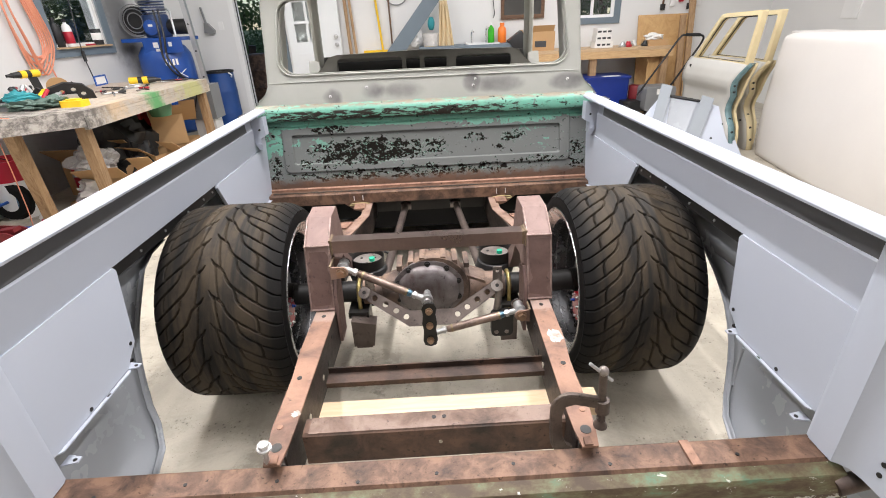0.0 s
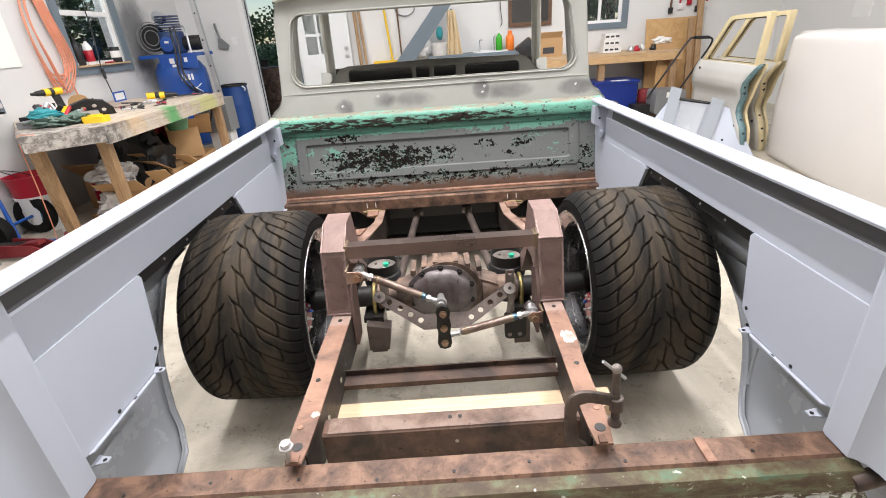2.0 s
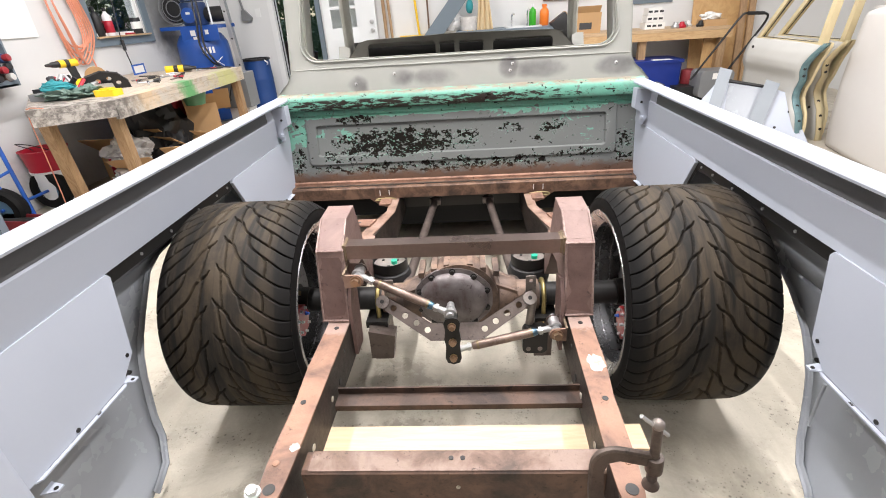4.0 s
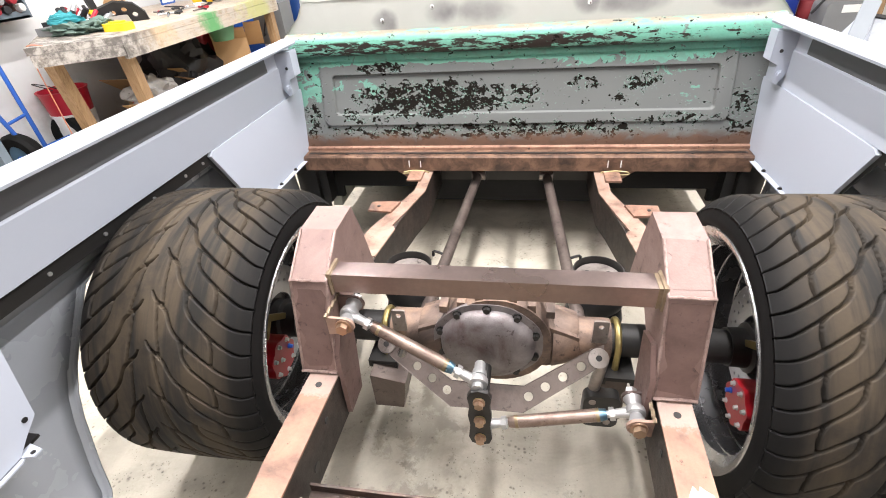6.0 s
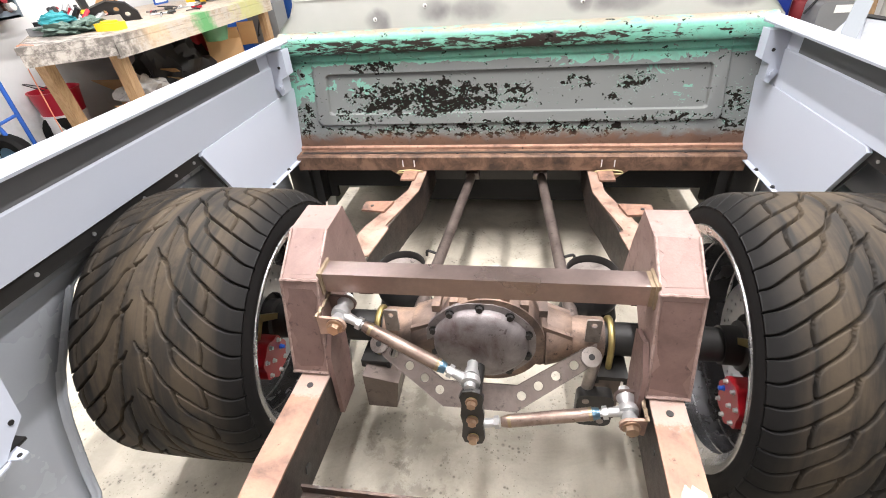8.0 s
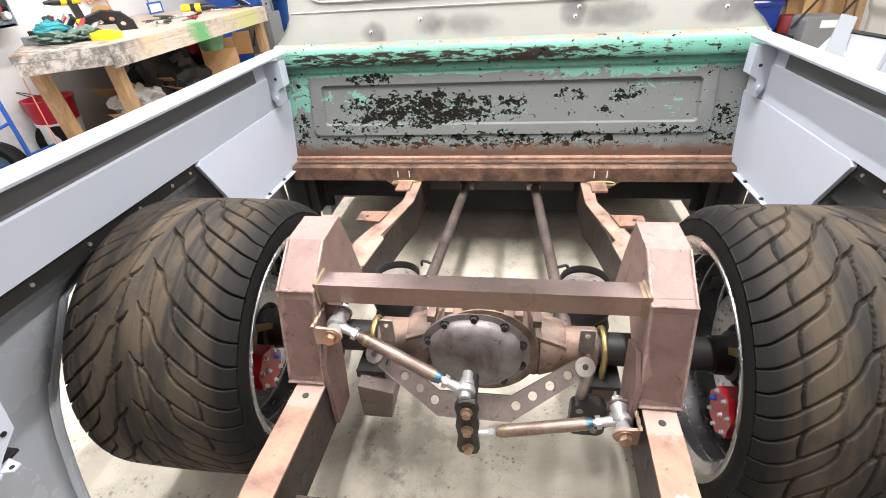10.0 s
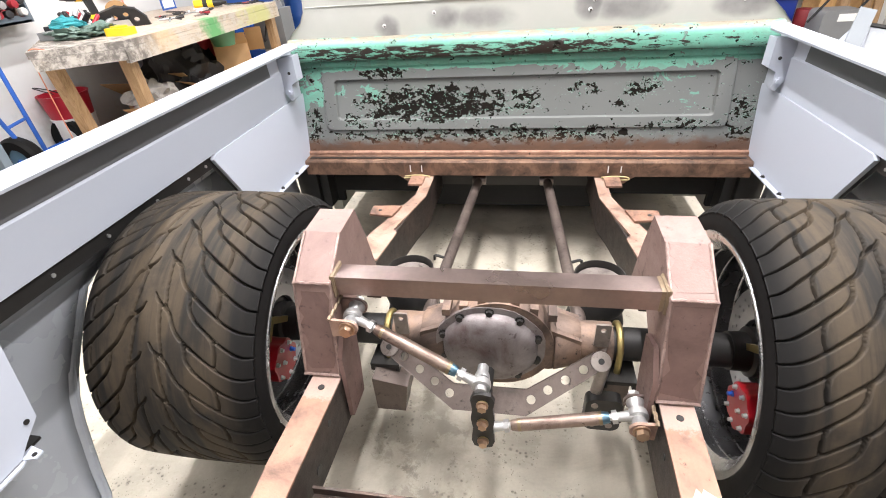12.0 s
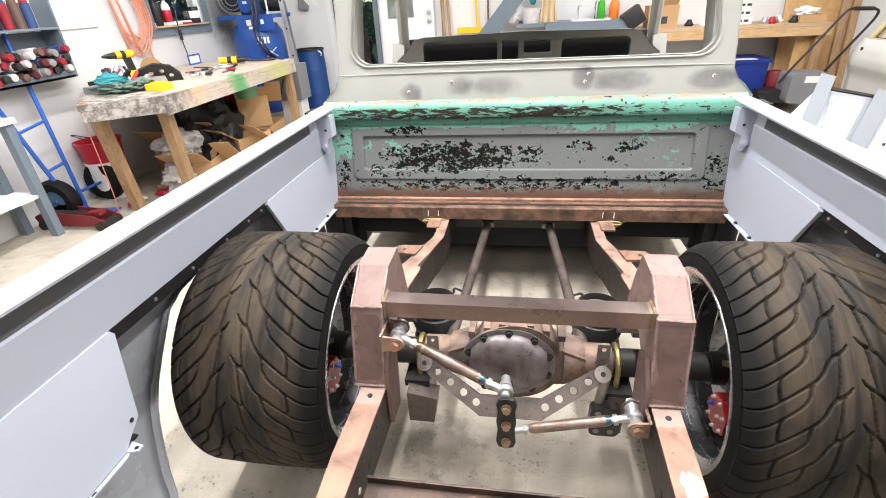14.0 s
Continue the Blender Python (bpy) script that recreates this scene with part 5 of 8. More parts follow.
for k in range(10):
    a = 2 * math.pi * (k + 0.5) / 10
    part("cover_bolt", hexbolt((CX - 0.021 + 0.124 * math.cos(a), 1.559, 0.411 + 0.114 * math.sin(a)), (0, -1, 0), 0.0085, 0.012), BLACKSTEEL, axle)
part("breather", pipe(curve_through([(CX - 0.01, 1.64, 0.545), (CX - 0.005, 1.64, 0.575), (CX + 0.02, 1.65, 0.582), (CX + 0.028, 1.66, 0.565)], 4), 0.005, 8), ZINC, axle)


# drilled cradle plate below the cover
def cradle():
    centre = [(-0.262, 1.505, 0.452), (-0.235, 1.495, 0.440), (-0.085, 1.425, 0.372), (0.085, 1.425, 0.372), (0.235, 1.495, 0.440), (0.262, 1.505, 0.452)]
    n = Vector((0, -0.70, 0.714))
    wd = Vector((0, 0.714, 0.70))
    w = [0.020, 0.026, 0.030, 0.030, 0.026, 0.020]
    run = [(x + CX - 0.012, (y - 1.425) * wd.y + (z - 0.372) * wd.z) for x, y, z in centre]
    outline = [(x, u - k) for (x, u), k in zip(run, w)] + [(x, u + k) for (x, u), k in reversed(list(zip(run, w)))]
    holes = [ring(CX - 0.012 + s * (0.235 - 0.15 * k), 0.0977 * (1 - k), 0.0105, 16) for s in (-1, 1) for k in (0.15, 0.42, 0.68, 0.93)]
    lay = Matrix(((1, 0, 0, 0), (0, wd.y, n.y, 1.425), (0, wd.z, n.z, 0.372), (0, 0, 0, 1)))
    ob = part("cradle_plate", moved(slab(outline, "z", -0.004, 0.004, holes=holes), lay), CRADLE, axle, "drilled steel cradle plate", 0.0012, 1)
    for s in (-1, 1):
        p = Vector((CX - 0.012 + s * 0.25, 1.497, 0.447))
        part("tab_ear", rod(p + n * 0.004, p + n * 0.010, 0.023, 20), STEEL, ob, "round bare steel ear", 0.002)
        part("ear_hole", rod(p + n * 0.0118, p + n * 0.0132, 0.007, 12), BLACKSTEEL, ob)


cradle()

# centre rocker and two rods with ball ends
rock = [(x, z - 0.028) for x, z in [(-0.026, 0.355), (-0.020, 0.335), (0.0, 0.328), (0.020, 0.335), (0.026, 0.355), (0.022, 0.40), (0.026, 0.43), (0.022, 0.465), (0.026, 0.49), (0.018, 0.507), (0.0, 0.512), (-0.018, 0.507), (-0.026, 0.49), (-0.022, 0.465), (-0.026, 0.43), (-0.022, 0.40)]]
RX = CX - 0.021
rocker = part("rocker_plate", slab([(x + RX, z) for x, z in rock], "y", 1.345, 1.356), BLACKSTEEL, axle, "black three-bolt rocker plate", 0.002)
part("pivot", rod((RX, 1.357, 0.392), (RX, 1.50, 0.385), 0.015, 16), BLACKSTEEL, axle, "dark pivot pin")
for z in (0.453, 0.393, 0.330):
    part("rocker_bolt", hexbolt((RX, 1.342, z), (0, -1, 0), 0.0098, 0.013), BOLTCOPPER, rocker, "copper-tinted bolt head")
    part("washer", rod((RX, 1.3448, z), (RX, 1.3418, z), 0.0125, 18), BRASS, rocker, "yellow plated washer")


def watt_rod(p, q, name):
    """A link rod with threaded ends and rod ends that turn on bolts along the truck."""
    p, q = Vector(p), Vector(q)
    d = (q - p).normalized()
    ob = part(name, rod(p + d * 0.072, q - d * 0.072, 0.0145, 18), COPPER, axle, "heat-tinted steel link rod", 0.003)
    for e, w in ((p, d), (q, -d)):
        part("threaded_end", rod(e + w * 0.012, e + w * 0.080, 0.0078, 12), ZINC, ob)
        part("jam_nut", rod(e + w * 0.042, e + w * 0.053, 0.0145, 6), ZINC, ob, "bright jam nut")
        part("taper", rod(e + w * 0.058, e + w * 0.074, 0.0115, 18, r2=0.0146), COPPER if w is d else BLUETINT, ob, "tapered tube end", 0.001)
        part("heat_tint", rod(e + w * 0.0735, e + w * 0.081, 0.0149, 18), GOLDTINT, ob, "straw-coloured heat tint")
        neck = rod(e + w * 0.010, e + w * 0.042, 0.0125, 14, r2=0.0095)
        part("rod_end_neck", neck, ZINC, ob)
        eye = turned([(0.0125, -0.0085), (0.0205, -0.0075), (0.0215, 0.0), (0.0205, 0.0075), (0.0125, 0.0085)], e, "y", 24, closed=True)
        part("rod_end", eye, ZINC, ob, "bright rod end eye")
        ball = bmesh.new()
        bmesh.ops.create_uvsphere(ball, u_segments=18, v_segments=10, radius=0.0135, matrix=Matrix.Translation(e))
        part("ball", ball, CHROME, ob, "polished ball")


UP, LOW = Vector((-0.305, 1.445, 0.589)), Vector((0.318, 1.387, 0.409))
watt_rod(UP, (-0.013, 1.372, 0.482), "upper_link")
watt_rod((-0.004, 1.374, 0.336), LOW, "lower_link")
part("pivot_stud", rod((-0.013, 1.352, 0.482), (-0.013, 1.425, 0.480), 0.0125, 14), ZINC, axle, "bright pivot stud", 0.001)
part("stud_collar", rod((-0.013, 1.385, 0.481), (-0.013, 1.404, 0.480), 0.0185, 18, r2=0.015), ZINC, axle, "bright cone spacer", 0.001)
# frame brackets of the rods: two rounded ears each, a through bolt and cone washers
for s, e in ((-1, UP), (1, LOW)):
    x0, z0 = e.x, e.z
    ear = [(x0 - s * 0.004 + 0.020 * math.cos(a), z0 + 0.020 * math.sin(a)) for a in [math.pi / 2 + s * math.pi * k / 10 for k in range(11)]]
    ear = [(TX + s * 0.3445, z0 + 0.022)] + ear + [(TX + s * 0.3445, z0 - 0.026)]
    for name, y0, y1 in (("ear_front", e.y - 0.040, e.y - 0.033), ("ear_back", e.y + 0.033, e.y + 0.040)):
        b = part("link_bracket", slab(ear, "y", y0, y1), PALERUST if y0 < e.y else BARSTEEL, axle, "welded bracket ear", 0.002)
    for sg in (-1, 1):
        part("cone_washer", rod(e + Vector((0, sg * 0.033, 0)), e + Vector((0, sg * 0.009, 0)), 0.020, 18, r2=0.0125), ZINC, b, "cone-shaped spacer")
    part("bracket_bolt", hexbolt(e + Vector((0, -0.040, 0)), (0, -1, 0), 0.0135, 0.015), BOLTCOPPER, b, "copper-coloured bolt head")
    part("nut", hexbolt(e + Vector((0, 0.040, 0)), (0, 1, 0), 0.0125, 0.018), ZINC, b)
    # scorched weld where the bracket meets the tower
    pts = [(TX + s * 0.3435, e.y - 0.042 + 0.084 * k / 12, z0 + 0.024 + 0.003 * math.sin(k * 2.1)) for k in range(13)]
    part("weld", pipe(pts, 0.0045, 6), WELDBURN, b, "yellowed weld bead")

# lower shock brackets
sb = part("shock_bracket", slab(rounded(CX + 0.215, 0.235, CX + 0.30, 0.345, 0.02, 4), "y", 1.47, 1.50), BLACKSTEEL, axle, "black two-hole bracket", 0.004)
for x, z in ((0.235, 0.325), (0.235, 0.255), (0.275, 0.255)):
    part("hole", slab(ring(CX + x, z, 0.0085, 12), "y", 1.4698, 1.468), STEEL, sb)
part("strut", rod((CX + 0.25, 1.50, 0.44), (CX + 0.235, 1.50, 0.30), 0.014, 12), STEEL, axle)
part("plate_foot", slab([(CX - 0.33, 0.20), (CX - 0.25, 0.20), (CX - 0.235, 0.30), (CX - 0.33, 0.32)], "y", 1.50, 1.56), CRADLE, axle, bevel=0.004)

# air springs
for s in (-1, 1):
    bx, by = (-0.280, 1.855) if s < 0 else (0.293, 1.862)
    bag = part("air_spring", turned([(0.062, 0.20), (0.080, 0.22), (0.088, 0.26), (0.080, 0.295), (0.072, 0.305), (0.082, 0.318), (0.088, 0.345), (0.078, 0.375), (0.060, 0.385)], (bx, by, 0), "z", 32), BAGRUBBER, truck, "black rubber air spring")
    part("cup", turned([(0.060, 0.384), (0.073, 0.384), (0.0735, 0.428), (0.0715, 0.428), (0.0708, 0.400), (0.055, 0.399)], (bx, by, 0), "z", 32), BLACKSTEEL, bag, "open black steel cup")
    part("top_plate", turned([(0.0695, 0.398), (0.066, 0.406), (0.01, 0.408)], (bx, by, 0), "z", 24), STEEL, bag)
    part("plug", rod((bx + 0.02, by - 0.01, 0.406), (bx + 0.02, by - 0.01, 0.422), 0.013, 12), GREENPLUG, bag, "green air plug")
    for k in range(3):
        a = 2.1 * k + 0.5
        part("stud", rod((bx + 0.035 * math.cos(a), by + 0.035 * math.sin(a), 0.394), (bx + 0.035 * math.cos(a), by + 0.035 * math.sin(a), 0.41), 0.006, 8), BLACKSTEEL, bag)
    # long trailing bars
    bar = part("trailing_bar", rod((CX + s * 0.150, 2.70, 0.35), (CX + s * 0.225, 1.72, 0.335), 0.0195, 20), CRADLE, truck, "brown steel trailing bar")
    part("clevis", rod((CX + s * 0.150 - 0.03, 2.66, 0.352), (CX + s * 0.150 + 0.03, 2.66, 0.352), 0.022, 12), STEEL, bar)
    part("clip", pipe(curve_through([(CX + s * 0.205, 2.03, 0.345), (CX + s * 0.245, 2.03, 0.36), (CX + s * 0.25, 2.03, 0.34)], 4), 0.005, 6), BLACKSTEEL, bar)
part("gearbox_cross_member", box(CX - 0.36, 2.72, 0.30, CX + 0.36, 2.82, 0.40), BLACKSTEEL, truck, "dark cross member under the cab", 0.01)

# ---------------- shop materials ----------------
BLUE = plain("blue machine paint", (0.012, 0.075, 0.34), 0.35, 0.0, 0.15, 6, 120, 0.05, 0.3)
BLUEDARK = plain("dark blue paint", (0.02, 0.045, 0.13), 0.4, 0.1, 0.2, 8)
DRUMBLUE = plain("blue plastic drum", (0.015, 0.06, 0.22), 0.4, 0.0, 0.15, 5)
BINBLUE = plain("blue plastic bin", (0.01, 0.03, 0.22), 0.4)
PALEBLUE = plain("dusty blue paint", (0.10, 0.20, 0.30), 0.5, 0.0, 0.2, 14)
REDDARK = plain("worn dark red paint", (0.20, 0.02, 0.025), 0.5, 0.1, 0.4, 18, 120, 0.2)
TRUCKBLUE = plain("blue tube paint", (0.02, 0.10, 0.42), 0.4, 0.0, 0.2, 14)
ALU = plain("aluminium", (0.55, 0.56, 0.57), 0.38, 0.8, 0.1, 12)
GREYPL = plain("grey plastic", (0.20, 0.205, 0.21), 0.5)
BLACKPL = plain("black plastic", (0.015, 0.015, 0.016), 0.45, 0.0, 0.2, 20)
YELLOW = plain("yellow tool plastic", (0.85, 0.55, 0.02), 0.4, 0.0, 0.1, 15)
TEAL = plain("teal cloth", (0.03, 0.26, 0.29), 0.75, 0.0, 0.25, 30, 260, 0.4)
OLIVE = plain("grey-green cloth", (0.12, 0.18, 0.15), 0.8, 0.0, 0.3, 25, 260, 0.4)
ORANGE = plain("orange hose rubber", (0.68, 0.27, 0.17), 0.45, 0.0, 0.12, 10)
ORANGEB = plain("orange bottle", (0.9, 0.22, 0.03), 0.35)
GREENB = plain("green soap bottle", (0.05, 0.42, 0.03), 0.2)
GREENTUB = plain("murky green plastic", (0.09, 0.24, 0.12), 0.3)
REDPL = plain("red plastic", (0.42, 0.012, 0.03), 0.4, 0.0, 0.15, 8)
WHITEPL = plain("white plastic", (0.78, 0.78, 0.77), 0.45, 0.0, 0.05, 6)
CARD = plain("cardboard", (0.50, 0.31, 0.15), 0.8, 0.0, 0.12, 7, 140, 0.15)
DOORWHITE = plain("white door paint", (0.78, 0.80, 0.80), 0.4, 0.0, 0.04, 3)
SKINPRIME = plain("door skin primer", (0.475, 0.465, 0.435), 0.5, 0.0, 0.12, 3)
CREAM = plain("cream paint", (0.62, 0.52, 0.31), 0.45, 0.0, 0.12, 8)
TEALPAINT = plain("old teal paint", (0.13, 0.225, 0.24), 0.5, 0.0, 0.65, 16)
PRIMEWHITE = plain("white body primer", (0.60, 0.575, 0.55), 0.5, 0.0, 0.06, 2.2, 90, 0.05)
PLY = wooden("plywood", (0.60, 0.38, 0.17), (0.48, 0.28, 0.11), (2, 5, 1.2))
SHELFWOOD = wooden("pale shelf wood", (0.58, 0.42, 0.26), (0.44, 0.30, 0.17))
TOWEL = plain("beige towel", (0.66, 0.52, 0.32), 0.9, 0.0, 0.15, 10, 300, 0.5)
CLEARBAG = plain("clear plastic bag", (0.62, 0.60, 0.58), 0.25, 0.0, 0.3, 20, 60, 0.6)
PAPER = plain("paper", (0.80, 0.79, 0.76), 0.6, 0.0, 0.04)
INK = plain("dark print", (0.05, 0.05, 0.055), 0.6)
MIRROR, _t, _p = nodes_of("mirror silver")
_p.inputs["Base Color"].default_value, _p.inputs["Metallic"].default_value, _p.inputs["Roughness"].default_value = (0.85, 0.86, 0.86, 1), 1.0, 0.03
BROWNFRAME = wooden("brown frame wood", (0.16, 0.085, 0.045), (0.09, 0.045, 0.022))
GLASS = glassy("window glass")
FOLIAGE = plain("tree leaves", (0.085, 0.135, 0.045), 0.6, 0.0, 0.5, 1.5)
GRASS = plain("grass ground", (0.20, 0.25, 0.09), 0.9, 0.0, 0.35, 0.8)
BARK = plain("bark", (0.07, 0.05, 0.035), 0.9, 0.0, 0.3, 12)


def bench_top_paint():
    """Bare bench boards with sprayed green and yellow overspray on the front."""
    m, t, p = nodes_of("bench wood")
    v = coords(t)
    sep = t.nodes.new("ShaderNodeSeparateXYZ")
    t.links.new(v, sep.inputs[0])
    g = noise_tex(t, coords(t, scale=(9, 1, 9)), 5, 8, 0.65, 1.0)
    n = noise_tex(t, v, 6, 5)
    c = ramp(t, g, [(0.35, (0.34, 0.27, 0.20)), (0.6, (0.56, 0.47, 0.37))])
    c = mix(t, smooth(t, calc(t, "SUBTRACT", n, calc(t, "MULTIPLY", calc(t, "ABSOLUTE", calc(t, "SUBTRACT", sep.outputs[1], 3.3)), 0.75)), 0.0, 0.35), c, (0.125, 0.112, 0.10))
    gr = smooth(t, calc(t, "SUBTRACT", n, calc(t, "MULTIPLY", calc(t, "ABSOLUTE", calc(t, "SUBTRACT", sep.outputs[1], 4.45)), 1.6)), 0.22, 0.45)
    ye = smooth(t, calc(t, "SUBTRACT", n, calc(t, "MULTIPLY", calc(t, "ABSOLUTE", calc(t, "SUBTRACT", sep.outputs[1], 5.2)), 1.0)), 0.1, 0.4)
    pe = smooth(t, calc(t, "SUBTRACT", n, calc(t, "MULTIPLY", calc(t, "ABSOLUTE", calc(t, "SUBTRACT", sep.outputs[1], 3.9)), 1.5)), 0.2, 0.5)
    front = smooth(t, sep.outputs[0], -2.56, -2.46)
    dust = noise_tex(t, v, 14, 7, 0.7)
    c = mix(t, calc(t, "MULTIPLY", smooth(t, dust, 0.42, 0.62), 0.75), c, (0.52, 0.48, 0.43))
    c = mix(t, calc(t, "MULTIPLY", calc(t, "MULTIPLY", pe, 0.6), front), c, (0.66, 0.46, 0.26))
    c = mix(t, calc(t, "MULTIPLY", ye, calc(t, "MULTIPLY", front, 0.85)), c, (0.50, 0.50, 0.20))
    c = mix(t, calc(t, "MULTIPLY", gr, front), c, (0.12, 0.34, 0.13))
    t.links.new(c, p.inputs["Base Color"])
    p.inputs["Roughness"].default_value = 0.65
    bump(t, p, g, 0.2, 0.002)
    return m


BENCHWOOD = bench_top_paint()


def blob(at, size, seed, bm=None, n=2, rough=0.25):
    """A crumpled soft lump."""
    bm = bm or bmesh.new()
    made = bmesh.ops.create_icosphere(bm, subdivisions=n, radius=1.0)["verts"]
    for v in made:
        d = v.co.normalized()
        k = 1 + rough * noise.noise(d * 2.3 + Vector((seed * 3.1, seed, 0))) + rough * 0.5 * noise.noise(d * 6 + Vector((seed, 0, 5)))
        v.co = Vector(at) + Vector((d.x * size[0] * k, d.y * size[1] * k, d.z * size[2] * k))
    return bm


# ---------------- small things on the frame ----------------
board = tagged(part("pine_board", box(-0.40, 1.014, 0.262, 0.50, 1.094, 0.2995), PALEPINE, bevel=0.003), "pale pine board held across under the frame rails", "board")


def c_clamp():
    ob = thing("c_clamp", "dark rusty C-clamp screwed onto the frame rail", "clamp", at=(0.40, 0.83, 0.446))
    body = [(0.420, 0.528), (0.335, 0.550), (0.306, 0.546), (0.290, 0.527), (0.286, 0.495), (0.291, 0.408), (0.308, 0.368), (0.345, 0.350), (0.395, 0.352), (0.404, 0.368), (0.402, 0.386), (0.385, 0.376), (0.350, 0.376), (0.326, 0.392), (0.315, 0.420), (0.309, 0.492), (0.316, 0.518), (0.338, 0.524), (0.414, 0.502)]
    part("frame", slab(body, "y", 0.800, 0.812), CLAMPCAST, ob, "brown cast clamp frame", 0.004, 3)
    edge = [(0.412, 0.802, 0.529), (0.335, 0.802, 0.549), (0.306, 0.802, 0.545), (0.290, 0.802, 0.526), (0.287, 0.802, 0.495), (0.292, 0.802, 0.408), (0.309, 0.802, 0.369), (0.345, 0.802, 0.352), (0.393, 0.802, 0.354)]
    part("rib", pipe(curve_through([(x, 0.806, z) for x, y, z in edge], 4), 0.0068, 8), CLAMPCAST, ob)
    part("screw", rod((0.409, 0.806, 0.448), (0.399, 0.806, 0.615), 0.0095, 14), CLAMPCAST, ob)
    for k in range(14):
        z = 0.465 + 0.0035 * k
        part("thread", turned([(0.0094, 0), (0.0106, 0.0009), (0.0094, 0.0018)], (0.4088 - 0.06 * (z - 0.448), 0.806, z), "z", 14), RUSTDARK, ob)
    part("boss", rod((0.408, 0.806, 0.490), (0.4055, 0.806, 0.530), 0.017, 16), CLAMPCAST, ob, bevel=0.003)
    part("swivel_pad", turned([(0.017, 0.4445), (0.017, 0.449), (0.011, 0.458), (0.009, 0.462)], (0.408, 0.806, 0), "z", 18), CLAMPCAST, ob)
    part("handle", rod((0.362, 0.800, 0.646), (0.424, 0.812, 0.582), 0.0042, 10), ZINC, ob, "sliding T-bar handle")
    bm = bmesh.new()
    bmesh.ops.create_uvsphere(bm, u_segments=12, v_segments=8, radius=0.0125, matrix=Matrix.Translation((0.3985, 0.806, 0.617)))
    part("head", bm, STEEL, ob)


c_clamp()
loose = thing("flange_bolt", "bright zinc flange bolt standing in a rail hole", "bolt", at=(-0.3965, 0.757, 0.444))
part("washer", rod((-0.3945, 0.757, 0.487), (-0.3945, 0.757, 0.492), 0.0165, 20), ZINC, loose)
part("head", rod((-0.3945, 0.757, 0.492), (-0.3945, 0.757, 0.504), 0.012, 6), ZINC, loose)
part("shank", rod((-0.3965, 0.757, 0.4442), (-0.3945, 0.757, 0.487), 0.0062, 12), ZINC, loose)
PALE = rusty("ground bright steel", (0.62, 0.60, 0.57), (0.50, 0.46, 0.42), (0.30, 0.21, 0.16), 0.4, 0.6, 30.0)
for x, y, rx, ry in ((0.376, 1.172, 0.028, 0.052), (-0.378, 0.905, 0.016, 0.014)):
    pts = [(x + CX + rx * math.cos(a) * (0.45 + 0.6 * random.random()), y + ry * math.sin(a) * (0.5 + 0.5 * random.random())) for a in [2 * math.pi * k / 18 for k in range(18)]]
    part("ground_patch", slab(pts, "z", 0.4442, 0.4452), PALE if y < 1.3 else PINK, truck, "bright ground weld patch")

# ---------------- side wall: window, hose, board ----------------
win = tagged(part("window_1", slab([(5.06, 1.175), (6.10, 1.175), (6.10, 2.36), (5.06, 2.36)], "x", WL, WL + 0.022, holes=[WIN1]), TRIMBLUE, bevel=0.003), "grey-blue framed window with white sashes", "window", kind="structure")
part("sash", slab([(5.16, 1.26), (6.0, 1.26), (6.0, 2.25), (5.16, 2.25)], "x", WL - 0.05, WL - 0.02, holes=[rounded(5.20, 1.30, 5.955, 1.74, 0.004, 1), rounded(5.20, 1.79, 5.955, 2.21, 0.004, 1)]), WHITEPL, win, bevel=0.003)
pane = part("pane", box(WL - 0.038, 5.18, 1.28, WL - 0.034, 5.98, 2.23), GLASS, win)
pane.visible_shadow = False
part("sill", box(WL - 0.13, 5.14, 1.252, WL + 0.05, 6.02, 1.268), SHELFWOOD, win, "pale wooden sill board", 0.003)


def bottle(name, label, at, r, h, material, cap, capmat, neck=0.35):
    ob = thing(name, label, "bottle", at=at)
    x, y, z = at
    part("body", turned([(r * 0.9, 0), (r, 0.01), (r, h * 0.62), (r * 0.85, h * 0.74), (r * neck, h * 0.84), (r * neck, h * 0.9)], at, "z", 18), material, ob)
    part("cap", rod((x, y, z + h * 0.88), (x, y, z + h), r * neck * 1.2, 14), capmat, ob, cap)
    return ob


bottle("spray_bottle", "black bottle standing on the window sill", (WL - 0.02, 5.27, 1.268), 0.045, 0.27, BLACKPL, "", BLACKPL)
b = bottle("spray_bottle", "white bottle with red label on the sill", (WL + 0.005, 5.40, 1.268), 0.042, 0.26, WHITEPL, "black cap", BLACKPL)
part("label", turned([(0.0425, 0.03), (0.0432, 0.031), (0.0432, 0.14), (0.0425, 0.141)], (WL + 0.005, 5.40, 1.268), "z", 18, closed=True), REDPL, b)
b = thing("canister", "dark canister with a pale label on the sill", "can", at=(WL + 0.0, 5.86, 1.268))
part("body", rod((WL, 5.86, 1.268), (WL, 5.86, 1.43), 0.052, 20), BLACKPL, b, bevel=0.006)
part("label", turned([(0.0525, 0.05), (0.053, 0.051), (0.053, 0.12), (0.0525, 0.121)], (WL, 5.86, 1.268), "z", 20, closed=True), PAPER, b)
tagged(part("screwdriver", rod((WL + 0.02, 5.60, 1.276), (WL + 0.02, 5.76, 1.276), 0.008, 10), REDPL), "red-handled screwdriver lying on the sill", "tool")

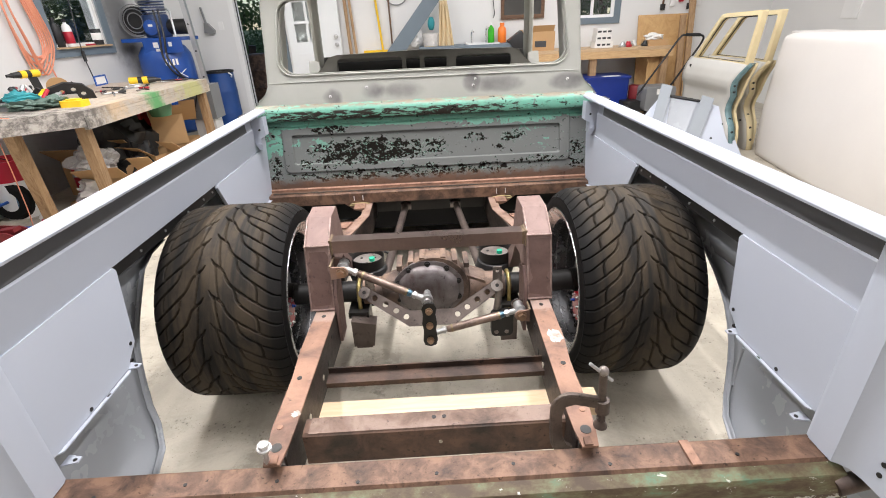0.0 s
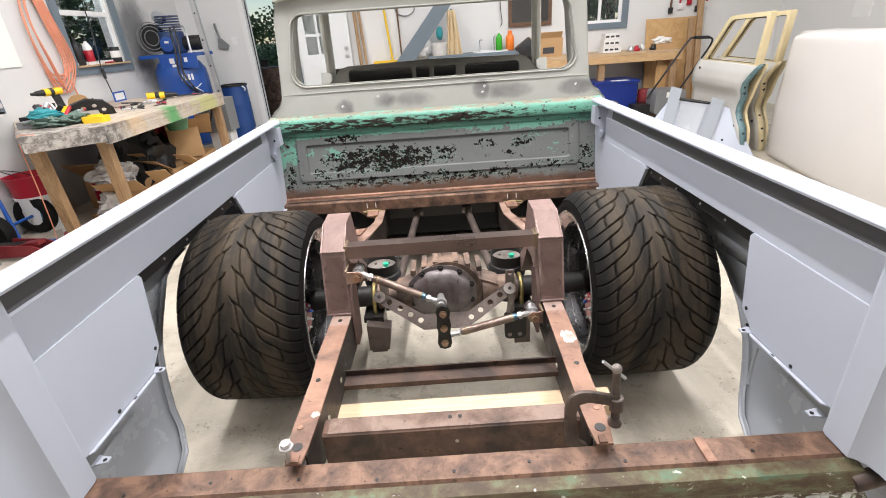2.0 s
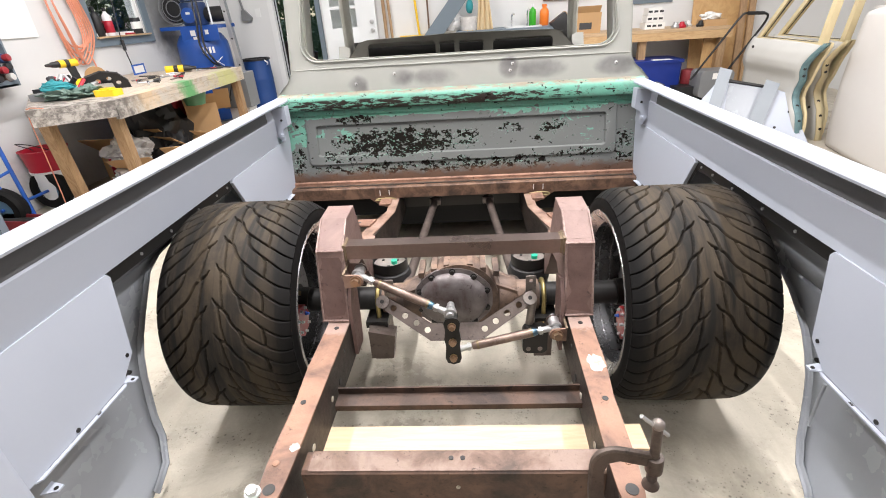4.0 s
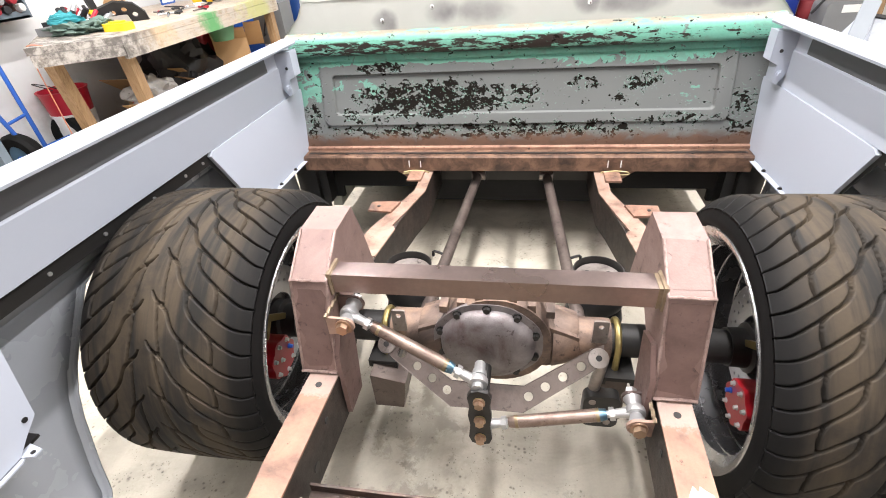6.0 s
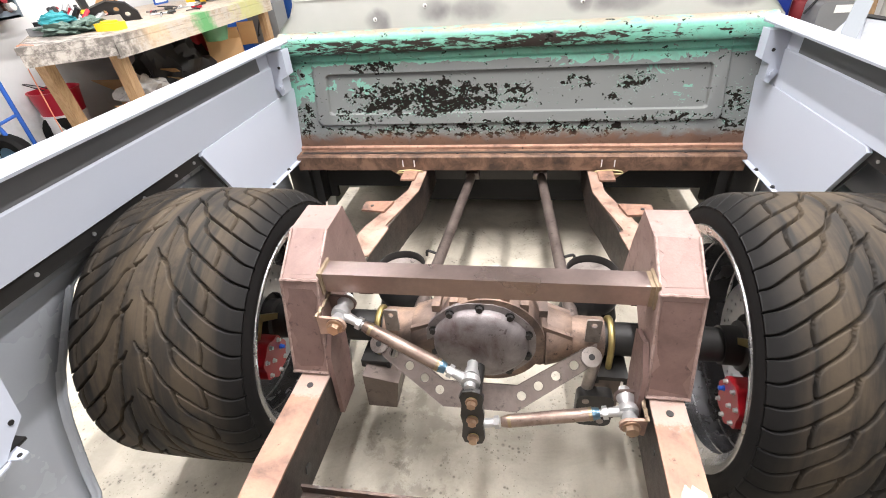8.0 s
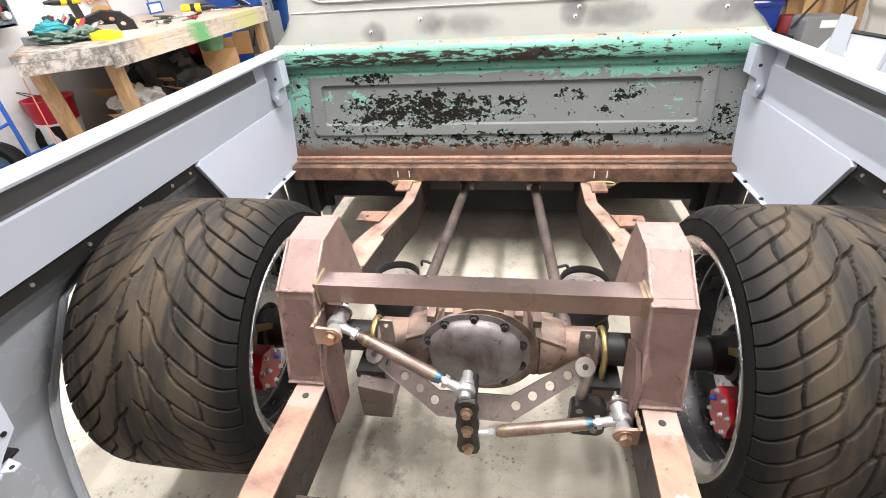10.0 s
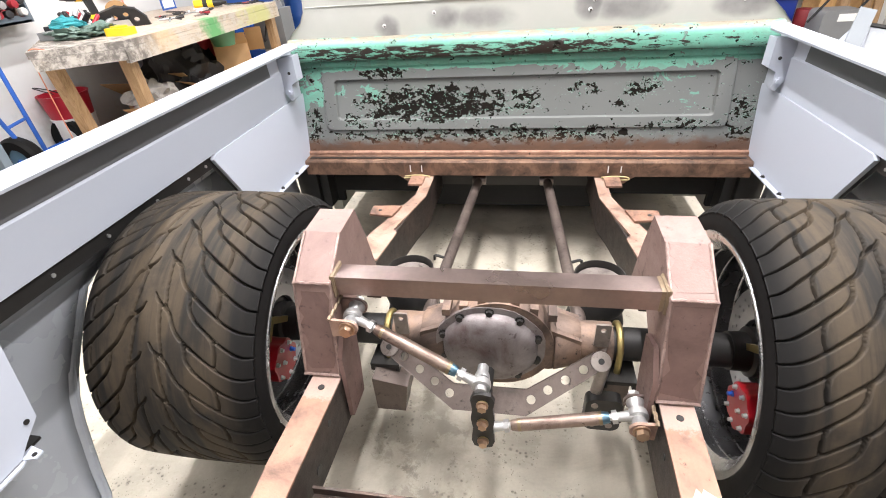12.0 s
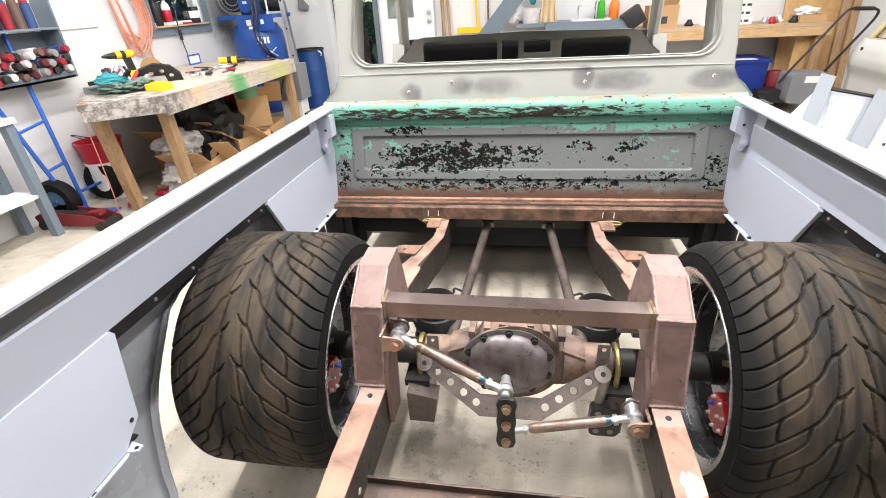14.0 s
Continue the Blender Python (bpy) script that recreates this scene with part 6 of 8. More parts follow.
hose = thing("air_hose", "coiled orange air hose hanging on the wall", "hose", at=(WL + 0.05, 4.8, 1.9))
for k in range(9):
    w, low = 0.15 + 0.018 * (k % 5), 1.04 + 0.05 * (k % 4) + 0.03 * random.random()
    y0 = 4.78 + 0.012 * k
    pts = [(WL + 0.03 + 0.008 * (k % 4), y0 - w * 0.35, 2.05), (WL + 0.04, y0 - w * 0.8, 1.7), (WL + 0.035 + 0.006 * k, y0 - w * 0.75, 1.35), (WL + 0.03 + 0.008 * (k % 3), y0 - 0.02, low), (WL + 0.045, y0 + w, 1.3), (WL + 0.05, y0 + w * 0.6, 1.68), (WL + 0.04, y0 + 0.02, 2.05)]
    part("loop", pipe(curve_through(pts, 8), 0.0075, 7), ORANGE, hose)
part("tail", pipe(curve_through([(WL + 0.03, 4.95, 1.15), (WL + 0.03, 4.98, 1.02), (WL + 0.03, 5.0, 0.9)], 6), 0.0075, 7), ORANGE, hose)
part("hook", pipe([(WL, 4.82, 2.06), (WL + 0.09, 4.82, 2.04), (WL + 0.10, 4.82, 2.08)], 0.008, 8), BLACKSTEEL, hose)
tagged(part("white_board", box(WL, 3.55, 1.31, WL + 0.014, 4.46, 2.2), PAPER, bevel=0.004), "blank white board on the side wall", "board")
cord = tagged(part("power_cord", pipe(curve_through([(WL + 0.03, 5.52, 2.3), (WL + 0.035, 5.53, 1.7), (WL + 0.05, 5.46, 1.3), (WL + 0.06, 5.44, 1.15), (WL + 0.10, 5.42, 0.93)], 8), 0.006, 6), BLACKPL), "black power cord hanging past the window", "cord")
part("plug", rod((WL + 0.053, 5.455, 1.22), (WL + 0.06, 5.445, 1.12), 0.017, 10), BLACKPL, cord)

# ---------------- rack of cans, stand, hand truck ----------------
rack = thing("can_rack", "blue-grey wall rack crowded with spray cans", "rack", at=(WL + 0.1, 3.6, 1.0))
part("back", box(WL, 3.20, 0.98, WL + 0.012, 3.90, 1.72), TRIMBLUE, rack)
for z in (0.98, 1.32):
    part("shelf", box(WL, 3.20, z, WL + 0.17, 3.90, z + 0.016), TRIMBLUE, rack, bevel=0.002)
part("side", box(WL, 3.90, 0.98, WL + 0.17, 3.916, 1.72), TRIMBLUE, rack)
part("front_lip", box(WL + 0.158, 3.20, 0.98, WL + 0.17, 3.90, 1.03), TRIMBLUE, rack)
CANS = [plain("can " + n, c, 0.35, 0.2) for n, c in (("red", (0.32, 0.03, 0.04)), ("grey", (0.30, 0.29, 0.29)), ("maroon", (0.10, 0.025, 0.03)), ("brown", (0.16, 0.10, 0.08)), ("white", (0.62, 0.60, 0.58)), ("black", (0.03, 0.028, 0.03)), ("blue", (0.05, 0.09, 0.22)), ("yellow", (0.75, 0.55, 0.06)))]
for r in range(3):
    for k in range(9):
        y, z = 3.235 + 0.075 * k + 0.012 * random.random() + 0.03 * (r % 2), 1.032 + 0.066 * r + 0.012 * random.random()
        can = thing("spray_can", "spray can lying in the wall rack", "can", "cans in the rack", at=(WL + 0.09, y, z))
        m1, m2 = CANS[(k * 3 + r * 5) % 7], CANS[(k * 5 + r) % 6]
        tip = Vector((1, random.uniform(-0.16, 0.16), random.uniform(-0.05, 0.12)))
        out = random.uniform(-0.015, 0.03)
        foot = Vector((WL + 0.035 + out, y, z))
        part("body", rod(foot, foot + tip * 0.125, 0.033, 14), m1, can, bevel=0.004)
        part("cap", rod(foot + tip * 0.125, foot + tip * 0.165, 0.026, 14), m2, can, bevel=0.004)
for k in range(7):
    y = 3.25 + 0.09 * k
    can = thing("spray_can", "spray can standing on the wall rack", "can", "cans in the rack", at=(WL + 0.08, y, 1.336))
    part("body", rod((WL + 0.08, y, 1.336), (WL + 0.08, y, 1.50), 0.033, 14), CANS[(k * 3 + 4) % 8], can)
    part("cap", rod((WL + 0.08, y, 1.50), (WL + 0.08, y, 1.55), 0.027, 14), CANS[(k * 5 + 2) % 8], can)

stand = thing("steel_stand", "blue-grey steel stand with a white top", "stand", at=(-3.4, 2.6, 0))
for x, y in ((-3.30, 3.08), (-3.56, 3.08), (-3.30, 1.9), (-3.56, 1.9)):
    part("leg", box(x - 0.028, y - 0.028, 0, x + 0.028, y + 0.028, 0.80), TRIMBLUE, stand, bevel=0.004)
part("top", box(-3.60, 1.86, 0.80, -3.262, 3.13, 0.835), WHITEPL, stand, bevel=0.005)
part("shelf", box(-3.59, 1.9, 0.30, -3.28, 3.10, 0.32), WHITEPL, stand, bevel=0.003)

ht = thing("hand_truck", "blue tubular hand truck leaning on the wall", "hand truck", at=(-3.4, 3.6, 0))
A0, A1, B0, B1 = Vector((-3.38, 3.37, 0.02)), Vector((-3.57, 3.17, 1.36)), Vector((-3.38, 3.45, 0.02)), Vector((-3.57, 3.57, 1.44))
for p, q in ((A0, A1), (B0, B1)):
    part("upright", rod(p, q, 0.015, 12), TRUCKBLUE, ht)
for k in (0.05, 0.28, 0.5, 0.75):
    part("cross_bar", rod(A0.lerp(A1, k), B0.lerp(B1, k), 0.011, 10), TRUCKBLUE, ht)
part("toe_plate", slab([(-3.39, 3.28), (-3.16, 3.30), (-3.16, 3.54), (-3.39, 3.52)], "z", 0.012, 0.02), TRUCKBLUE, ht)
part("wheel_axle", rod((-3.45, 3.28, 0.165), (-3.45, 3.80, 0.165), 0.012, 10), TRUCKBLUE, ht)
for y in (3.325, 3.766):
    wh = part("wheel", turned([(0.085, -0.04), (0.145, -0.048), (0.165, -0.022), (0.165, 0.022), (0.145, 0.048), (0.085, 0.04)], (-3.45, y, 0.165), "y", 28, closed=True), RUBBER, ht, "black pneumatic tyre")
    part("hub", turned([(0.086, -0.025), (0.086, 0.025), (0.05, 0.03), (0.02, 0.06)], (-3.45, y, 0.165), "y", 24), PALEBLUE, wh, "pale blue hub")

jack = thing("floor_jack", "worn dark red floor jack parked beside the stand", "jack", at=(-3.2, 3.2, 0))
for y in (3.16, 3.30):
    part("side_frame", slab([(-3.52, 0.03), (-3.0, 0.03), (-2.96, 0.07), (-3.05, 0.11), (-3.45, 0.14), (-3.54, 0.10)], "y", y, y + 0.012), REDDARK, jack, bevel=0.003)
part("ram", rod((-3.45, 3.236, 0.09), (-3.15, 3.236, 0.09), 0.035, 14), BLACKSTEEL, jack)
part("lift_arm", slab([(-3.25, 0.06), (-3.02, 0.10), (-3.02, 0.13), (-3.27, 0.10)], "y", 3.20, 3.27), REDDARK, jack)
for x in (-3.0, -3.48):
    part("roller", rod((x, 3.14, 0.035), (x, 3.33, 0.035), 0.034, 14), BLACKSTEEL, jack)

# ---------------- work bench ----------------
bench = thing("work_bench", "heavy wooden workbench with paint overspray on its edge", "workbench", at=(-3.0, 4.4, 0))
top = [(-2.42, 3.48), (-2.40, 5.56), (-3.60, 5.56), (-3.60, 4.12), (-2.84, 3.20)]
part("worktop", slab(top, "z", 0.845, 0.885), BENCHWOOD, bench, "scuffed bare wooden top", 0.004)
part("front_apron", slab([(-2.415, 3.475), (-2.395, 5.56), (-2.435, 5.56), (-2.455, 3.49)], "z", 0.755, 0.843), BENCHWOOD, bench, "front board with green and yellow overspray", 0.003)
part("end_apron", slab([(-2.42, 3.472), (-2.82, 3.195), (-2.84, 3.225), (-2.44, 3.505)], "z", 0.775, 0.843), BENCHWOOD, bench, bevel=0.003)
LEGS = (((-2.53, 3.58), (-2.60, 3.70)), ((-2.88, 3.36), (-3.0, 3.55)), ((-2.45, 5.45), (-2.46, 5.48)), ((-3.52, 5.45), (-3.52, 5.48)))
for (x0, y0), (x1, y1) in LEGS:
    bm = bmesh.new()
    v = [[bm.verts.new((x + a, y + b2, z)) for a, b2 in ((-0.037, -0.037), (0.037, -0.037), (0.037, 0.037), (-0.037, 0.037))] for x, y, z in ((x1, y1, 0), (x0, y0, 0.845))]
    for k in range(4):
        bm.faces.new((v[0][k], v[0][(k + 1) % 4], v[1][(k + 1) % 4], v[1][k]))
    bm.faces.new(v[0])
    bm.faces.new(v[1])
    part("leg", bm, PINEUP, bench, "pine post leg", 0.004)


def cordless(name, label, at, rz, tilt=90):
    """A yellow and black cordless tool lying on its side."""
    ob = thing(name, label, "power tool", at=at)
    ob.rotation_euler = (0, 0, radians(rz))
    def lay(bm):
        return moved(bm, pose(0, 0, 0.04, tilt, 0, 0))

    def p2(n, bm, m):
        o = part(n, bm, m)
        o.parent = ob
    p2("motor_housing", lay(rod((-0.11, 0, 0), (0.06, 0, 0), 0.036, 16)), YELLOW)
    p2("gear_case", lay(rod((0.06, 0, 0), (0.13, 0, 0), 0.031, 16, r2=0.024)), BLACKPL)
    p2("chuck", lay(rod((0.13, 0, 0), (0.18, 0, 0), 0.020, 14, r2=0.012)), BLACKSTEEL)
    p2("handle", lay(slab([(-0.075, -0.02), (-0.01, -0.02), (-0.035, -0.15), (-0.095, -0.15)], "y", -0.018, 0.018)), BLACKPL)
    p2("battery", lay(slab([(-0.12, -0.15), (0.0, -0.15), (0.0, -0.205), (-0.12, -0.205)], "y", -0.036, 0.036)), YELLOW)
    p2("stripe", lay(rod((-0.03, 0, 0), (0.01, 0, 0), 0.0375, 16)), BLACKPL)
    return ob


BT = 0.886
cordless("cordless_drill", "yellow and black cordless drill standing on a carton", (-3.26, 4.2, 1.066), 250, 0).scale = (0.84, 0.84, 0.84)
tagged(part("parts_carton", box(-3.40, 4.08, BT, -3.12, 4.34, 0.928), PAPER, bevel=0.004), "white carton under the cordless drill on the bench", "carton")
tagged(part("foam_block", box(-3.24, 3.76, BT, -3.10, 3.90, 0.955), BLACKPL, bevel=0.01), "black foam block at the bench end", "block")
tagged(part("parts_tray", box(-3.16, 3.62, BT, -2.90, 3.86, 0.935), GREYPL, bevel=0.006), "grey parts tray under gloves on the bench", "tray")
tagged(part("sanding_disc", moved(slab(ring(0, 0.085, 0.085, 28), "y", -0.006, 0.006), pose(-3.30, 4.55, BT, 22, 0, 40)), CARD, bevel=0.002), "brown backing disc leaning behind the tool guard", "disc")
cordless("impact_driver", "yellow and black cordless impact driver lying on the bench", (-2.92, 5.22, BT), 20, 80)
case = thing("yellow_case", "small bright yellow tool case on the bench", "case", at=(-2.62, 3.75, BT))
part("shell", slab(rounded(-2.72, 3.69, -2.55, 3.80, 0.02, 4), "z", BT, BT + 0.045), YELLOW, case, bevel=0.008)
part("grip", slab(rounded(-2.68, 3.71, -2.59, 3.78, 0.015, 3), "z", BT + 0.045, BT + 0.056), YELLOW, case, bevel=0.004)
tagged(part("glove", blob((-2.98, 3.70, 0.965), (0.12, 0.07, 0.04), 1, n=4, rough=0.4), TEAL), "teal work glove crumpled on the bench", "glove")
tagged(part("glove", blob((-3.07, 3.78, 0.965), (0.08, 0.07, 0.045), 2, n=4, rough=0.4), TEAL), "teal work glove bunched on the bench", "glove")
tagged(part("rag", blob((-2.92, 3.66, BT + 0.03), (0.15, 0.08, 0.04), 3, n=4, rough=0.7), OLIVE), "grey-green rag on the bench edge", "rag")
tagged(part("rag", blob((-2.82, 3.78, BT + 0.03), (0.11, 0.08, 0.045), 4, n=4, rough=0.7), OLIVE), "grey-green crumpled rag on the bench", "rag")
guard = thing("saw_guard", "black perforated tool guard propped on the bench", "guard", at=(-2.95, 4.15, BT))
gpts = [(-0.17, 0), (0.17, 0), (0.16, 0.06), (0.10, 0.13), (-0.02, 0.155), (-0.13, 0.12), (-0.18, 0.06)]
gm = pose(-2.93, 4.15, BT, 20, 0, 35)
part("plate", moved(slab(gpts, "y", -0.012, 0.012, holes=[ring(-0.05, 0.075, 0.02), ring(0.03, 0.09, 0.018), ring(0.09, 0.05, 0.018)]), gm), BLACKPL, guard, bevel=0.004)
part("base", moved(slab([(-0.11, -0.05), (0.07, -0.05), (0.04, 0.07), (-0.09, 0.07)], "y", -0.05, -0.035), gm), ALU, guard, "grey metal plate", 0.004)
vise = thing("tool_pile", "small pile of fittings and clamps on the bench", "tools", at=(-3.2, 4.0, BT))
for k in range(22):
    x, y = -3.30 + 0.32 * random.random(), 3.82 + 0.5 * random.random()
    a = random.random() * 3
    part("piece", rod((x, y, BT + 0.02), (x + 0.10 * math.cos(a), y + 0.10 * math.sin(a), BT + 0.04 + 0.10 * random.random()), 0.008 + 0.012 * random.random(), 10), [BLACKPL, REDPL, ALU, BLACKSTEEL][k % 4], vise)
for k in range(16):
    x, y, a = -2.60 - 0.5 * random.random(), 4.35 + 1.1 * random.random(), random.random() * 3.1
    tl = thing("hand_tool", "small steel hand tool lying on the bench", "tool", "tools on the bench", at=(x, y, BT))
    d = Vector((math.cos(a), math.sin(a), 0)) * (0.05 + 0.05 * random.random())
    part("shaft", rod(Vector((x, y, BT + 0.008)) - d, Vector((x, y, BT + 0.008)) + d, 0.006, 8), [ALU, BLACKSTEEL, STEEL][k % 3], tl)
    part("grip", rod(Vector((x, y, BT + 0.011)) + d, Vector((x, y, BT + 0.011)) + d * 1.9, 0.010, 8), [BLACKPL, REDPL, BLACKPL, WHITEPL][k % 4], tl)
lead = tagged(part("tool_lead", pipe(curve_through([(-3.2, 5.0, BT + 0.01), (-2.9, 4.85, BT + 0.012), (-2.75, 4.5, BT + 0.01), (-2.62, 4.38, BT + 0.01)], 8), 0.006, 6), BLACKPL), "black tool lead across the bench", "cord")
tagged(part("tool_lead", pipe(curve_through([(-2.55, 5.4, BT + 0.01), (-2.7, 5.3, BT + 0.02), (-2.85, 5.42, BT + 0.012), (-2.6, 5.5, BT + 0.01), (-2.45, 5.42, BT + 0.01)], 8), 0.006, 6), BLACKPL), "black looped lead on the bench", "cord")
tagged(part("extension_cord", pipe(curve_through([(-2.74, 3.24, BT + 0.006), (-2.86, 3.26, BT + 0.006), (-2.90, 3.275, 0.84), (-2.93, 3.30, 0.5), (-3.0, 3.36, 0.15), (-3.06, 3.38, 0.01), (-3.3, 3.5, 0.008)], 8), 0.0035, 6), ORANGE), "pink-orange cord hanging off the bench end", "cord")
fr = thing("picture_frame", "small blue-edged frame leaning at the back of the bench", "frame", at=(-3.4, 5.35, BT))
part("rim", slab([(5.25, BT), (5.45, BT), (5.45, BT + 0.10), (5.25, BT + 0.10)], "x", -3.42, -3.41, holes=[rounded(5.265, BT + 0.015, 5.435, BT + 0.085, 0.002, 1)]), TRUCKBLUE, fr)
part("card", box(-3.418, 5.265, BT + 0.015, -3.414, 5.435, BT + 0.085), PAPER, fr)


# ---------------- under the bench ----------------
def carton(at, size, rz, label, flaps=True):
    """An open cardboard box."""
    ob = thing("cardboard_box", label, "box", "boxes under the bench", at=at)
    ob.rotation_euler = (0, 0, radians(rz))
    sx, sy, sz = size
    t = 0.006
    for n, bm in (("wall", box(-sx, -sy, 0, sx, -sy + t, sz)), ("wall", box(-sx, sy - t, 0, sx, sy, sz)), ("wall", box(-sx, -sy + t, 0, -sx + t, sy - t, sz)), ("wall", box(sx - t, -sy + t, 0, sx, sy - t, sz)), ("bottom", box(-sx + t, -sy + t, 0, sx - t, sy - t, t))):
        o = part(n, bm, CARD)
        o.parent = ob
    if flaps:
        for m, w, l in ((pose(0, -sy, sz, -35, 0, 0), 2 * sx, sy), (pose(sx, 0, sz, 0, 40, 90), 2 * sy, sx), (pose(0, sy, sz, 50, 0, 180), 2 * sx, sy)):
            o = part("flap", moved(box(-w / 2, -l, 0, w / 2, 0, 0.005), m), CARD)
            o.parent = ob
    return ob


carton((-2.78, 4.15, 0), (0.17, 0.22, 0.26), 12, "open cardboard box on the floor under the bench")
carton((-2.72, 4.75, 0), (0.20, 0.2, 0.30), -20, "torn cardboard box with raised flaps under the bench")
carton((-2.75, 5.15, 0.30), (0.15, 0.18, 0.3), 30, "tall open cardboard box stacked under the bench")
carton((-2.78, 5.2, 0), (0.22, 0.24, 0.295), 8, "cardboard box under another box", False)
carton((-3.2, 4.6, 0), (0.2, 0.24, 0.33), 0, "cardboard box pushed back under the bench")
tagged(part("plastic_bag", blob((-2.95, 4.15, 0.36), (0.17, 0.17, 0.13), 7, n=4, rough=0.5), CLEARBAG), "crumpled clear plastic bag on a box", "bag")
tagged(part("plastic_bag", blob((-2.78, 5.12, 0.63), (0.11, 0.12, 0.10), 9, n=3, rough=0.5), CLEARBAG), "crumpled plastic bag in a box", "bag")
tagged(part("green_tub", turned([(0.09, 0.62), (0.12, 0.74), (0.115, 0.74), (0.085, 0.625)], (-2.62, 4.85, 0), "z", 20), GREENTUB), "green translucent tub under the bench", "tub")
bucket = thing("bucket", "white bucket with a red bucket nested on top", "bucket", at=(-3.46, 3.86, 0))
part("white_bucket", turned([(0.125, 0.0), (0.15, 0.30), (0.155, 0.32), (0.145, 0.32), (0.12, 0.01)], (-3.46, 3.86, 0), "z", 28), WHITEPL, bucket)
part("red_bucket", turned([(0.145, 0.30), (0.165, 0.47), (0.175, 0.49), (0.160, 0.49), (0.14, 0.31)], (-3.46, 3.86, 0), "z", 28), REDPL, bucket, "red upper bucket")
part("handle", pipe(curve_through([(-3.31, 3.80, 0.47), (-3.39, 3.70, 0.55), (-3.54, 3.72, 0.56), (-3.58, 3.89, 0.47)], 6), 0.004, 6), BLACKSTEEL, bucket)
can = thing("fuel_can", "red plastic fuel can under the bench", "fuel can", at=(-3.1, 4.3, 0))
part("body", slab(rounded(-3.25, 4.22, -2.98, 4.44, 0.04, 4), "z", 0, 0.28), REDPL, can, bevel=0.02, segments=3)
part("grip", pipe(curve_through([(-3.2, 4.33, 0.28), (-3.18, 4.33, 0.33), (-3.06, 4.33, 0.33), (-3.04, 4.33, 0.28)], 5), 0.014, 8), REDPL, can)
part("spout", rod((-3.02, 4.3, 0.27), (-2.98, 4.3, 0.34), 0.02, 10), BLACKPL, can)
pot = thing("red_crate", "red plastic crate under the bench", "crate", at=(-3.0, 5.3, 0))
part("shell", slab(rounded(-3.2, 4.95, -2.9, 5.5, 0.03, 3), "z", 0.40, 0.70), REDPL, pot, bevel=0.01)
part("foot", box(-3.18, 5.0, 0, -2.95, 5.45, 0.40), CARD, pot)
tb = thing("tool_case", "black tool case on the floor under the bench", "case", at=(-3.3, 4.5, 0))
part("shell", box(-3.5, 4.85, 0, -3.22, 5.4, 0.35), BLACKPL, tb, bevel=0.02)
part("handle", pipe(curve_through([(-3.22, 5.0, 0.30), (-3.18, 5.05, 0.30), (-3.18, 5.2, 0.30), (-3.22, 5.25, 0.30)], 4), 0.01, 8), BLACKPL, tb)
for k in range(26):
    x, y = -2.55 - 0.8 * random.random(), 3.6 + 1.9 * random.random()
    tagged(part("scrap", blob((x, y, 0.03), (0.05 + 0.05 * random.random(), 0.04 + 0.04 * random.random(), 0.03), 20 + k, n=2, rough=0.6), [CARD, PAPER, BLACKPL, CARD, REDPL][k % 5]), "scrap of packaging on the floor under the bench", "scrap", "scraps under the bench")
gen = thing("grey_machine", "grey boxed machine standing behind the bench", "machine", at=(-2.6, 6.0, 0))
part("case", box(-2.78, 5.72, 0.42, -2.46, 5.98, 0.80), GREYPL, gen, bevel=0.015)
part("leg_frame", box(-2.74, 5.75, 0, -2.5, 5.95, 0.42), WHITEPL, gen, bevel=0.01)
part("grip", pipe(curve_through([(-2.68, 5.71, 0.52), (-2.68, 5.68, 0.52), (-2.60, 5.68, 0.72), (-2.60, 5.71, 0.72)], 4), 0.008, 8), BLACKPL, gen)

tagged(part("black_bag", blob((-3.02, 4.72, 0.36), (0.26, 0.36, 0.36), 41, n=4, rough=0.35), BLACKPL), "full black refuse bag under the bench", "bag")
tagged(part("black_bag", blob((-2.80, 4.52, 0.22), (0.16, 0.18, 0.22), 43, n=4, rough=0.4), BLACKPL), "slumped black refuse bag under the bench", "bag")
tagged(part("plastic_bag", blob((-2.86, 3.98, 0.14), (0.15, 0.17, 0.14), 44, n=4, rough=0.55), CLEARBAG), "crumpled clear plastic bag on the floor", "bag")
# ---------------- air compressor ----------------
comp = thing("air_compressor", "tall blue two-stage shop air compressor", "air compressor", at=(-3.25, 6.45, 0))
TX, TY = -3.22, 6.45
part("tank", turned([(0.14, 0.16), (0.24, 0.20), (0.295, 0.30), (0.305, 0.42), (0.305, 1.02), (0.295, 1.12), (0.24, 1.21), (0.12, 1.25)], (TX, TY, 0), "z", 40), BLUE, comp, "glossy blue steel tank")
for k in range(3):
    a = 0.6 + 2.1 * k
    part("foot", slab([(TX + 0.20 * math.cos(a), TY + 0.20 * math.sin(a)), (TX + 0.30 * math.cos(a + 0.2), TY + 0.30 * math.sin(a + 0.2)), (TX + 0.30 * math.cos(a - 0.2), TY + 0.30 * math.sin(a - 0.2))], "z", 0, 0.3), BLUE, comp)
part("platform", box(TX - 0.34, TY - 0.26, 1.27, TX + 0.36, TY + 0.22, 1.31), BLUE, comp, "blue steel platform", 0.006)
part("platform_skirt", box(TX - 0.10, TY - 0.265, 1.14, TX + 0.36, TY - 0.255, 1.31), BLUE, comp)
pump = part("pump", rod((TX + 0.02, TY - 0.05, 1.31), (TX + 0.02, TY - 0.05, 1.56), 0.145, 24), BLUEDARK, comp, "dark blue pump block", 0.02)
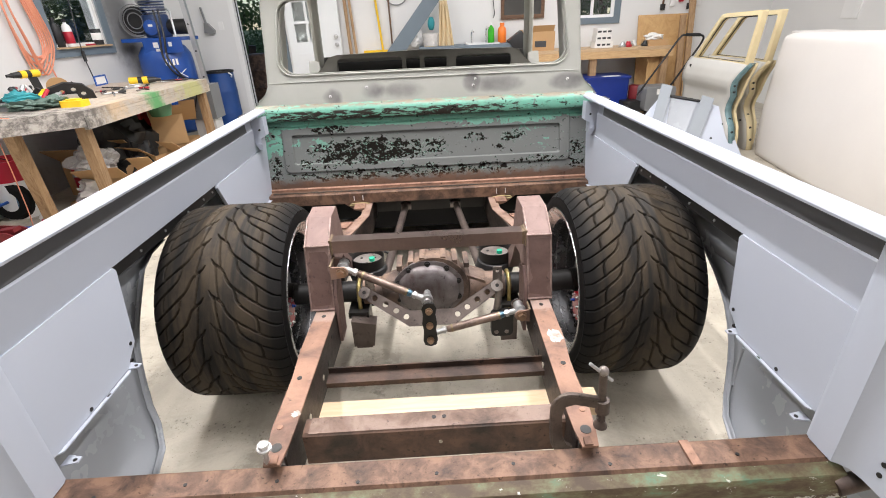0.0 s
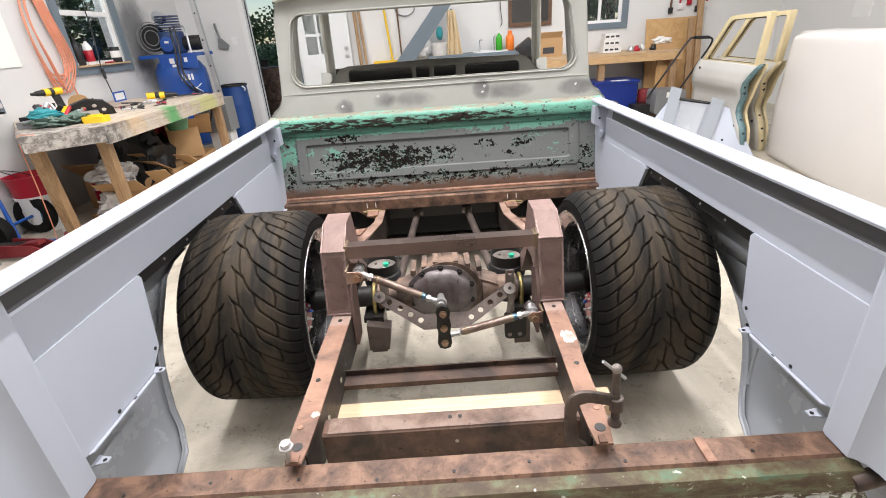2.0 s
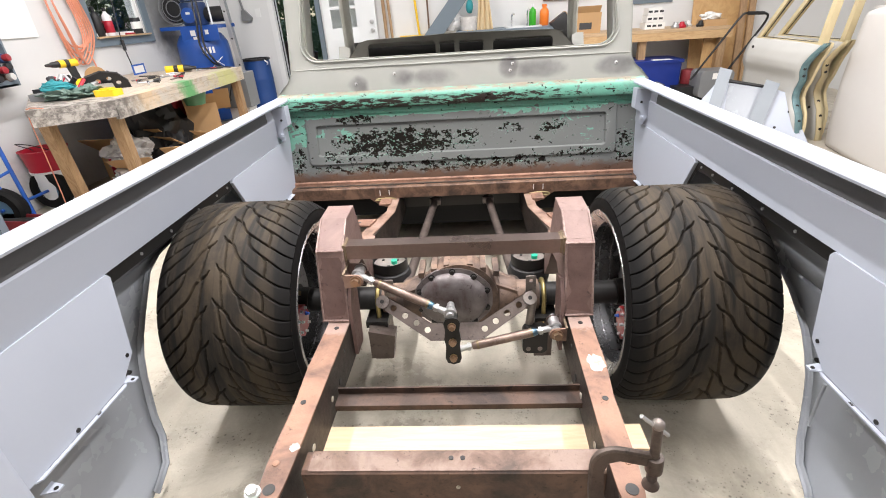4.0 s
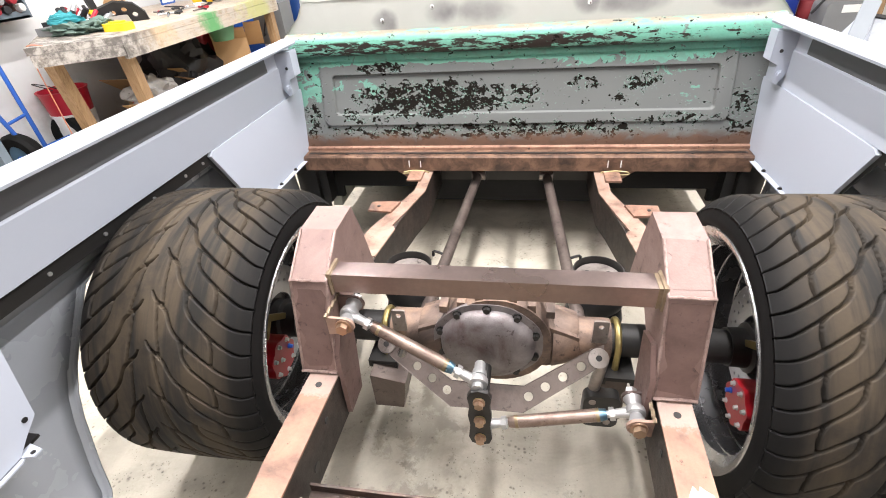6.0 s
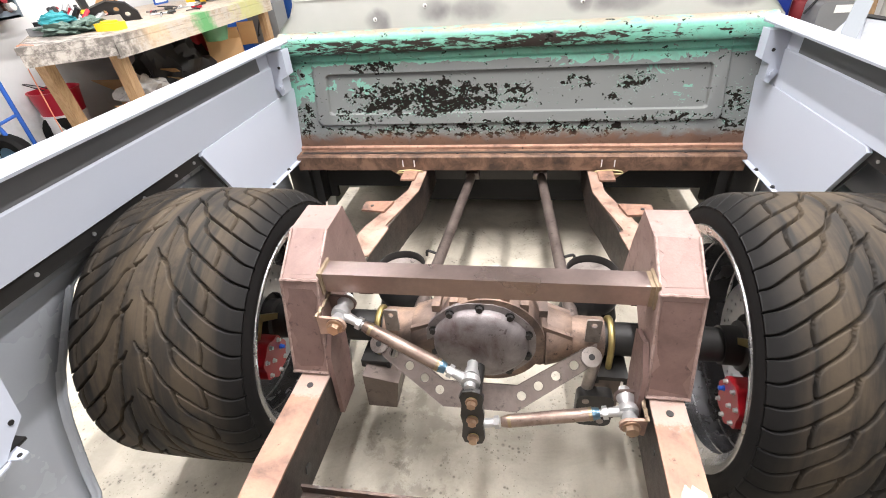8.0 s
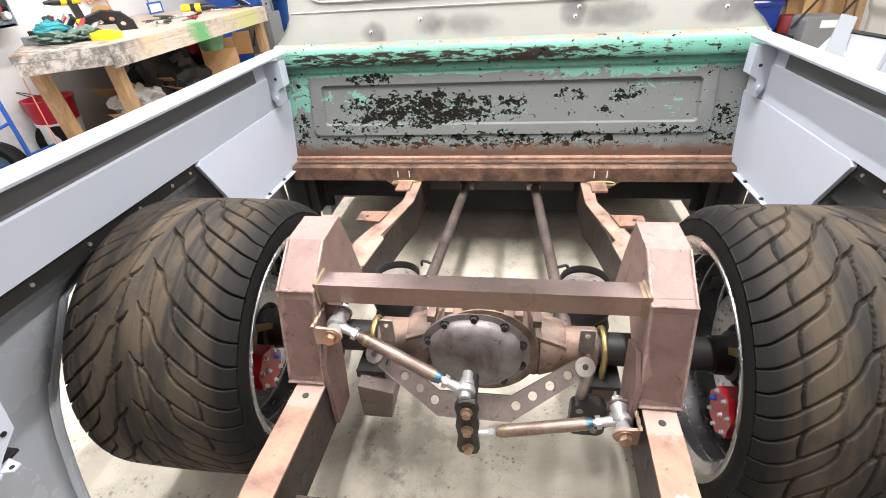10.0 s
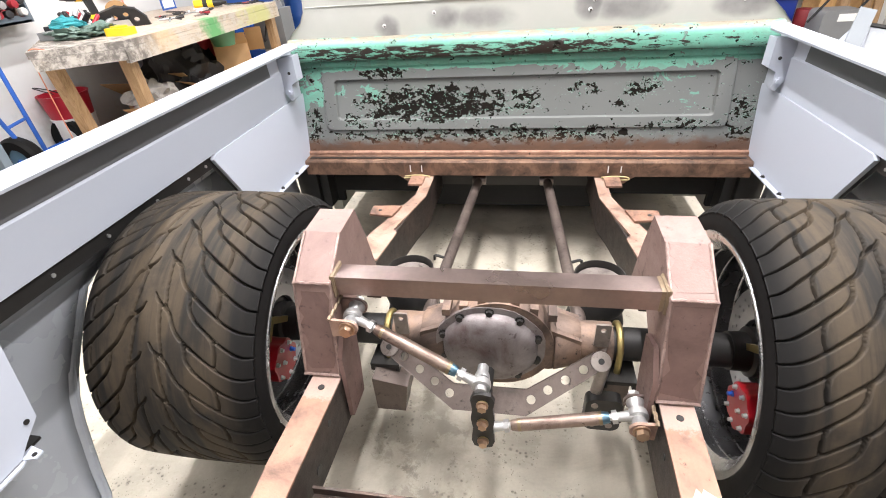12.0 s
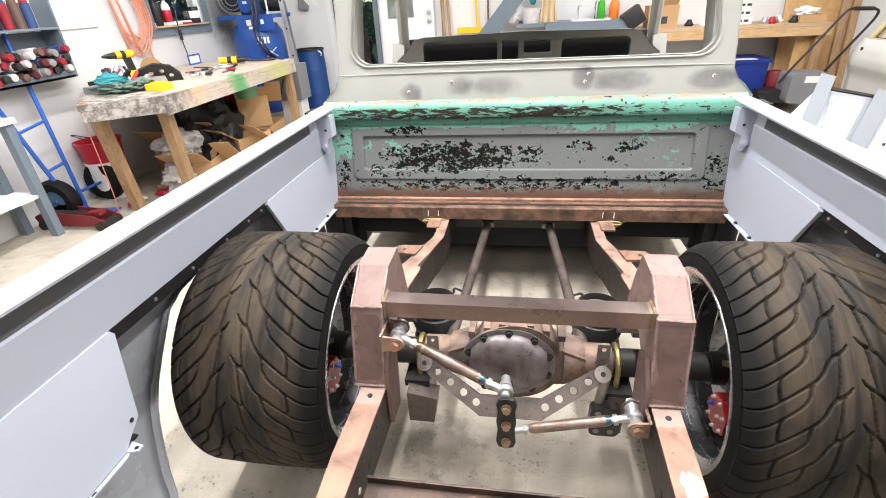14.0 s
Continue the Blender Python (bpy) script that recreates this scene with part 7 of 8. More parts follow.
for k in range(7):
    part("fin", rod((TX + 0.02, TY - 0.05, 1.54 + 0.03 * k), (TX + 0.02, TY - 0.05, 1.552 + 0.03 * k), 0.135, 24), BLUEDARK, pump)
part("crankcase_cover", rod((TX + 0.02, TY - 0.215, 1.42), (TX + 0.02, TY - 0.17, 1.42), 0.085, 20), BLUE, pump, bevel=0.006)
part("label_plate", box(TX + 0.0, TY - 0.219, 1.43, TX + 0.05, TY - 0.216, 1.455), PAPER, pump)
part("air_filter", rod((TX - 0.06, TY - 0.12, 1.72), (TX - 0.06, TY - 0.02, 1.72), 0.07, 20), ALU, comp, "round silver air filter", 0.008)
for r in (0.175, 0.13, 0.085):
    part("belt_guard", pipe([(TX - 0.17 + r * math.cos(a), TY - 0.15, 1.50 + r * math.sin(a)) for a in [2 * math.pi * k / 28 for k in range(28)]], 0.006, 6, closed=True), GREYPL, comp, "round wire belt guard")
part("flywheel", turned([(0.155, 0.0), (0.155, 0.05), (0.13, 0.05), (0.12, 0.02), (0.04, 0.02), (0.03, 0.06)], (TX - 0.17, TY - 0.13, 1.50), "y", 32), BLACKPL, comp, "dark cast flywheel")
part("motor", rod((TX + 0.15, TY - 0.02, 1.42), (TX + 0.37, TY - 0.02, 1.42), 0.085, 22), BLACKSTEEL, comp, "black electric motor", 0.01)
part("pipework", pipe(curve_through([(TX + 0.10, TY - 0.1, 1.62), (TX + 0.25, TY - 0.16, 1.60), (TX + 0.28, TY - 0.2, 1.5), (TX + 0.30, TY - 0.24, 1.3)], 6), 0.012, 8), ALU, comp)
for dx in (0.0, 0.05):
    part("hose", pipe(curve_through([(TX + 0.12 + dx, TY - 0.24, 1.60), (TX + 0.15 + dx, TY - 0.31, 1.35), (TX + 0.14 + dx, TY - 0.345, 1.10), (TX + 0.22 + dx, TY - 0.34, 0.92), (TX + 0.26, TY - 0.2, 0.84)], 8), 0.012, 8), BLACKPL, comp, "thick black hose")
for dx, z, w, hgt in ((0.02, 1.20, 0.06, 0.06), (0.20, 1.21, 0.04, 0.05), (0.04, 1.16, 0.05, 0.03)):
    part("sticker", box(TX + dx, TY - 0.2685, z, TX + dx + w, TY - 0.2655, z + hgt), PAPER, comp, "white maker's sticker")
for k in range(4):
    a = -1.15 + 0.13 * k
    part("lettering", moved(box(-0.012, -0.0015, 0, 0.012, 0.0015, 0.07), pose(TX + 0.3055 * math.cos(a), TY + 0.3055 * math.sin(a), 1.0, 0, 0, math.degrees(a) + 90)), PAPER, comp)
for sg in (-1, 1):
    part("strap", rod((TX + 0.20, TY - 0.275, 0.90 + 0.05 * sg), (TX + 0.29, TY - 0.17, 0.90 - 0.05 * sg), 0.005, 6), PAPER, comp)

lad = thing("ladder", "aluminium step ladder leaning beside the compressor", "ladder", at=(-2.75, 6.3, 0))
L0, L1 = Vector((-2.70, 6.30, 0)), Vector((-2.86, 6.42, 2.0))
M0, M1 = Vector((-2.87, 6.70, 0)), Vector((-3.0, 6.78, 2.0))
for p, q in ((L0, L1), (M0, M1)):
    bm = bmesh.new()
    v = [[bm.verts.new(e + Vector(o)) for o in ((-0.028, -0.012, 0), (0.028, -0.012, 0), (0.028, 0.012, 0), (-0.028, 0.012, 0))] for e in (p, q)]
    for k in range(4):
        bm.faces.new((v[0][k], v[0][(k + 1) % 4], v[1][(k + 1) % 4], v[1][k]))
    bm.faces.new(v[0])
    bm.faces.new(v[1])
    part("rail", bm, ALU, lad, bevel=0.003)
for k in range(6):
    u = 0.12 + 0.15 * k
    part("rung", rod(L0.lerp(L1, u), M0.lerp(M1, u), 0.014, 8), ALU, lad)
    part("rivet", rod(L0.lerp(L1, u) + Vector((0, -0.016, 0)), L0.lerp(L1, u) + Vector((0, -0.010, 0)), 0.011, 8), BLACKSTEEL, lad)

drum = thing("drum", "open-topped blue plastic drum by the doorway", "drum", at=(-2.92, 7.2, 0))
part("shell", turned([(0.17, 0.0), (0.185, 0.02), (0.19, 0.25), (0.195, 0.27), (0.19, 0.29), (0.19, 0.55), (0.195, 0.57), (0.19, 0.59), (0.185, 0.82), (0.178, 0.82), (0.175, 0.05)], (-2.915, 7.2, 0), "z", 32), DRUMBLUE, drum)
part("rim", turned([(0.178, 0.815), (0.196, 0.82), (0.196, 0.845), (0.178, 0.845)], (-2.915, 7.2, 0), "z", 32, closed=True), BLACKPL, drum, "black rim ring")
part("handle", pipe(curve_through([(-2.74, 7.08, 0.82), (-2.70, 7.07, 0.79), (-2.72, 7.1, 0.76)], 4), 0.01, 8), WHITEPL, drum)
dp = thing("dustpan", "grey dustpan hanging on the wall", "dustpan", at=(-3.05, 7.58, 1.4))
part("pan", slab([(-3.13, 1.33), (-3.0, 1.31), (-2.98, 1.36), (-3.07, 1.46), (-3.11, 1.46)], "y", 7.54, 7.598), GREYPL, dp, bevel=0.006)
part("handle", rod((-3.09, 7.575, 1.44), (-3.12, 7.575, 1.66), 0.016, 10), GREYPL, dp)
tagged(part("light_switch", box(-2.93, 7.592, 1.36, -2.86, 7.6, 1.47), WHITEPL, bevel=0.003), "white wall switch plate", "switch")

# ---------------- doorway, outside ----------------
dw = tagged(part("door_1", slab([(-2.73, 0), (-2.66, 0), (-2.66, 2.1), (-1.98, 2.1), (-1.98, 0), (-1.91, 0), (-1.91, 2.17), (-2.73, 2.17)], "y", WF - 0.02, WF - 0.001), WHITEPL, bevel=0.003), "white trimmed open doorway to the yard", "doorway", kind="structure")
part("jamb", box(-2.668, WF - 0.001, 0, -2.655, WF + 0.16, 2.1), WHITEPL, dw, "white door jamb")
part("seal", box(-2.6548, WF + 0.06, 0, -2.645, WF + 0.075, 2.1), BLACKPL, dw, "dark weather seal")
part("post", box(-2.04, WF - 0.06, 0, -1.975, WF - 0.022, 2.1), TRIMBLUE, dw, "grey-blue post")
ground = tagged(part("ground", box(-400, -300, -0.4, 400, 600, -0.13), GRASS), "grassy ground outside the shop", "ground", kind="structure")


def tree(at, height, spread, seed):
    rnd = random.Random(seed)
    ob = thing("tree", "leafy green tree outside in evening light", "tree", "trees in the yard", at=at)
    x, y, z = at
    bm = pipe(curve_through([(x, y, z), (x + 0.1, y, z + height * 0.3), (x - 0.05, y + 0.1, z + height * 0.65)], 4), 0.03 * height, 8)
    for k in range(6):
        a = rnd.random() * 6.3
        pipe(curve_through([(x, y, z + height * (0.3 + 0.05 * k)), (x + spread * 0.3 * math.cos(a), y + spread * 0.3 * math.sin(a), z + height * (0.5 + 0.05 * k)), (x + spread * 0.6 * math.cos(a), y + spread * 0.6 * math.sin(a), z + height * (0.6 + 0.05 * k))], 3), 0.012 * height, 6, bm)
    part("trunk", bm, BARK, ob)
    bm = bmesh.new()
    for _ in range(900):
        a, c2, rr = rnd.random() * 6.3, rnd.uniform(-1, 1), rnd.random() ** 0.4
        s2 = math.sqrt(1 - c2 * c2)
        lump = 1 + 0.3 * math.sin(3 * a + seed) * s2
        p = Vector((x + spread * rr * s2 * math.cos(a) * lump, y + spread * rr * s2 * math.sin(a) * lump, z + height * (0.62 + 0.38 * rr * c2)))
        e = 0.05 * spread * rnd.uniform(0.6, 1.5)
        d1 = Vector((rnd.uniform(-1, 1), rnd.uniform(-1, 1), rnd.uniform(-1, 1))).normalized()
        d2 = d1.orthogonal()
        v = [bm.verts.new(p + d1 * e), bm.verts.new(p + d2 * e * 0.6), bm.verts.new(p - d1 * e), bm.verts.new(p - d2 * e * 0.6)]
        bm.faces.new(v)
    part("crown", bm, FOLIAGE, ob)


for k, (x, y, hgt, wid) in enumerate(((-34, 84, 6.5, 5.5), (-27, 78, 5.0, 4.6), (-22, 86, 7.6, 5.6), (-16, 80, 5.2, 5.0), (-41, 90, 7.5, 6.0), (-10, 88, 6.0, 5.5), (0, 84, 6.0, 5.5), (10, 86, 7.0, 6.0), (18, 80, 6.5, 6.0), (27, 84, 7.0, 6.0), (36, 82, 6.0, 6.0))):
    tree((x, y, -0.1), hgt, wid, k)
for k, (x, y) in enumerate(((-13, 5), (-14, 9.5), (-12.5, 13), (-15, 16), (-13, 1))):
    tree((x, y, -0.1), 5.0 + 0.7 * (k % 3), 3.0, 30 + k)
for k, (x, y) in enumerate(((3.4, 17), (6.2, 18), (9.2, 17.5))):
    tree((x, y, -0.1), 5.0, 2.8, 50 + k)
def bush(name, label, cx, cy, lx, ly, top, seed, count):
    """A dense clump of small leaves."""
    rnd = random.Random(seed)
    bm = bmesh.new()
    for _ in range(count):
        x, y = cx + lx * rnd.uniform(-1, 1), cy + ly * rnd.uniform(-1, 1)
        p = Vector((x, y, -0.12 + top * (0.8 + 0.2 * math.sin(2.1 * y + 1.3 * x + seed)) * rnd.random()))
        d1 = Vector((rnd.uniform(-1, 1), rnd.uniform(-1, 1), rnd.uniform(-1, 1))).normalized()
        d2 = d1.orthogonal()
        e = rnd.uniform(0.03, 0.075)
        bm.faces.new([bm.verts.new(p + d1 * e), bm.verts.new(p + d2 * e * 0.6), bm.verts.new(p - d1 * e), bm.verts.new(p - d2 * e * 0.6)])
    tagged(part(name, bm, FOLIAGE), label, "bush", kind="stuff")


bush("hedge", "dense dark green hedge outside the side window", -5.6, 7.5, 0.6, 4.5, 3.2, 5, 14000)
bush("hedge", "dense dark green hedge behind the far window", 4.6, 10.4, 3.2, 0.6, 3.0, 6, 7000)
bush("hedge", "green overgrown bushes across the yard", -7.2, 21.0, 4.2, 1.2, 1.7, 8, 12000)
scr = thing("scrap_pile", "rusty machinery and scrap standing in the yard", "scrap", at=(-3.6, 11, -0.05))
for k in range(14):
    x, y = -4.3 + 1.3 * random.random(), 10.5 + 1.0 * random.random()
    part("piece", rod((x, y, -0.05), (x + random.uniform(-0.2, 0.2), y, 0.3 + 0.8 * random.random()), 0.05 + 0.08 * random.random(), 10), [RUSTDARK, BLACKSTEEL, RUSTDARK][k % 3], scr)

tagged(part("apron", box(-6, WF + 0.16, -0.13, 4, 9.6, -0.09), CONCRETE), "grey concrete apron outside the doorway", "pavement", kind="structure")
tagged(part("timber_block", box(-3.3, 9.3, -0.09, -2.75, 9.8, 0.05), BARK, bevel=0.01), "dark timber block under the drum", "block")
tagged(part("rusty_drum", turned([(0.24, -0.09), (0.25, -0.06), (0.25, 0.2), (0.26, 0.22), (0.25, 0.24), (0.25, 0.5), (0.26, 0.52), (0.25, 0.54), (0.25, 0.78), (0.23, 0.80)], (-3.02, 9.55, 0.14), "z", 24), SILLRUST), "rusty red-brown drum standing outside", "drum")
# ---------------- far wall: door leaf, tools, sink, mirror ----------------
leaf = tagged(thing("door_leaf", "white door with six small glass lights", "door", at=(-1.55, 7.5, 0)))
holes = [rounded(-1.82 + 0.20 * c2, 1.15 + 0.28 * r2, -1.66 + 0.20 * c2, 1.39 + 0.28 * r2, 0.004, 1) for c2 in (0, 1) for r2 in range(3)]
part("slab", slab([(-1.93, 0.01), (-1.18, 0.01), (-1.18, 2.03), (-1.93, 2.03)], "y", 7.50, 7.545, holes=holes), DOORWHITE, leaf, bevel=0.003)
for hl in holes:
    xs2, zs3 = [q[0] for q in hl], [q[1] for q in hl]
    part("pane", box(min(xs2), 7.52, min(zs3), max(xs2), 7.526, max(zs3)), GLASS, leaf)
for z0, z1 in ((0.15, 0.55), (0.62, 1.0)):
    for c2 in (0, 1):
        part("panel", slab(rounded(-1.86 + 0.34 * c2, z0, -1.59 + 0.34 * c2, z1, 0.01, 2), "y", 7.494, 7.50), DOORWHITE, leaf, bevel=0.003)
for z in (1.10, 1.21):
    part("knob", turned([(0.03, 0), (0.03, -0.012), (0.014, -0.015), (0.014, -0.03), (0.028, -0.04), (0.024, -0.058), (0.01, -0.062)], (-1.245, 7.50, z), "y", 18), ZINC, leaf, "bright door knob")

def stick(name, label, p, q, r, mat, head=None):
    ob = thing(name, label, "tool", "tools against the wall", at=p)
    part("handle", rod(p, q, r, 10), mat, ob)
    if head:
        part("head", box(*head[0]), head[1], ob, bevel=0.008)


stick("broom", "yellow push broom hung against the wall", (-0.50, 7.5, 0.0), (-0.66, 7.56, 1.9), 0.016, YELLOW, ((-0.86, 7.44, 0.93, -0.28, 7.56, 1.0), YELLOW))
stick("rake", "wooden-handled rake leaning on the wall", (-0.92, 7.45, 0.0), (-1.02, 7.56, 1.8), 0.02, PINEUP)
stick("shovel", "wooden shovel handle leaning on the wall", (-1.02, 7.45, 0.0), (-1.08, 7.56, 1.7), 0.024, PINEUP)
stick("rod_stock", "long thin rod leaning on the wall", (-0.42, 7.47, 0.0), (-0.46, 7.58, 1.9), 0.012, BROWNFRAME)
tagged(part("hanging_hose", pipe(curve_through([(-0.34 + 0.14 * math.cos(a), 7.57, 1.68 + 0.10 * math.sin(a)) for a in [0.3 * k for k in range(40)]], 2), 0.008, 6), GREYPL), "coiled grey hose hung on the far wall", "hose")
tagged(part("plastic_bag", blob((-0.10, 7.45, 1.14), (0.14, 0.1, 0.12), 31, n=3, rough=0.45), WHITEPL), "white plastic bag hanging on the wall", "bag")
tagged(part("brace_beam", slab([(-0.62, 0.86), (-0.34, 0.86), (0.36, 1.72), (0.12, 1.72)], "y", 7.30, 7.42), TRIMBLUE, bevel=0.006), "grey-blue diagonal timber brace", "beam")
tagged(part("brace_beam", box(-0.62, 7.30, 0, -0.34, 7.42, 0.86), TRIMBLUE, bevel=0.006), "grey-blue timber post under the brace", "beam")
tw = bmesh.new()
rows = []
for j in range(12):
    z = 1.60 - 0.055 * j
    rows.append([tw.verts.new((0.27 + (0.10 + 0.012 * j) * (i / 14) - 0.004 * j, 7.26 - 0.022 * math.sin(i * 1.3 + 0.2 * j) - 0.01 * (j % 2), z)) for i in range(15)])
for a, b in zip(rows, rows[1:]):
    for i in range(14):
        tw.faces.new((a[i], a[i + 1], b[i + 1], b[i]))
towel = tagged(part("towel", tw, TOWEL), "beige towel hanging from a hook", "towel")
towel.modifiers.new("cloth", "SOLIDIFY").thickness = 0.012
part("hook", rod((0.32, 7.26, 1.61), (0.32, 7.42, 1.62), 0.008, 8), BLACKSTEEL, towel)
sink = thing("sink_counter", "grey-blue sink counter with a chrome tap", "sink", at=(0.9, 7.3, 0))
part("counter", box(0.30, 7.05, 1.0, 1.33, 7.59, 1.03), TRIMBLUE, sink, bevel=0.004)
part("front", box(0.30, 7.04, 0.86, 1.33, 7.06, 1.0), TRIMBLUE, sink, "grey-blue front board", 0.003)
part("cabinet", box(0.34, 7.07, 0, 1.29, 7.58, 0.86), TRIMBLUE, sink, bevel=0.004)
part("basin_rim", slab(rounded(0.62, 7.12, 1.10, 7.5, 0.05, 4), "z", 1.03, 1.045, holes=[rounded(0.65, 7.15, 1.07, 7.47, 0.04, 4)]), WHITEPL, sink)
for x, hgt in ((0.72, 0.16), (0.93, 0.20)):
    part("tap", pipe(curve_through([(x, 7.45, 1.04), (x, 7.45, 1.04 + hgt * 0.7), (x + 0.01, 7.42, 1.04 + hgt), (x + 0.02, 7.34, 1.03 + hgt)], 4), 0.012, 8), CHROME, sink)
bottle("soap_bottle", "green dish soap bottle by the sink", (1.00, 7.40, 1.03), 0.048, 0.27, GREENB, "white cap", WHITEPL, 0.3)
bottle("soap_bottle", "orange hand cleaner bottle by the sink", (1.16, 7.40, 1.03), 0.062, 0.26, ORANGEB, "", ORANGEB, 0.45)
tub = thing("tub", "clear tub with yellow lid on the counter", "tub", at=(0.12, 7.3, 1.0))
part("body", turned([(0.10, 1.03), (0.12, 1.20), (0.115, 1.20), (0.095, 1.035)], (0.12, 7.25, 0), "z", 20), CLEARBAG, tub)
part("contents", turned([(0.10, 1.03), (0.10, 1.05), (0.02, 1.06)], (0.12, 7.25, 0), "z", 18), YELLOW, tub)
tagged(part("shelf_board", box(-0.05, 7.1, 0.985, 0.30, 7.58, 1.03), TRIMBLUE, bevel=0.003), "grey-blue shelf board beside the sink", "shelf")
tagged(part("spray_bottle", blob((0.14, 7.3, 1.32), (0.05, 0.04, 0.09), 40, n=2), TEAL), "teal bottle hanging by the brace", "bottle")
mir = thing("mirror", "mirror in a brown wooden frame on the wall", "mirror", at=(1.48, 7.58, 1.6))
part("frame", slab([(1.17, 1.33), (1.80, 1.33), (1.80, 2.0), (1.17, 2.0)], "y", 7.565, 7.598, holes=[rounded(1.215, 1.385, 1.755, 1.95, 0.004, 1)]), BROWNFRAME, mir, bevel=0.004)
part("glass", box(1.21, 7.585, 1.38, 1.76, 7.59, 1.955), MIRROR, mir)
tagged(part("hanging_wire", pipe(curve_through([(1.04, 7.57, 1.9), (1.05, 7.57, 1.6), (1.07, 7.56, 1.42), (1.05, 7.56, 1.36)], 5), 0.006, 6), BLACKPL), "black wire hanging on the far wall", "cord")

win2 = tagged(part("window_2", slab([(2.08, 1.215), (2.93, 1.215), (2.93, 2.1), (2.08, 2.1)], "y", WF - 0.022, WF, holes=[WIN2]), TRIMBLUE, bevel=0.003), "grey-blue framed window in the far wall", "window", kind="structure")
part("sash", slab([(2.2, 1.30), (2.84, 1.30), (2.84, 2.0), (2.2, 2.0)], "y", WF + 0.02, WF + 0.05, holes=[rounded(2.24, 1.34, 2.50, 1.96, 0.004, 1), rounded(2.54, 1.34, 2.80, 1.96, 0.004, 1)]), WHITEPL, win2, bevel=0.003)
part("pane", box(2.22, WF + 0.03, 1.32, 2.82, WF + 0.034, 1.98), GLASS, win2).visible_shadow = False

# ---------------- far bench ----------------
rb = thing("far_bench", "long pine workbench along the far wall", "workbench", at=(2.5, 7.2, 0))
part("top", box(1.36, 6.94, 0.875, 3.50, 7.59, 0.91), SHELFWOOD, rb, "dusty wooden top", 0.004)
part("apron", box(1.36, 6.93, 0.78, 3.50, 6.97, 0.873), PINE, rb, "pine front board", 0.003)
for x in (1.42, 2.4, 3.42):
    part("leg", box(x - 0.045, 6.98, 0, x + 0.045, 7.07, 0.78), PINEUP, rb, bevel=0.004)
part("end_panel", box(3.22, 7.08, 0.1, 3.48, 7.10, 0.78), PLY, rb)
bx = thing("cardboard_box", "open cardboard box on the far bench", "box", "boxes on the far bench", at=(1.62, 7.2, 0.91))
part("body", box(1.52, 7.10, 0.91, 1.86, 7.35, 1.16), CARD, bx, bevel=0.004)
part("flap", moved(box(-0.15, -0.10, 0, 0.15, 0, 0.004), pose(1.69, 7.10, 1.16, -50, 0, 0)), CARD, bx)
part("label", box(1.58, 7.096, 0.96, 1.74, 7.10, 1.04), INK, bx, "dark printed label")
bx = thing("black_box", "open black and tan carton tilted beside the sink", "box", "boxes on the far bench", at=(1.42, 7.1, 0.91))
part("body", moved(box(-0.11, -0.1, 0, 0.11, 0.1, 0.2), pose(1.40, 7.12, 0.96, 0, -35, 0)), BLACKPL, bx, bevel=0.004)
part("side", moved(box(0.111, -0.1, 0, 0.118, 0.1, 0.2), pose(1.40, 7.12, 0.96, 0, -35, 0)), CARD, bx)
bx = thing("white_boxes", "stack of white printed cartons on the far bench", "box", "boxes on the far bench", at=(2.56, 7.2, 0.91))
for k in range(3):
    part("carton", box(2.44 + 0.012 * k, 7.12, 0.912 + 0.085 * k, 2.70 - 0.03 * k, 7.3, 0.994 + 0.085 * k), PAPER, bx, bevel=0.003)
    for j in range(3):
        part("print_bar", box(2.47 + 0.07 * j, 7.117, 0.94 + 0.085 * k, 2.52 + 0.07 * j, 7.1195, 0.965 + 0.085 * k), INK, bx)
for k, (x, m) in enumerate(((2.84, ALU), (2.98, ALU), (3.06, PAPER), (3.16, BLACKPL), (2.2, WHITEPL), (2.05, BLACKPL), (2.92, REDPL), (3.3, CARD))):
    tagged(part("bench_part", turned([(0.05, 0), (0.055, 0.02), (0.03, 0.05), (0.028, 0.07), (0.01, 0.075)], (x, 7.12 + 0.08 * (k % 3), 0.91), "z", 16), m), "small metal part on the far bench", "part", "parts on the far bench")
pb = thing("parts_box", "cardboard tray of parts on the bench end", "box", at=(3.35, 7.2, 0.91))
part("tray", box(3.18, 7.05, 0.91, 3.46, 7.3, 0.99), CARD, pb, bevel=0.004)
part("contents", blob((3.3, 7.18, 1.02), (0.12, 0.1, 0.05), 50, n=3, rough=0.5), PAPER, pb)
tagged(part("plywood_sheet", moved(box(-0.45, -0.009, 0, 0.38, 0.009, 1.32), pose(3.65, 7.35, 0, -9, 0, 0)), PLY, bevel=0.003), "tall plywood offcut leaning on the wall", "plywood")
for x, hgt in ((3.78, 1.30), (3.90, 1.9)):
    tagged(part("timber_stud", moved(box(-0.04, -0.02, 0, 0.04, 0.02, hgt), pose(x, 7.2, 0, -8, 0, 0)), PINEUP, bevel=0.003), "pine stud leaning on the wall", "timber")
for k in range(5):
    x = 3.55 + 0.13 * k
    st = thing("hung_tool", "hand tool hung on the far wall", "tool", "tools on the far wall", at=(x, 7.57, 1.6))
    part("handle", rod((x, 7.575, 1.40 + 0.05 * (k % 3)), (x, 7.575, 1.85), 0.014, 10), [BROWNFRAME, REDPL, BLACKSTEEL][k % 3], st)
    part("head", box(x - 0.03, 7.56, 1.36 + 0.05 * (k % 3), x + 0.03, 7.59, 1.44 + 0.05 * (k % 3)), [BLACKSTEEL, WHITEPL, REDPL][k % 3], st, bevel=0.005)
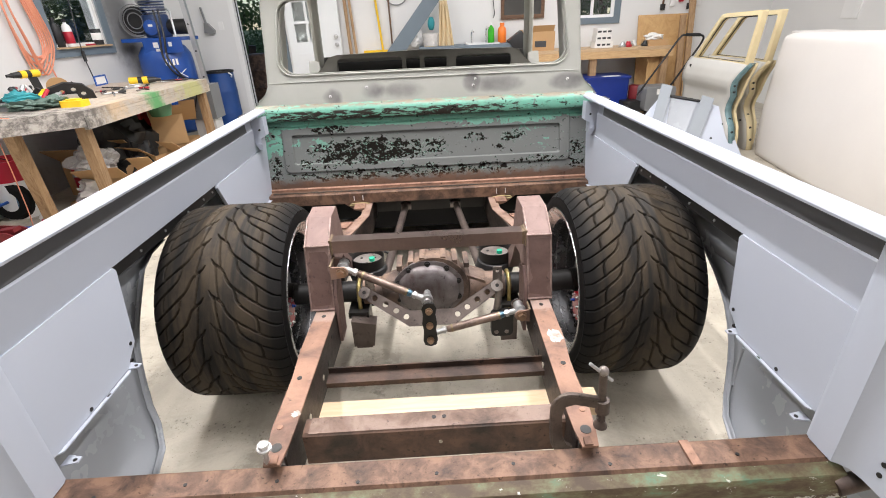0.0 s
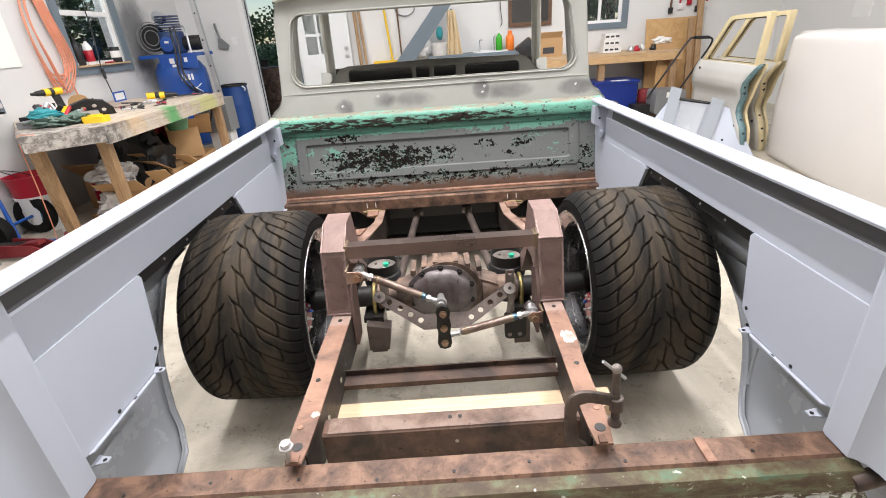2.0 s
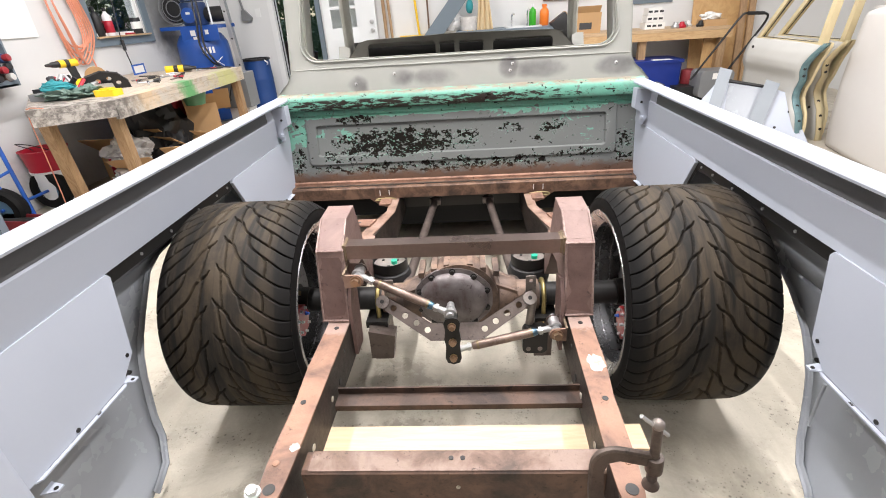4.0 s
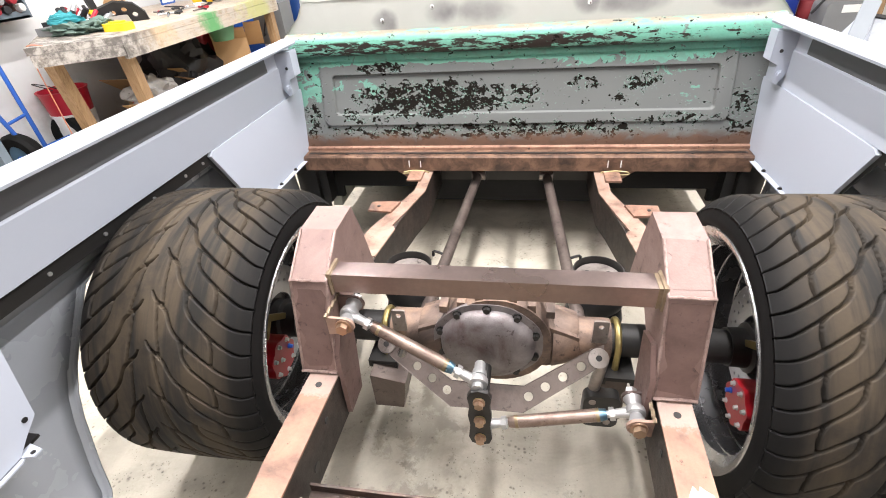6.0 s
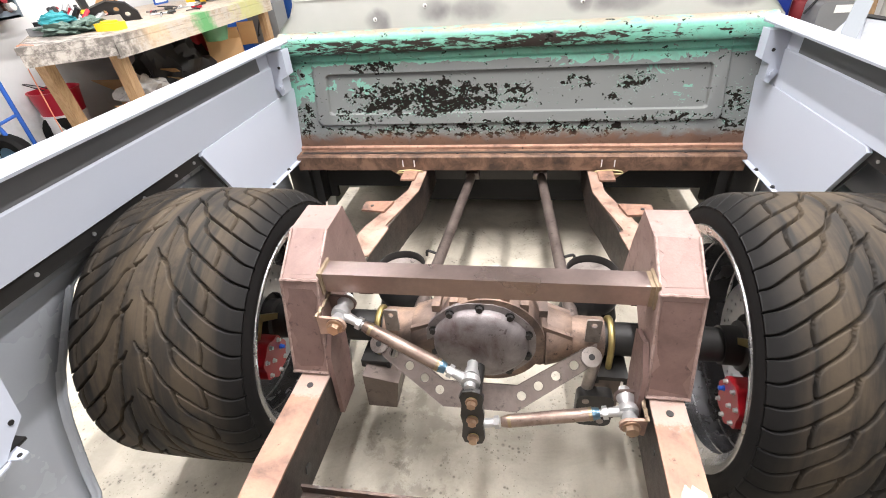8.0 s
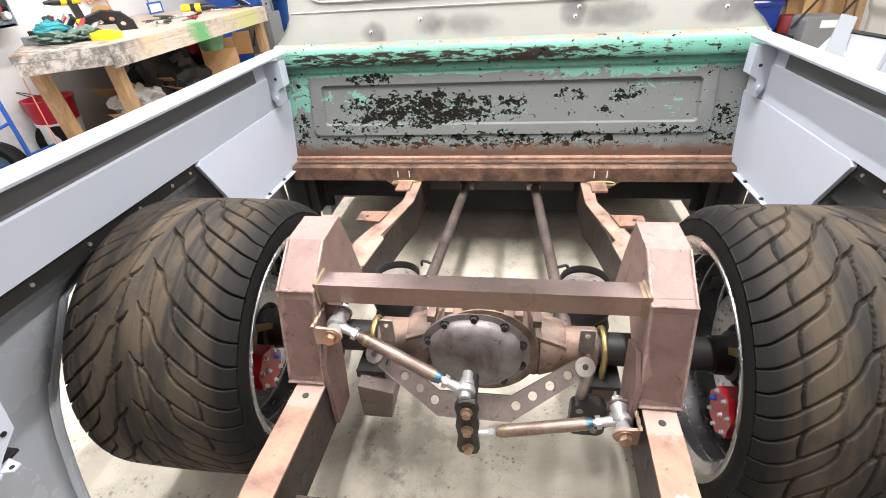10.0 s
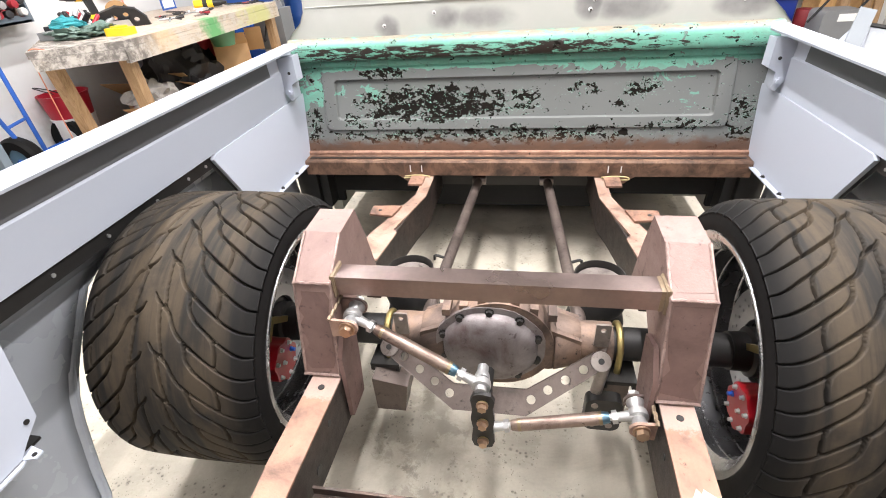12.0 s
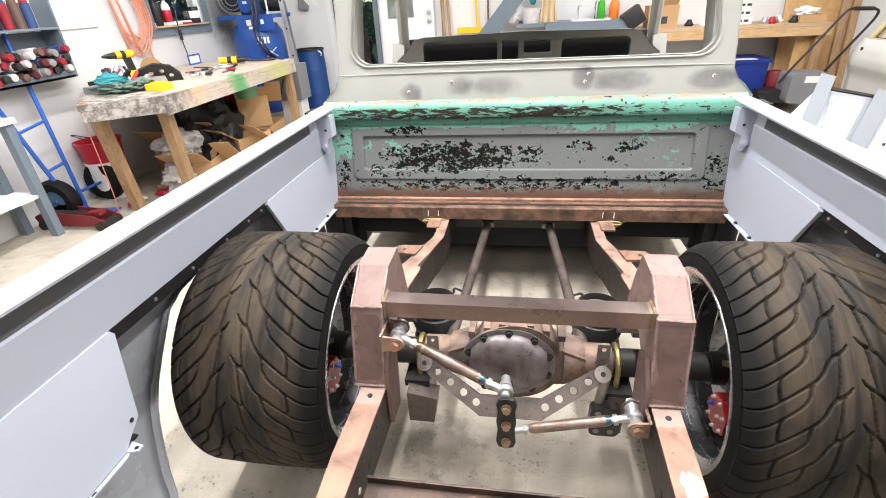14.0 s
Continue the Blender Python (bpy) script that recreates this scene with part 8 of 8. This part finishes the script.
bin1 = thing("storage_bin", "blue plastic storage bin under the far bench", "bin", at=(2.56, 7.0, 0))
part("tub", slab(rounded(2.26, 6.80, 2.88, 7.3, 0.04, 3), "z", 0.16, 0.52), BINBLUE, bin1, bevel=0.01)
part("lid", slab(rounded(2.24, 6.78, 2.90, 7.32, 0.04, 3), "z", 0.52, 0.555), BINBLUE, bin1, "blue lid with paper slip", 0.008)
part("paper", box(2.5, 6.8, 0.556, 2.74, 6.9, 0.560), PAPER, bin1)
part("base_crate", box(2.3, 6.84, 0, 2.84, 7.26, 0.16), BLACKPL, bin1)
mw = thing("lawn_mower", "lawn mower with black tubular handle and grey catcher", "lawn mower", at=(3.2, 6.5, 0))
part("handle", pipe(curve_through([(2.92, 6.60, 0.32), (3.18, 6.55, 0.75), (3.36, 6.55, 1.02), (3.44, 6.55, 1.06), (3.64, 6.58, 1.05), (3.70, 6.6, 0.98), (3.56, 6.62, 0.72), (3.36, 6.66, 0.36)], 6), 0.013, 8), BLACKPL, mw, "black handle tube")
part("grip", rod((3.44, 6.55, 1.06), (3.64, 6.58, 1.05), 0.02, 10), BLACKPL, mw)
part("catcher", slab(rounded(2.98, 0.12, 3.38, 0.44, 0.05, 4), "y", 6.45, 6.75), GREYPL, mw, "grey plastic catcher", 0.02)
part("label", box(3.12, 6.446, 0.34, 3.28, 6.45, 0.41), PAPER, mw)
part("deck", slab(rounded(2.76, 6.60, 3.3, 7.05, 0.1, 5), "z", 0.10, 0.24), BLACKPL, mw, "black mower deck", 0.02)
part("engine", rod((3.0, 6.85, 0.24), (3.0, 6.85, 0.42), 0.10, 20), REDDARK, mw, bevel=0.02)
for x, y in ((2.76, 6.58), (3.3, 6.58), (2.76, 7.05), (3.3, 7.05)):
    part("wheel", turned([(0.03, -0.03), (0.1, -0.03), (0.1, 0.03), (0.03, 0.03)], (x, y, 0.1), "x", 20, closed=True), BLACKPL, mw)


# ---------------- body parts by the side wall ----------------
def truck_door(x0, y0, z0, label, jamb):
    """A stripped door standing on edge, skin towards the truck, hinge end towards the tailgate."""
    ob = thing("truck_door", label, "truck door", "loose truck doors", at=(x0, y0, 0))
    near = [(0.0, 0.06), (0.08, 0.04), (0.20, 0.045), (0.29, 0.07), (0.36, 0.125), (0.43, 0.165), (0.50, 0.155), (0.57, 0.12), (0.64, 0.10), (0.72, 0.075), (0.80, 0.03), (0.86, 0.0), (0.885, 0.0)]
    bow = [(0.0, -0.035), (0.2, 0.01), (0.45, 0.028), (0.58, 0.034), (0.60, 0.040), (0.66, 0.066), (0.72, 0.070), (0.80, 0.050), (0.86, 0.018), (0.885, 0.0)]
    zs, us = np.array([p[0] for p in near]), np.array([p[1] for p in near])
    zb, ub = np.array([p[0] for p in bow]), np.array([p[1] for p in bow])

    def edge(z):
        return float(np.interp(z, zs, us))

    def out(z):
        return float(np.interp(z, zb, ub))

    levels = [0.885 * k / 44 for k in range(45)]
    skin, side = bmesh.new(), bmesh.new()
    rows, strips = [], []
    for z in levels:
        a = edge(z)
        rows.append([skin.verts.new((x0 - out(z) + 0.03 * (u / 14 - 0.5) ** 2, y0 + a + (1.02 - a) * u / 14, z0 + z)) for u in range(15)])
        strips.append([side.verts.new((x0 - out(z) + dx, y0 + a + dy, z0 + z)) for dx, dy in ((0.010, 0.0), (0.016, -0.007), (0.046, -0.010), (0.050, 0.003), (0.080, 0.006))])
    for a, b in zip(rows, rows[1:]):
        for k in range(14):
            skin.faces.new((a[k], a[k + 1], b[k + 1], b[k]))
    for a, b in zip(strips, strips[1:]):
        for k in range(4):
            side.faces.new((a[k], a[k + 1], b[k + 1], b[k]))
    for name, bm, mat, lab in (("skin", skin, SKINPRIME, "pale primed outer skin with a rolled crease"), ("hinge_face", side, jamb, "old paint on the hinge face")):
        o = part(name, bm, mat, ob, lab, smooth_angle=50)
        sol = o.modifiers.new("sheet", "SOLIDIFY")
        sol.thickness, sol.offset = 0.004, 0
    shell = [(y0 + edge(z) + 0.006, z0 + z) for z in levels] + [(y0 + 1.02, z0 + 0.885), (y0 + 1.0, z0)]
    part("inner_shell", slab(shell, "x", x0 + 0.08, x0 + 0.105), CREAM, ob, "cream inner shell", 0.003, 1)
    outline = [(y0 - 0.005, z0 + 0.87), (y0 - 0.055, z0 + 1.315), (y0 - 0.05, z0 + 1.327), (y0 + 0.50, z0 + 1.305), (y0 + 0.56, z0 + 1.292), (y0 + 0.60, z0 + 1.262), (y0 + 0.96, z0 + 0.87)]
    hole = [(y0 + 0.042, z0 + 0.888), (y0 - 0.008, z0 + 1.270), (y0 + 0.004, z0 + 1.286), (y0 + 0.50, z0 + 1.268), (y0 + 0.555, z0 + 1.240), (y0 + 0.88, z0 + 0.888)]
    part("window_frame", slab(outline, "x", x0 - 0.004, x0 + 0.05, holes=[hole]), CREAM, ob, "cream painted window frame", 0.006)
    part("window_seal", pipe([(x0 + 0.02, y, z) for y, z in hole], 0.007, 6, closed=True), BLACKPL, ob, "dark window seal")
    for y, z, r in ((0.90, 0.80, 0.014), (0.16, 0.30, 0.012)):
        part("hole", rod((x0 - out(z) - 0.004, y0 + y, z0 + z), (x0 - out(z) + 0.004, y0 + y, z0 + z), r, 12), BLACKSTEEL, ob, "round punched hole")
    for z in (0.68, 0.62, 0.36, 0.24, 0.12):
        part("hinge_hole", rod((x0 - out(z) + 0.042, y0 + edge(z) - 0.013, z0 + z), (x0 - out(z) + 0.042, y0 + edge(z) - 0.002, z0 + z), 0.013, 10), BLACKSTEEL, ob, "dark hinge bolt hole")
    return ob


truck_door(3.00, 4.50, 0.0, "stripped truck door shell, pale primer skin and cream window frame", TEALPAINT)
truck_door(3.30, 4.68, -0.004, "second stripped truck door standing behind the first, cream edge", CREAM)

PANPRIME = plain("pan primer", (0.25, 0.275, 0.30), 0.5, 0.0, 0.12, 4.0, 120, 0.08)
pan = thing("steel_pan", "grey-primed sheet metal pan with two channels, leaning", "sheet metal", at=(2.55, 4.5, 0))
PM = pose(2.62, 4.50, 0.0, -34, 0, -8)
part("sheet", moved(slab([(-0.52, 0.34), (-0.26, 0.66), (-0.20, 0.70), (0.12, 0.63), (0.34, 0.54), (0.50, 0.02), (-0.55, 0.02)], "y", 0, 0.012), PM), PRIMER, pan, bevel=0.003)
part("recess_edge", moved(slab([(-0.17, 0.69), (0.14, 0.62), (0.15, 0.60), (-0.16, 0.665)], "y", -0.02, 0.0), PM), BLACKSTEEL, pan)
for a, b2, w in (((-0.36, 0.20), (-0.20, 0.76), 0.042), ((0.0, 0.14), (0.19, 0.62), 0.048)):
    d = Vector((b2[0] - a[0], b2[1] - a[1])).normalized()
    nn = Vector((-d.y, d.x)) * w
    # shade of the recess is a thin sheet in the darker primer
    part("recess", moved(slab([(-0.15, 0.66), (0.13, 0.60), (0.0, 0.22), (-0.22, 0.26)], "y", -0.004, -0.0015), PM), PRIMER_DARK, pan, "darker sheet as the recess shade between the channels") if w < 0.045 else None
    part("channel", moved(slab([(a[0] + nn.x, a[1] + nn.y), (a[0] - nn.x, a[1] - nn.y), (b2[0] - nn.x, b2[1] - nn.y), (b2[0] + nn.x, b2[1] + nn.y)], "y", -0.06, -0.001), PM), PANPRIME, pan, "folded steel channel", 0.012, 3)
for x, z in ((-0.05, 0.50), (-0.08, 0.36), (0.22, 0.22), (0.30, 0.10)):
    part("hole", moved(slab(ring(x, z, 0.012, 12), "y", -0.003, -0.0005), PM), BLACKSTEEL, pan)

# large primed vehicle body side standing along the truck
body = thing("vehicle_body", "large smooth off-white primed vehicle body side, upright", "vehicle body", at=(3.2, 3.6, 0))
shell = bmesh.new()
rows = []
for j in range(33):
    v = j / 32
    row = []
    for i in range(49):
        u = i / 48
        z = (1.135 + 0.07 * u - 0.03 * max(0, 1 - u / 0.06) ** 2) * v + 0.01
        bow = 0.035 * math.sin(math.pi * v ** 0.8) + 0.03 * math.sin(math.pi * u)
        edge = 0.10 * max(0, (v - 0.955) / 0.045) ** 2 + 0.05 * max(0, 1 - u / 0.02) ** 2
        x, y = 3.33 - 0.44 * u, 4.60 - 2.7 * u
        row.append(shell.verts.new((x - 0.987 * (bow - edge), y + 0.16 * (bow - edge), z)))
    rows.append(row)
for a, b in zip(rows, rows[1:]):
    for i in range(48):
        shell.faces.new((a[i], a[i + 1], b[i + 1], b[i]))
sh = part("side_skin", shell, PRIMEWHITE, body, "off-white sanded primer skin", smooth_angle=80)
sh.modifiers.new("thick", "SOLIDIFY").thickness = 0.02
part("top_flange", slab([(3.37, 4.55), (3.75, 4.62), (3.40, 1.95), (2.98, 1.92)], "z", 1.12, 1.14), PRIMEWHITE, body, bevel=0.006)
part("end_flange", slab([(3.40, 0.01), (3.72, 0.01), (3.76, 1.12), (3.42, 1.12)], "y", 4.56, 4.58), PRIMEWHITE, body, bevel=0.006)
tagged(part("wall_plate", box(WR - 0.012, 6.0, 1.18, WR, 6.25, 1.38), WHITEPL, bevel=0.004), "white cover plate on the side wall", "plate")
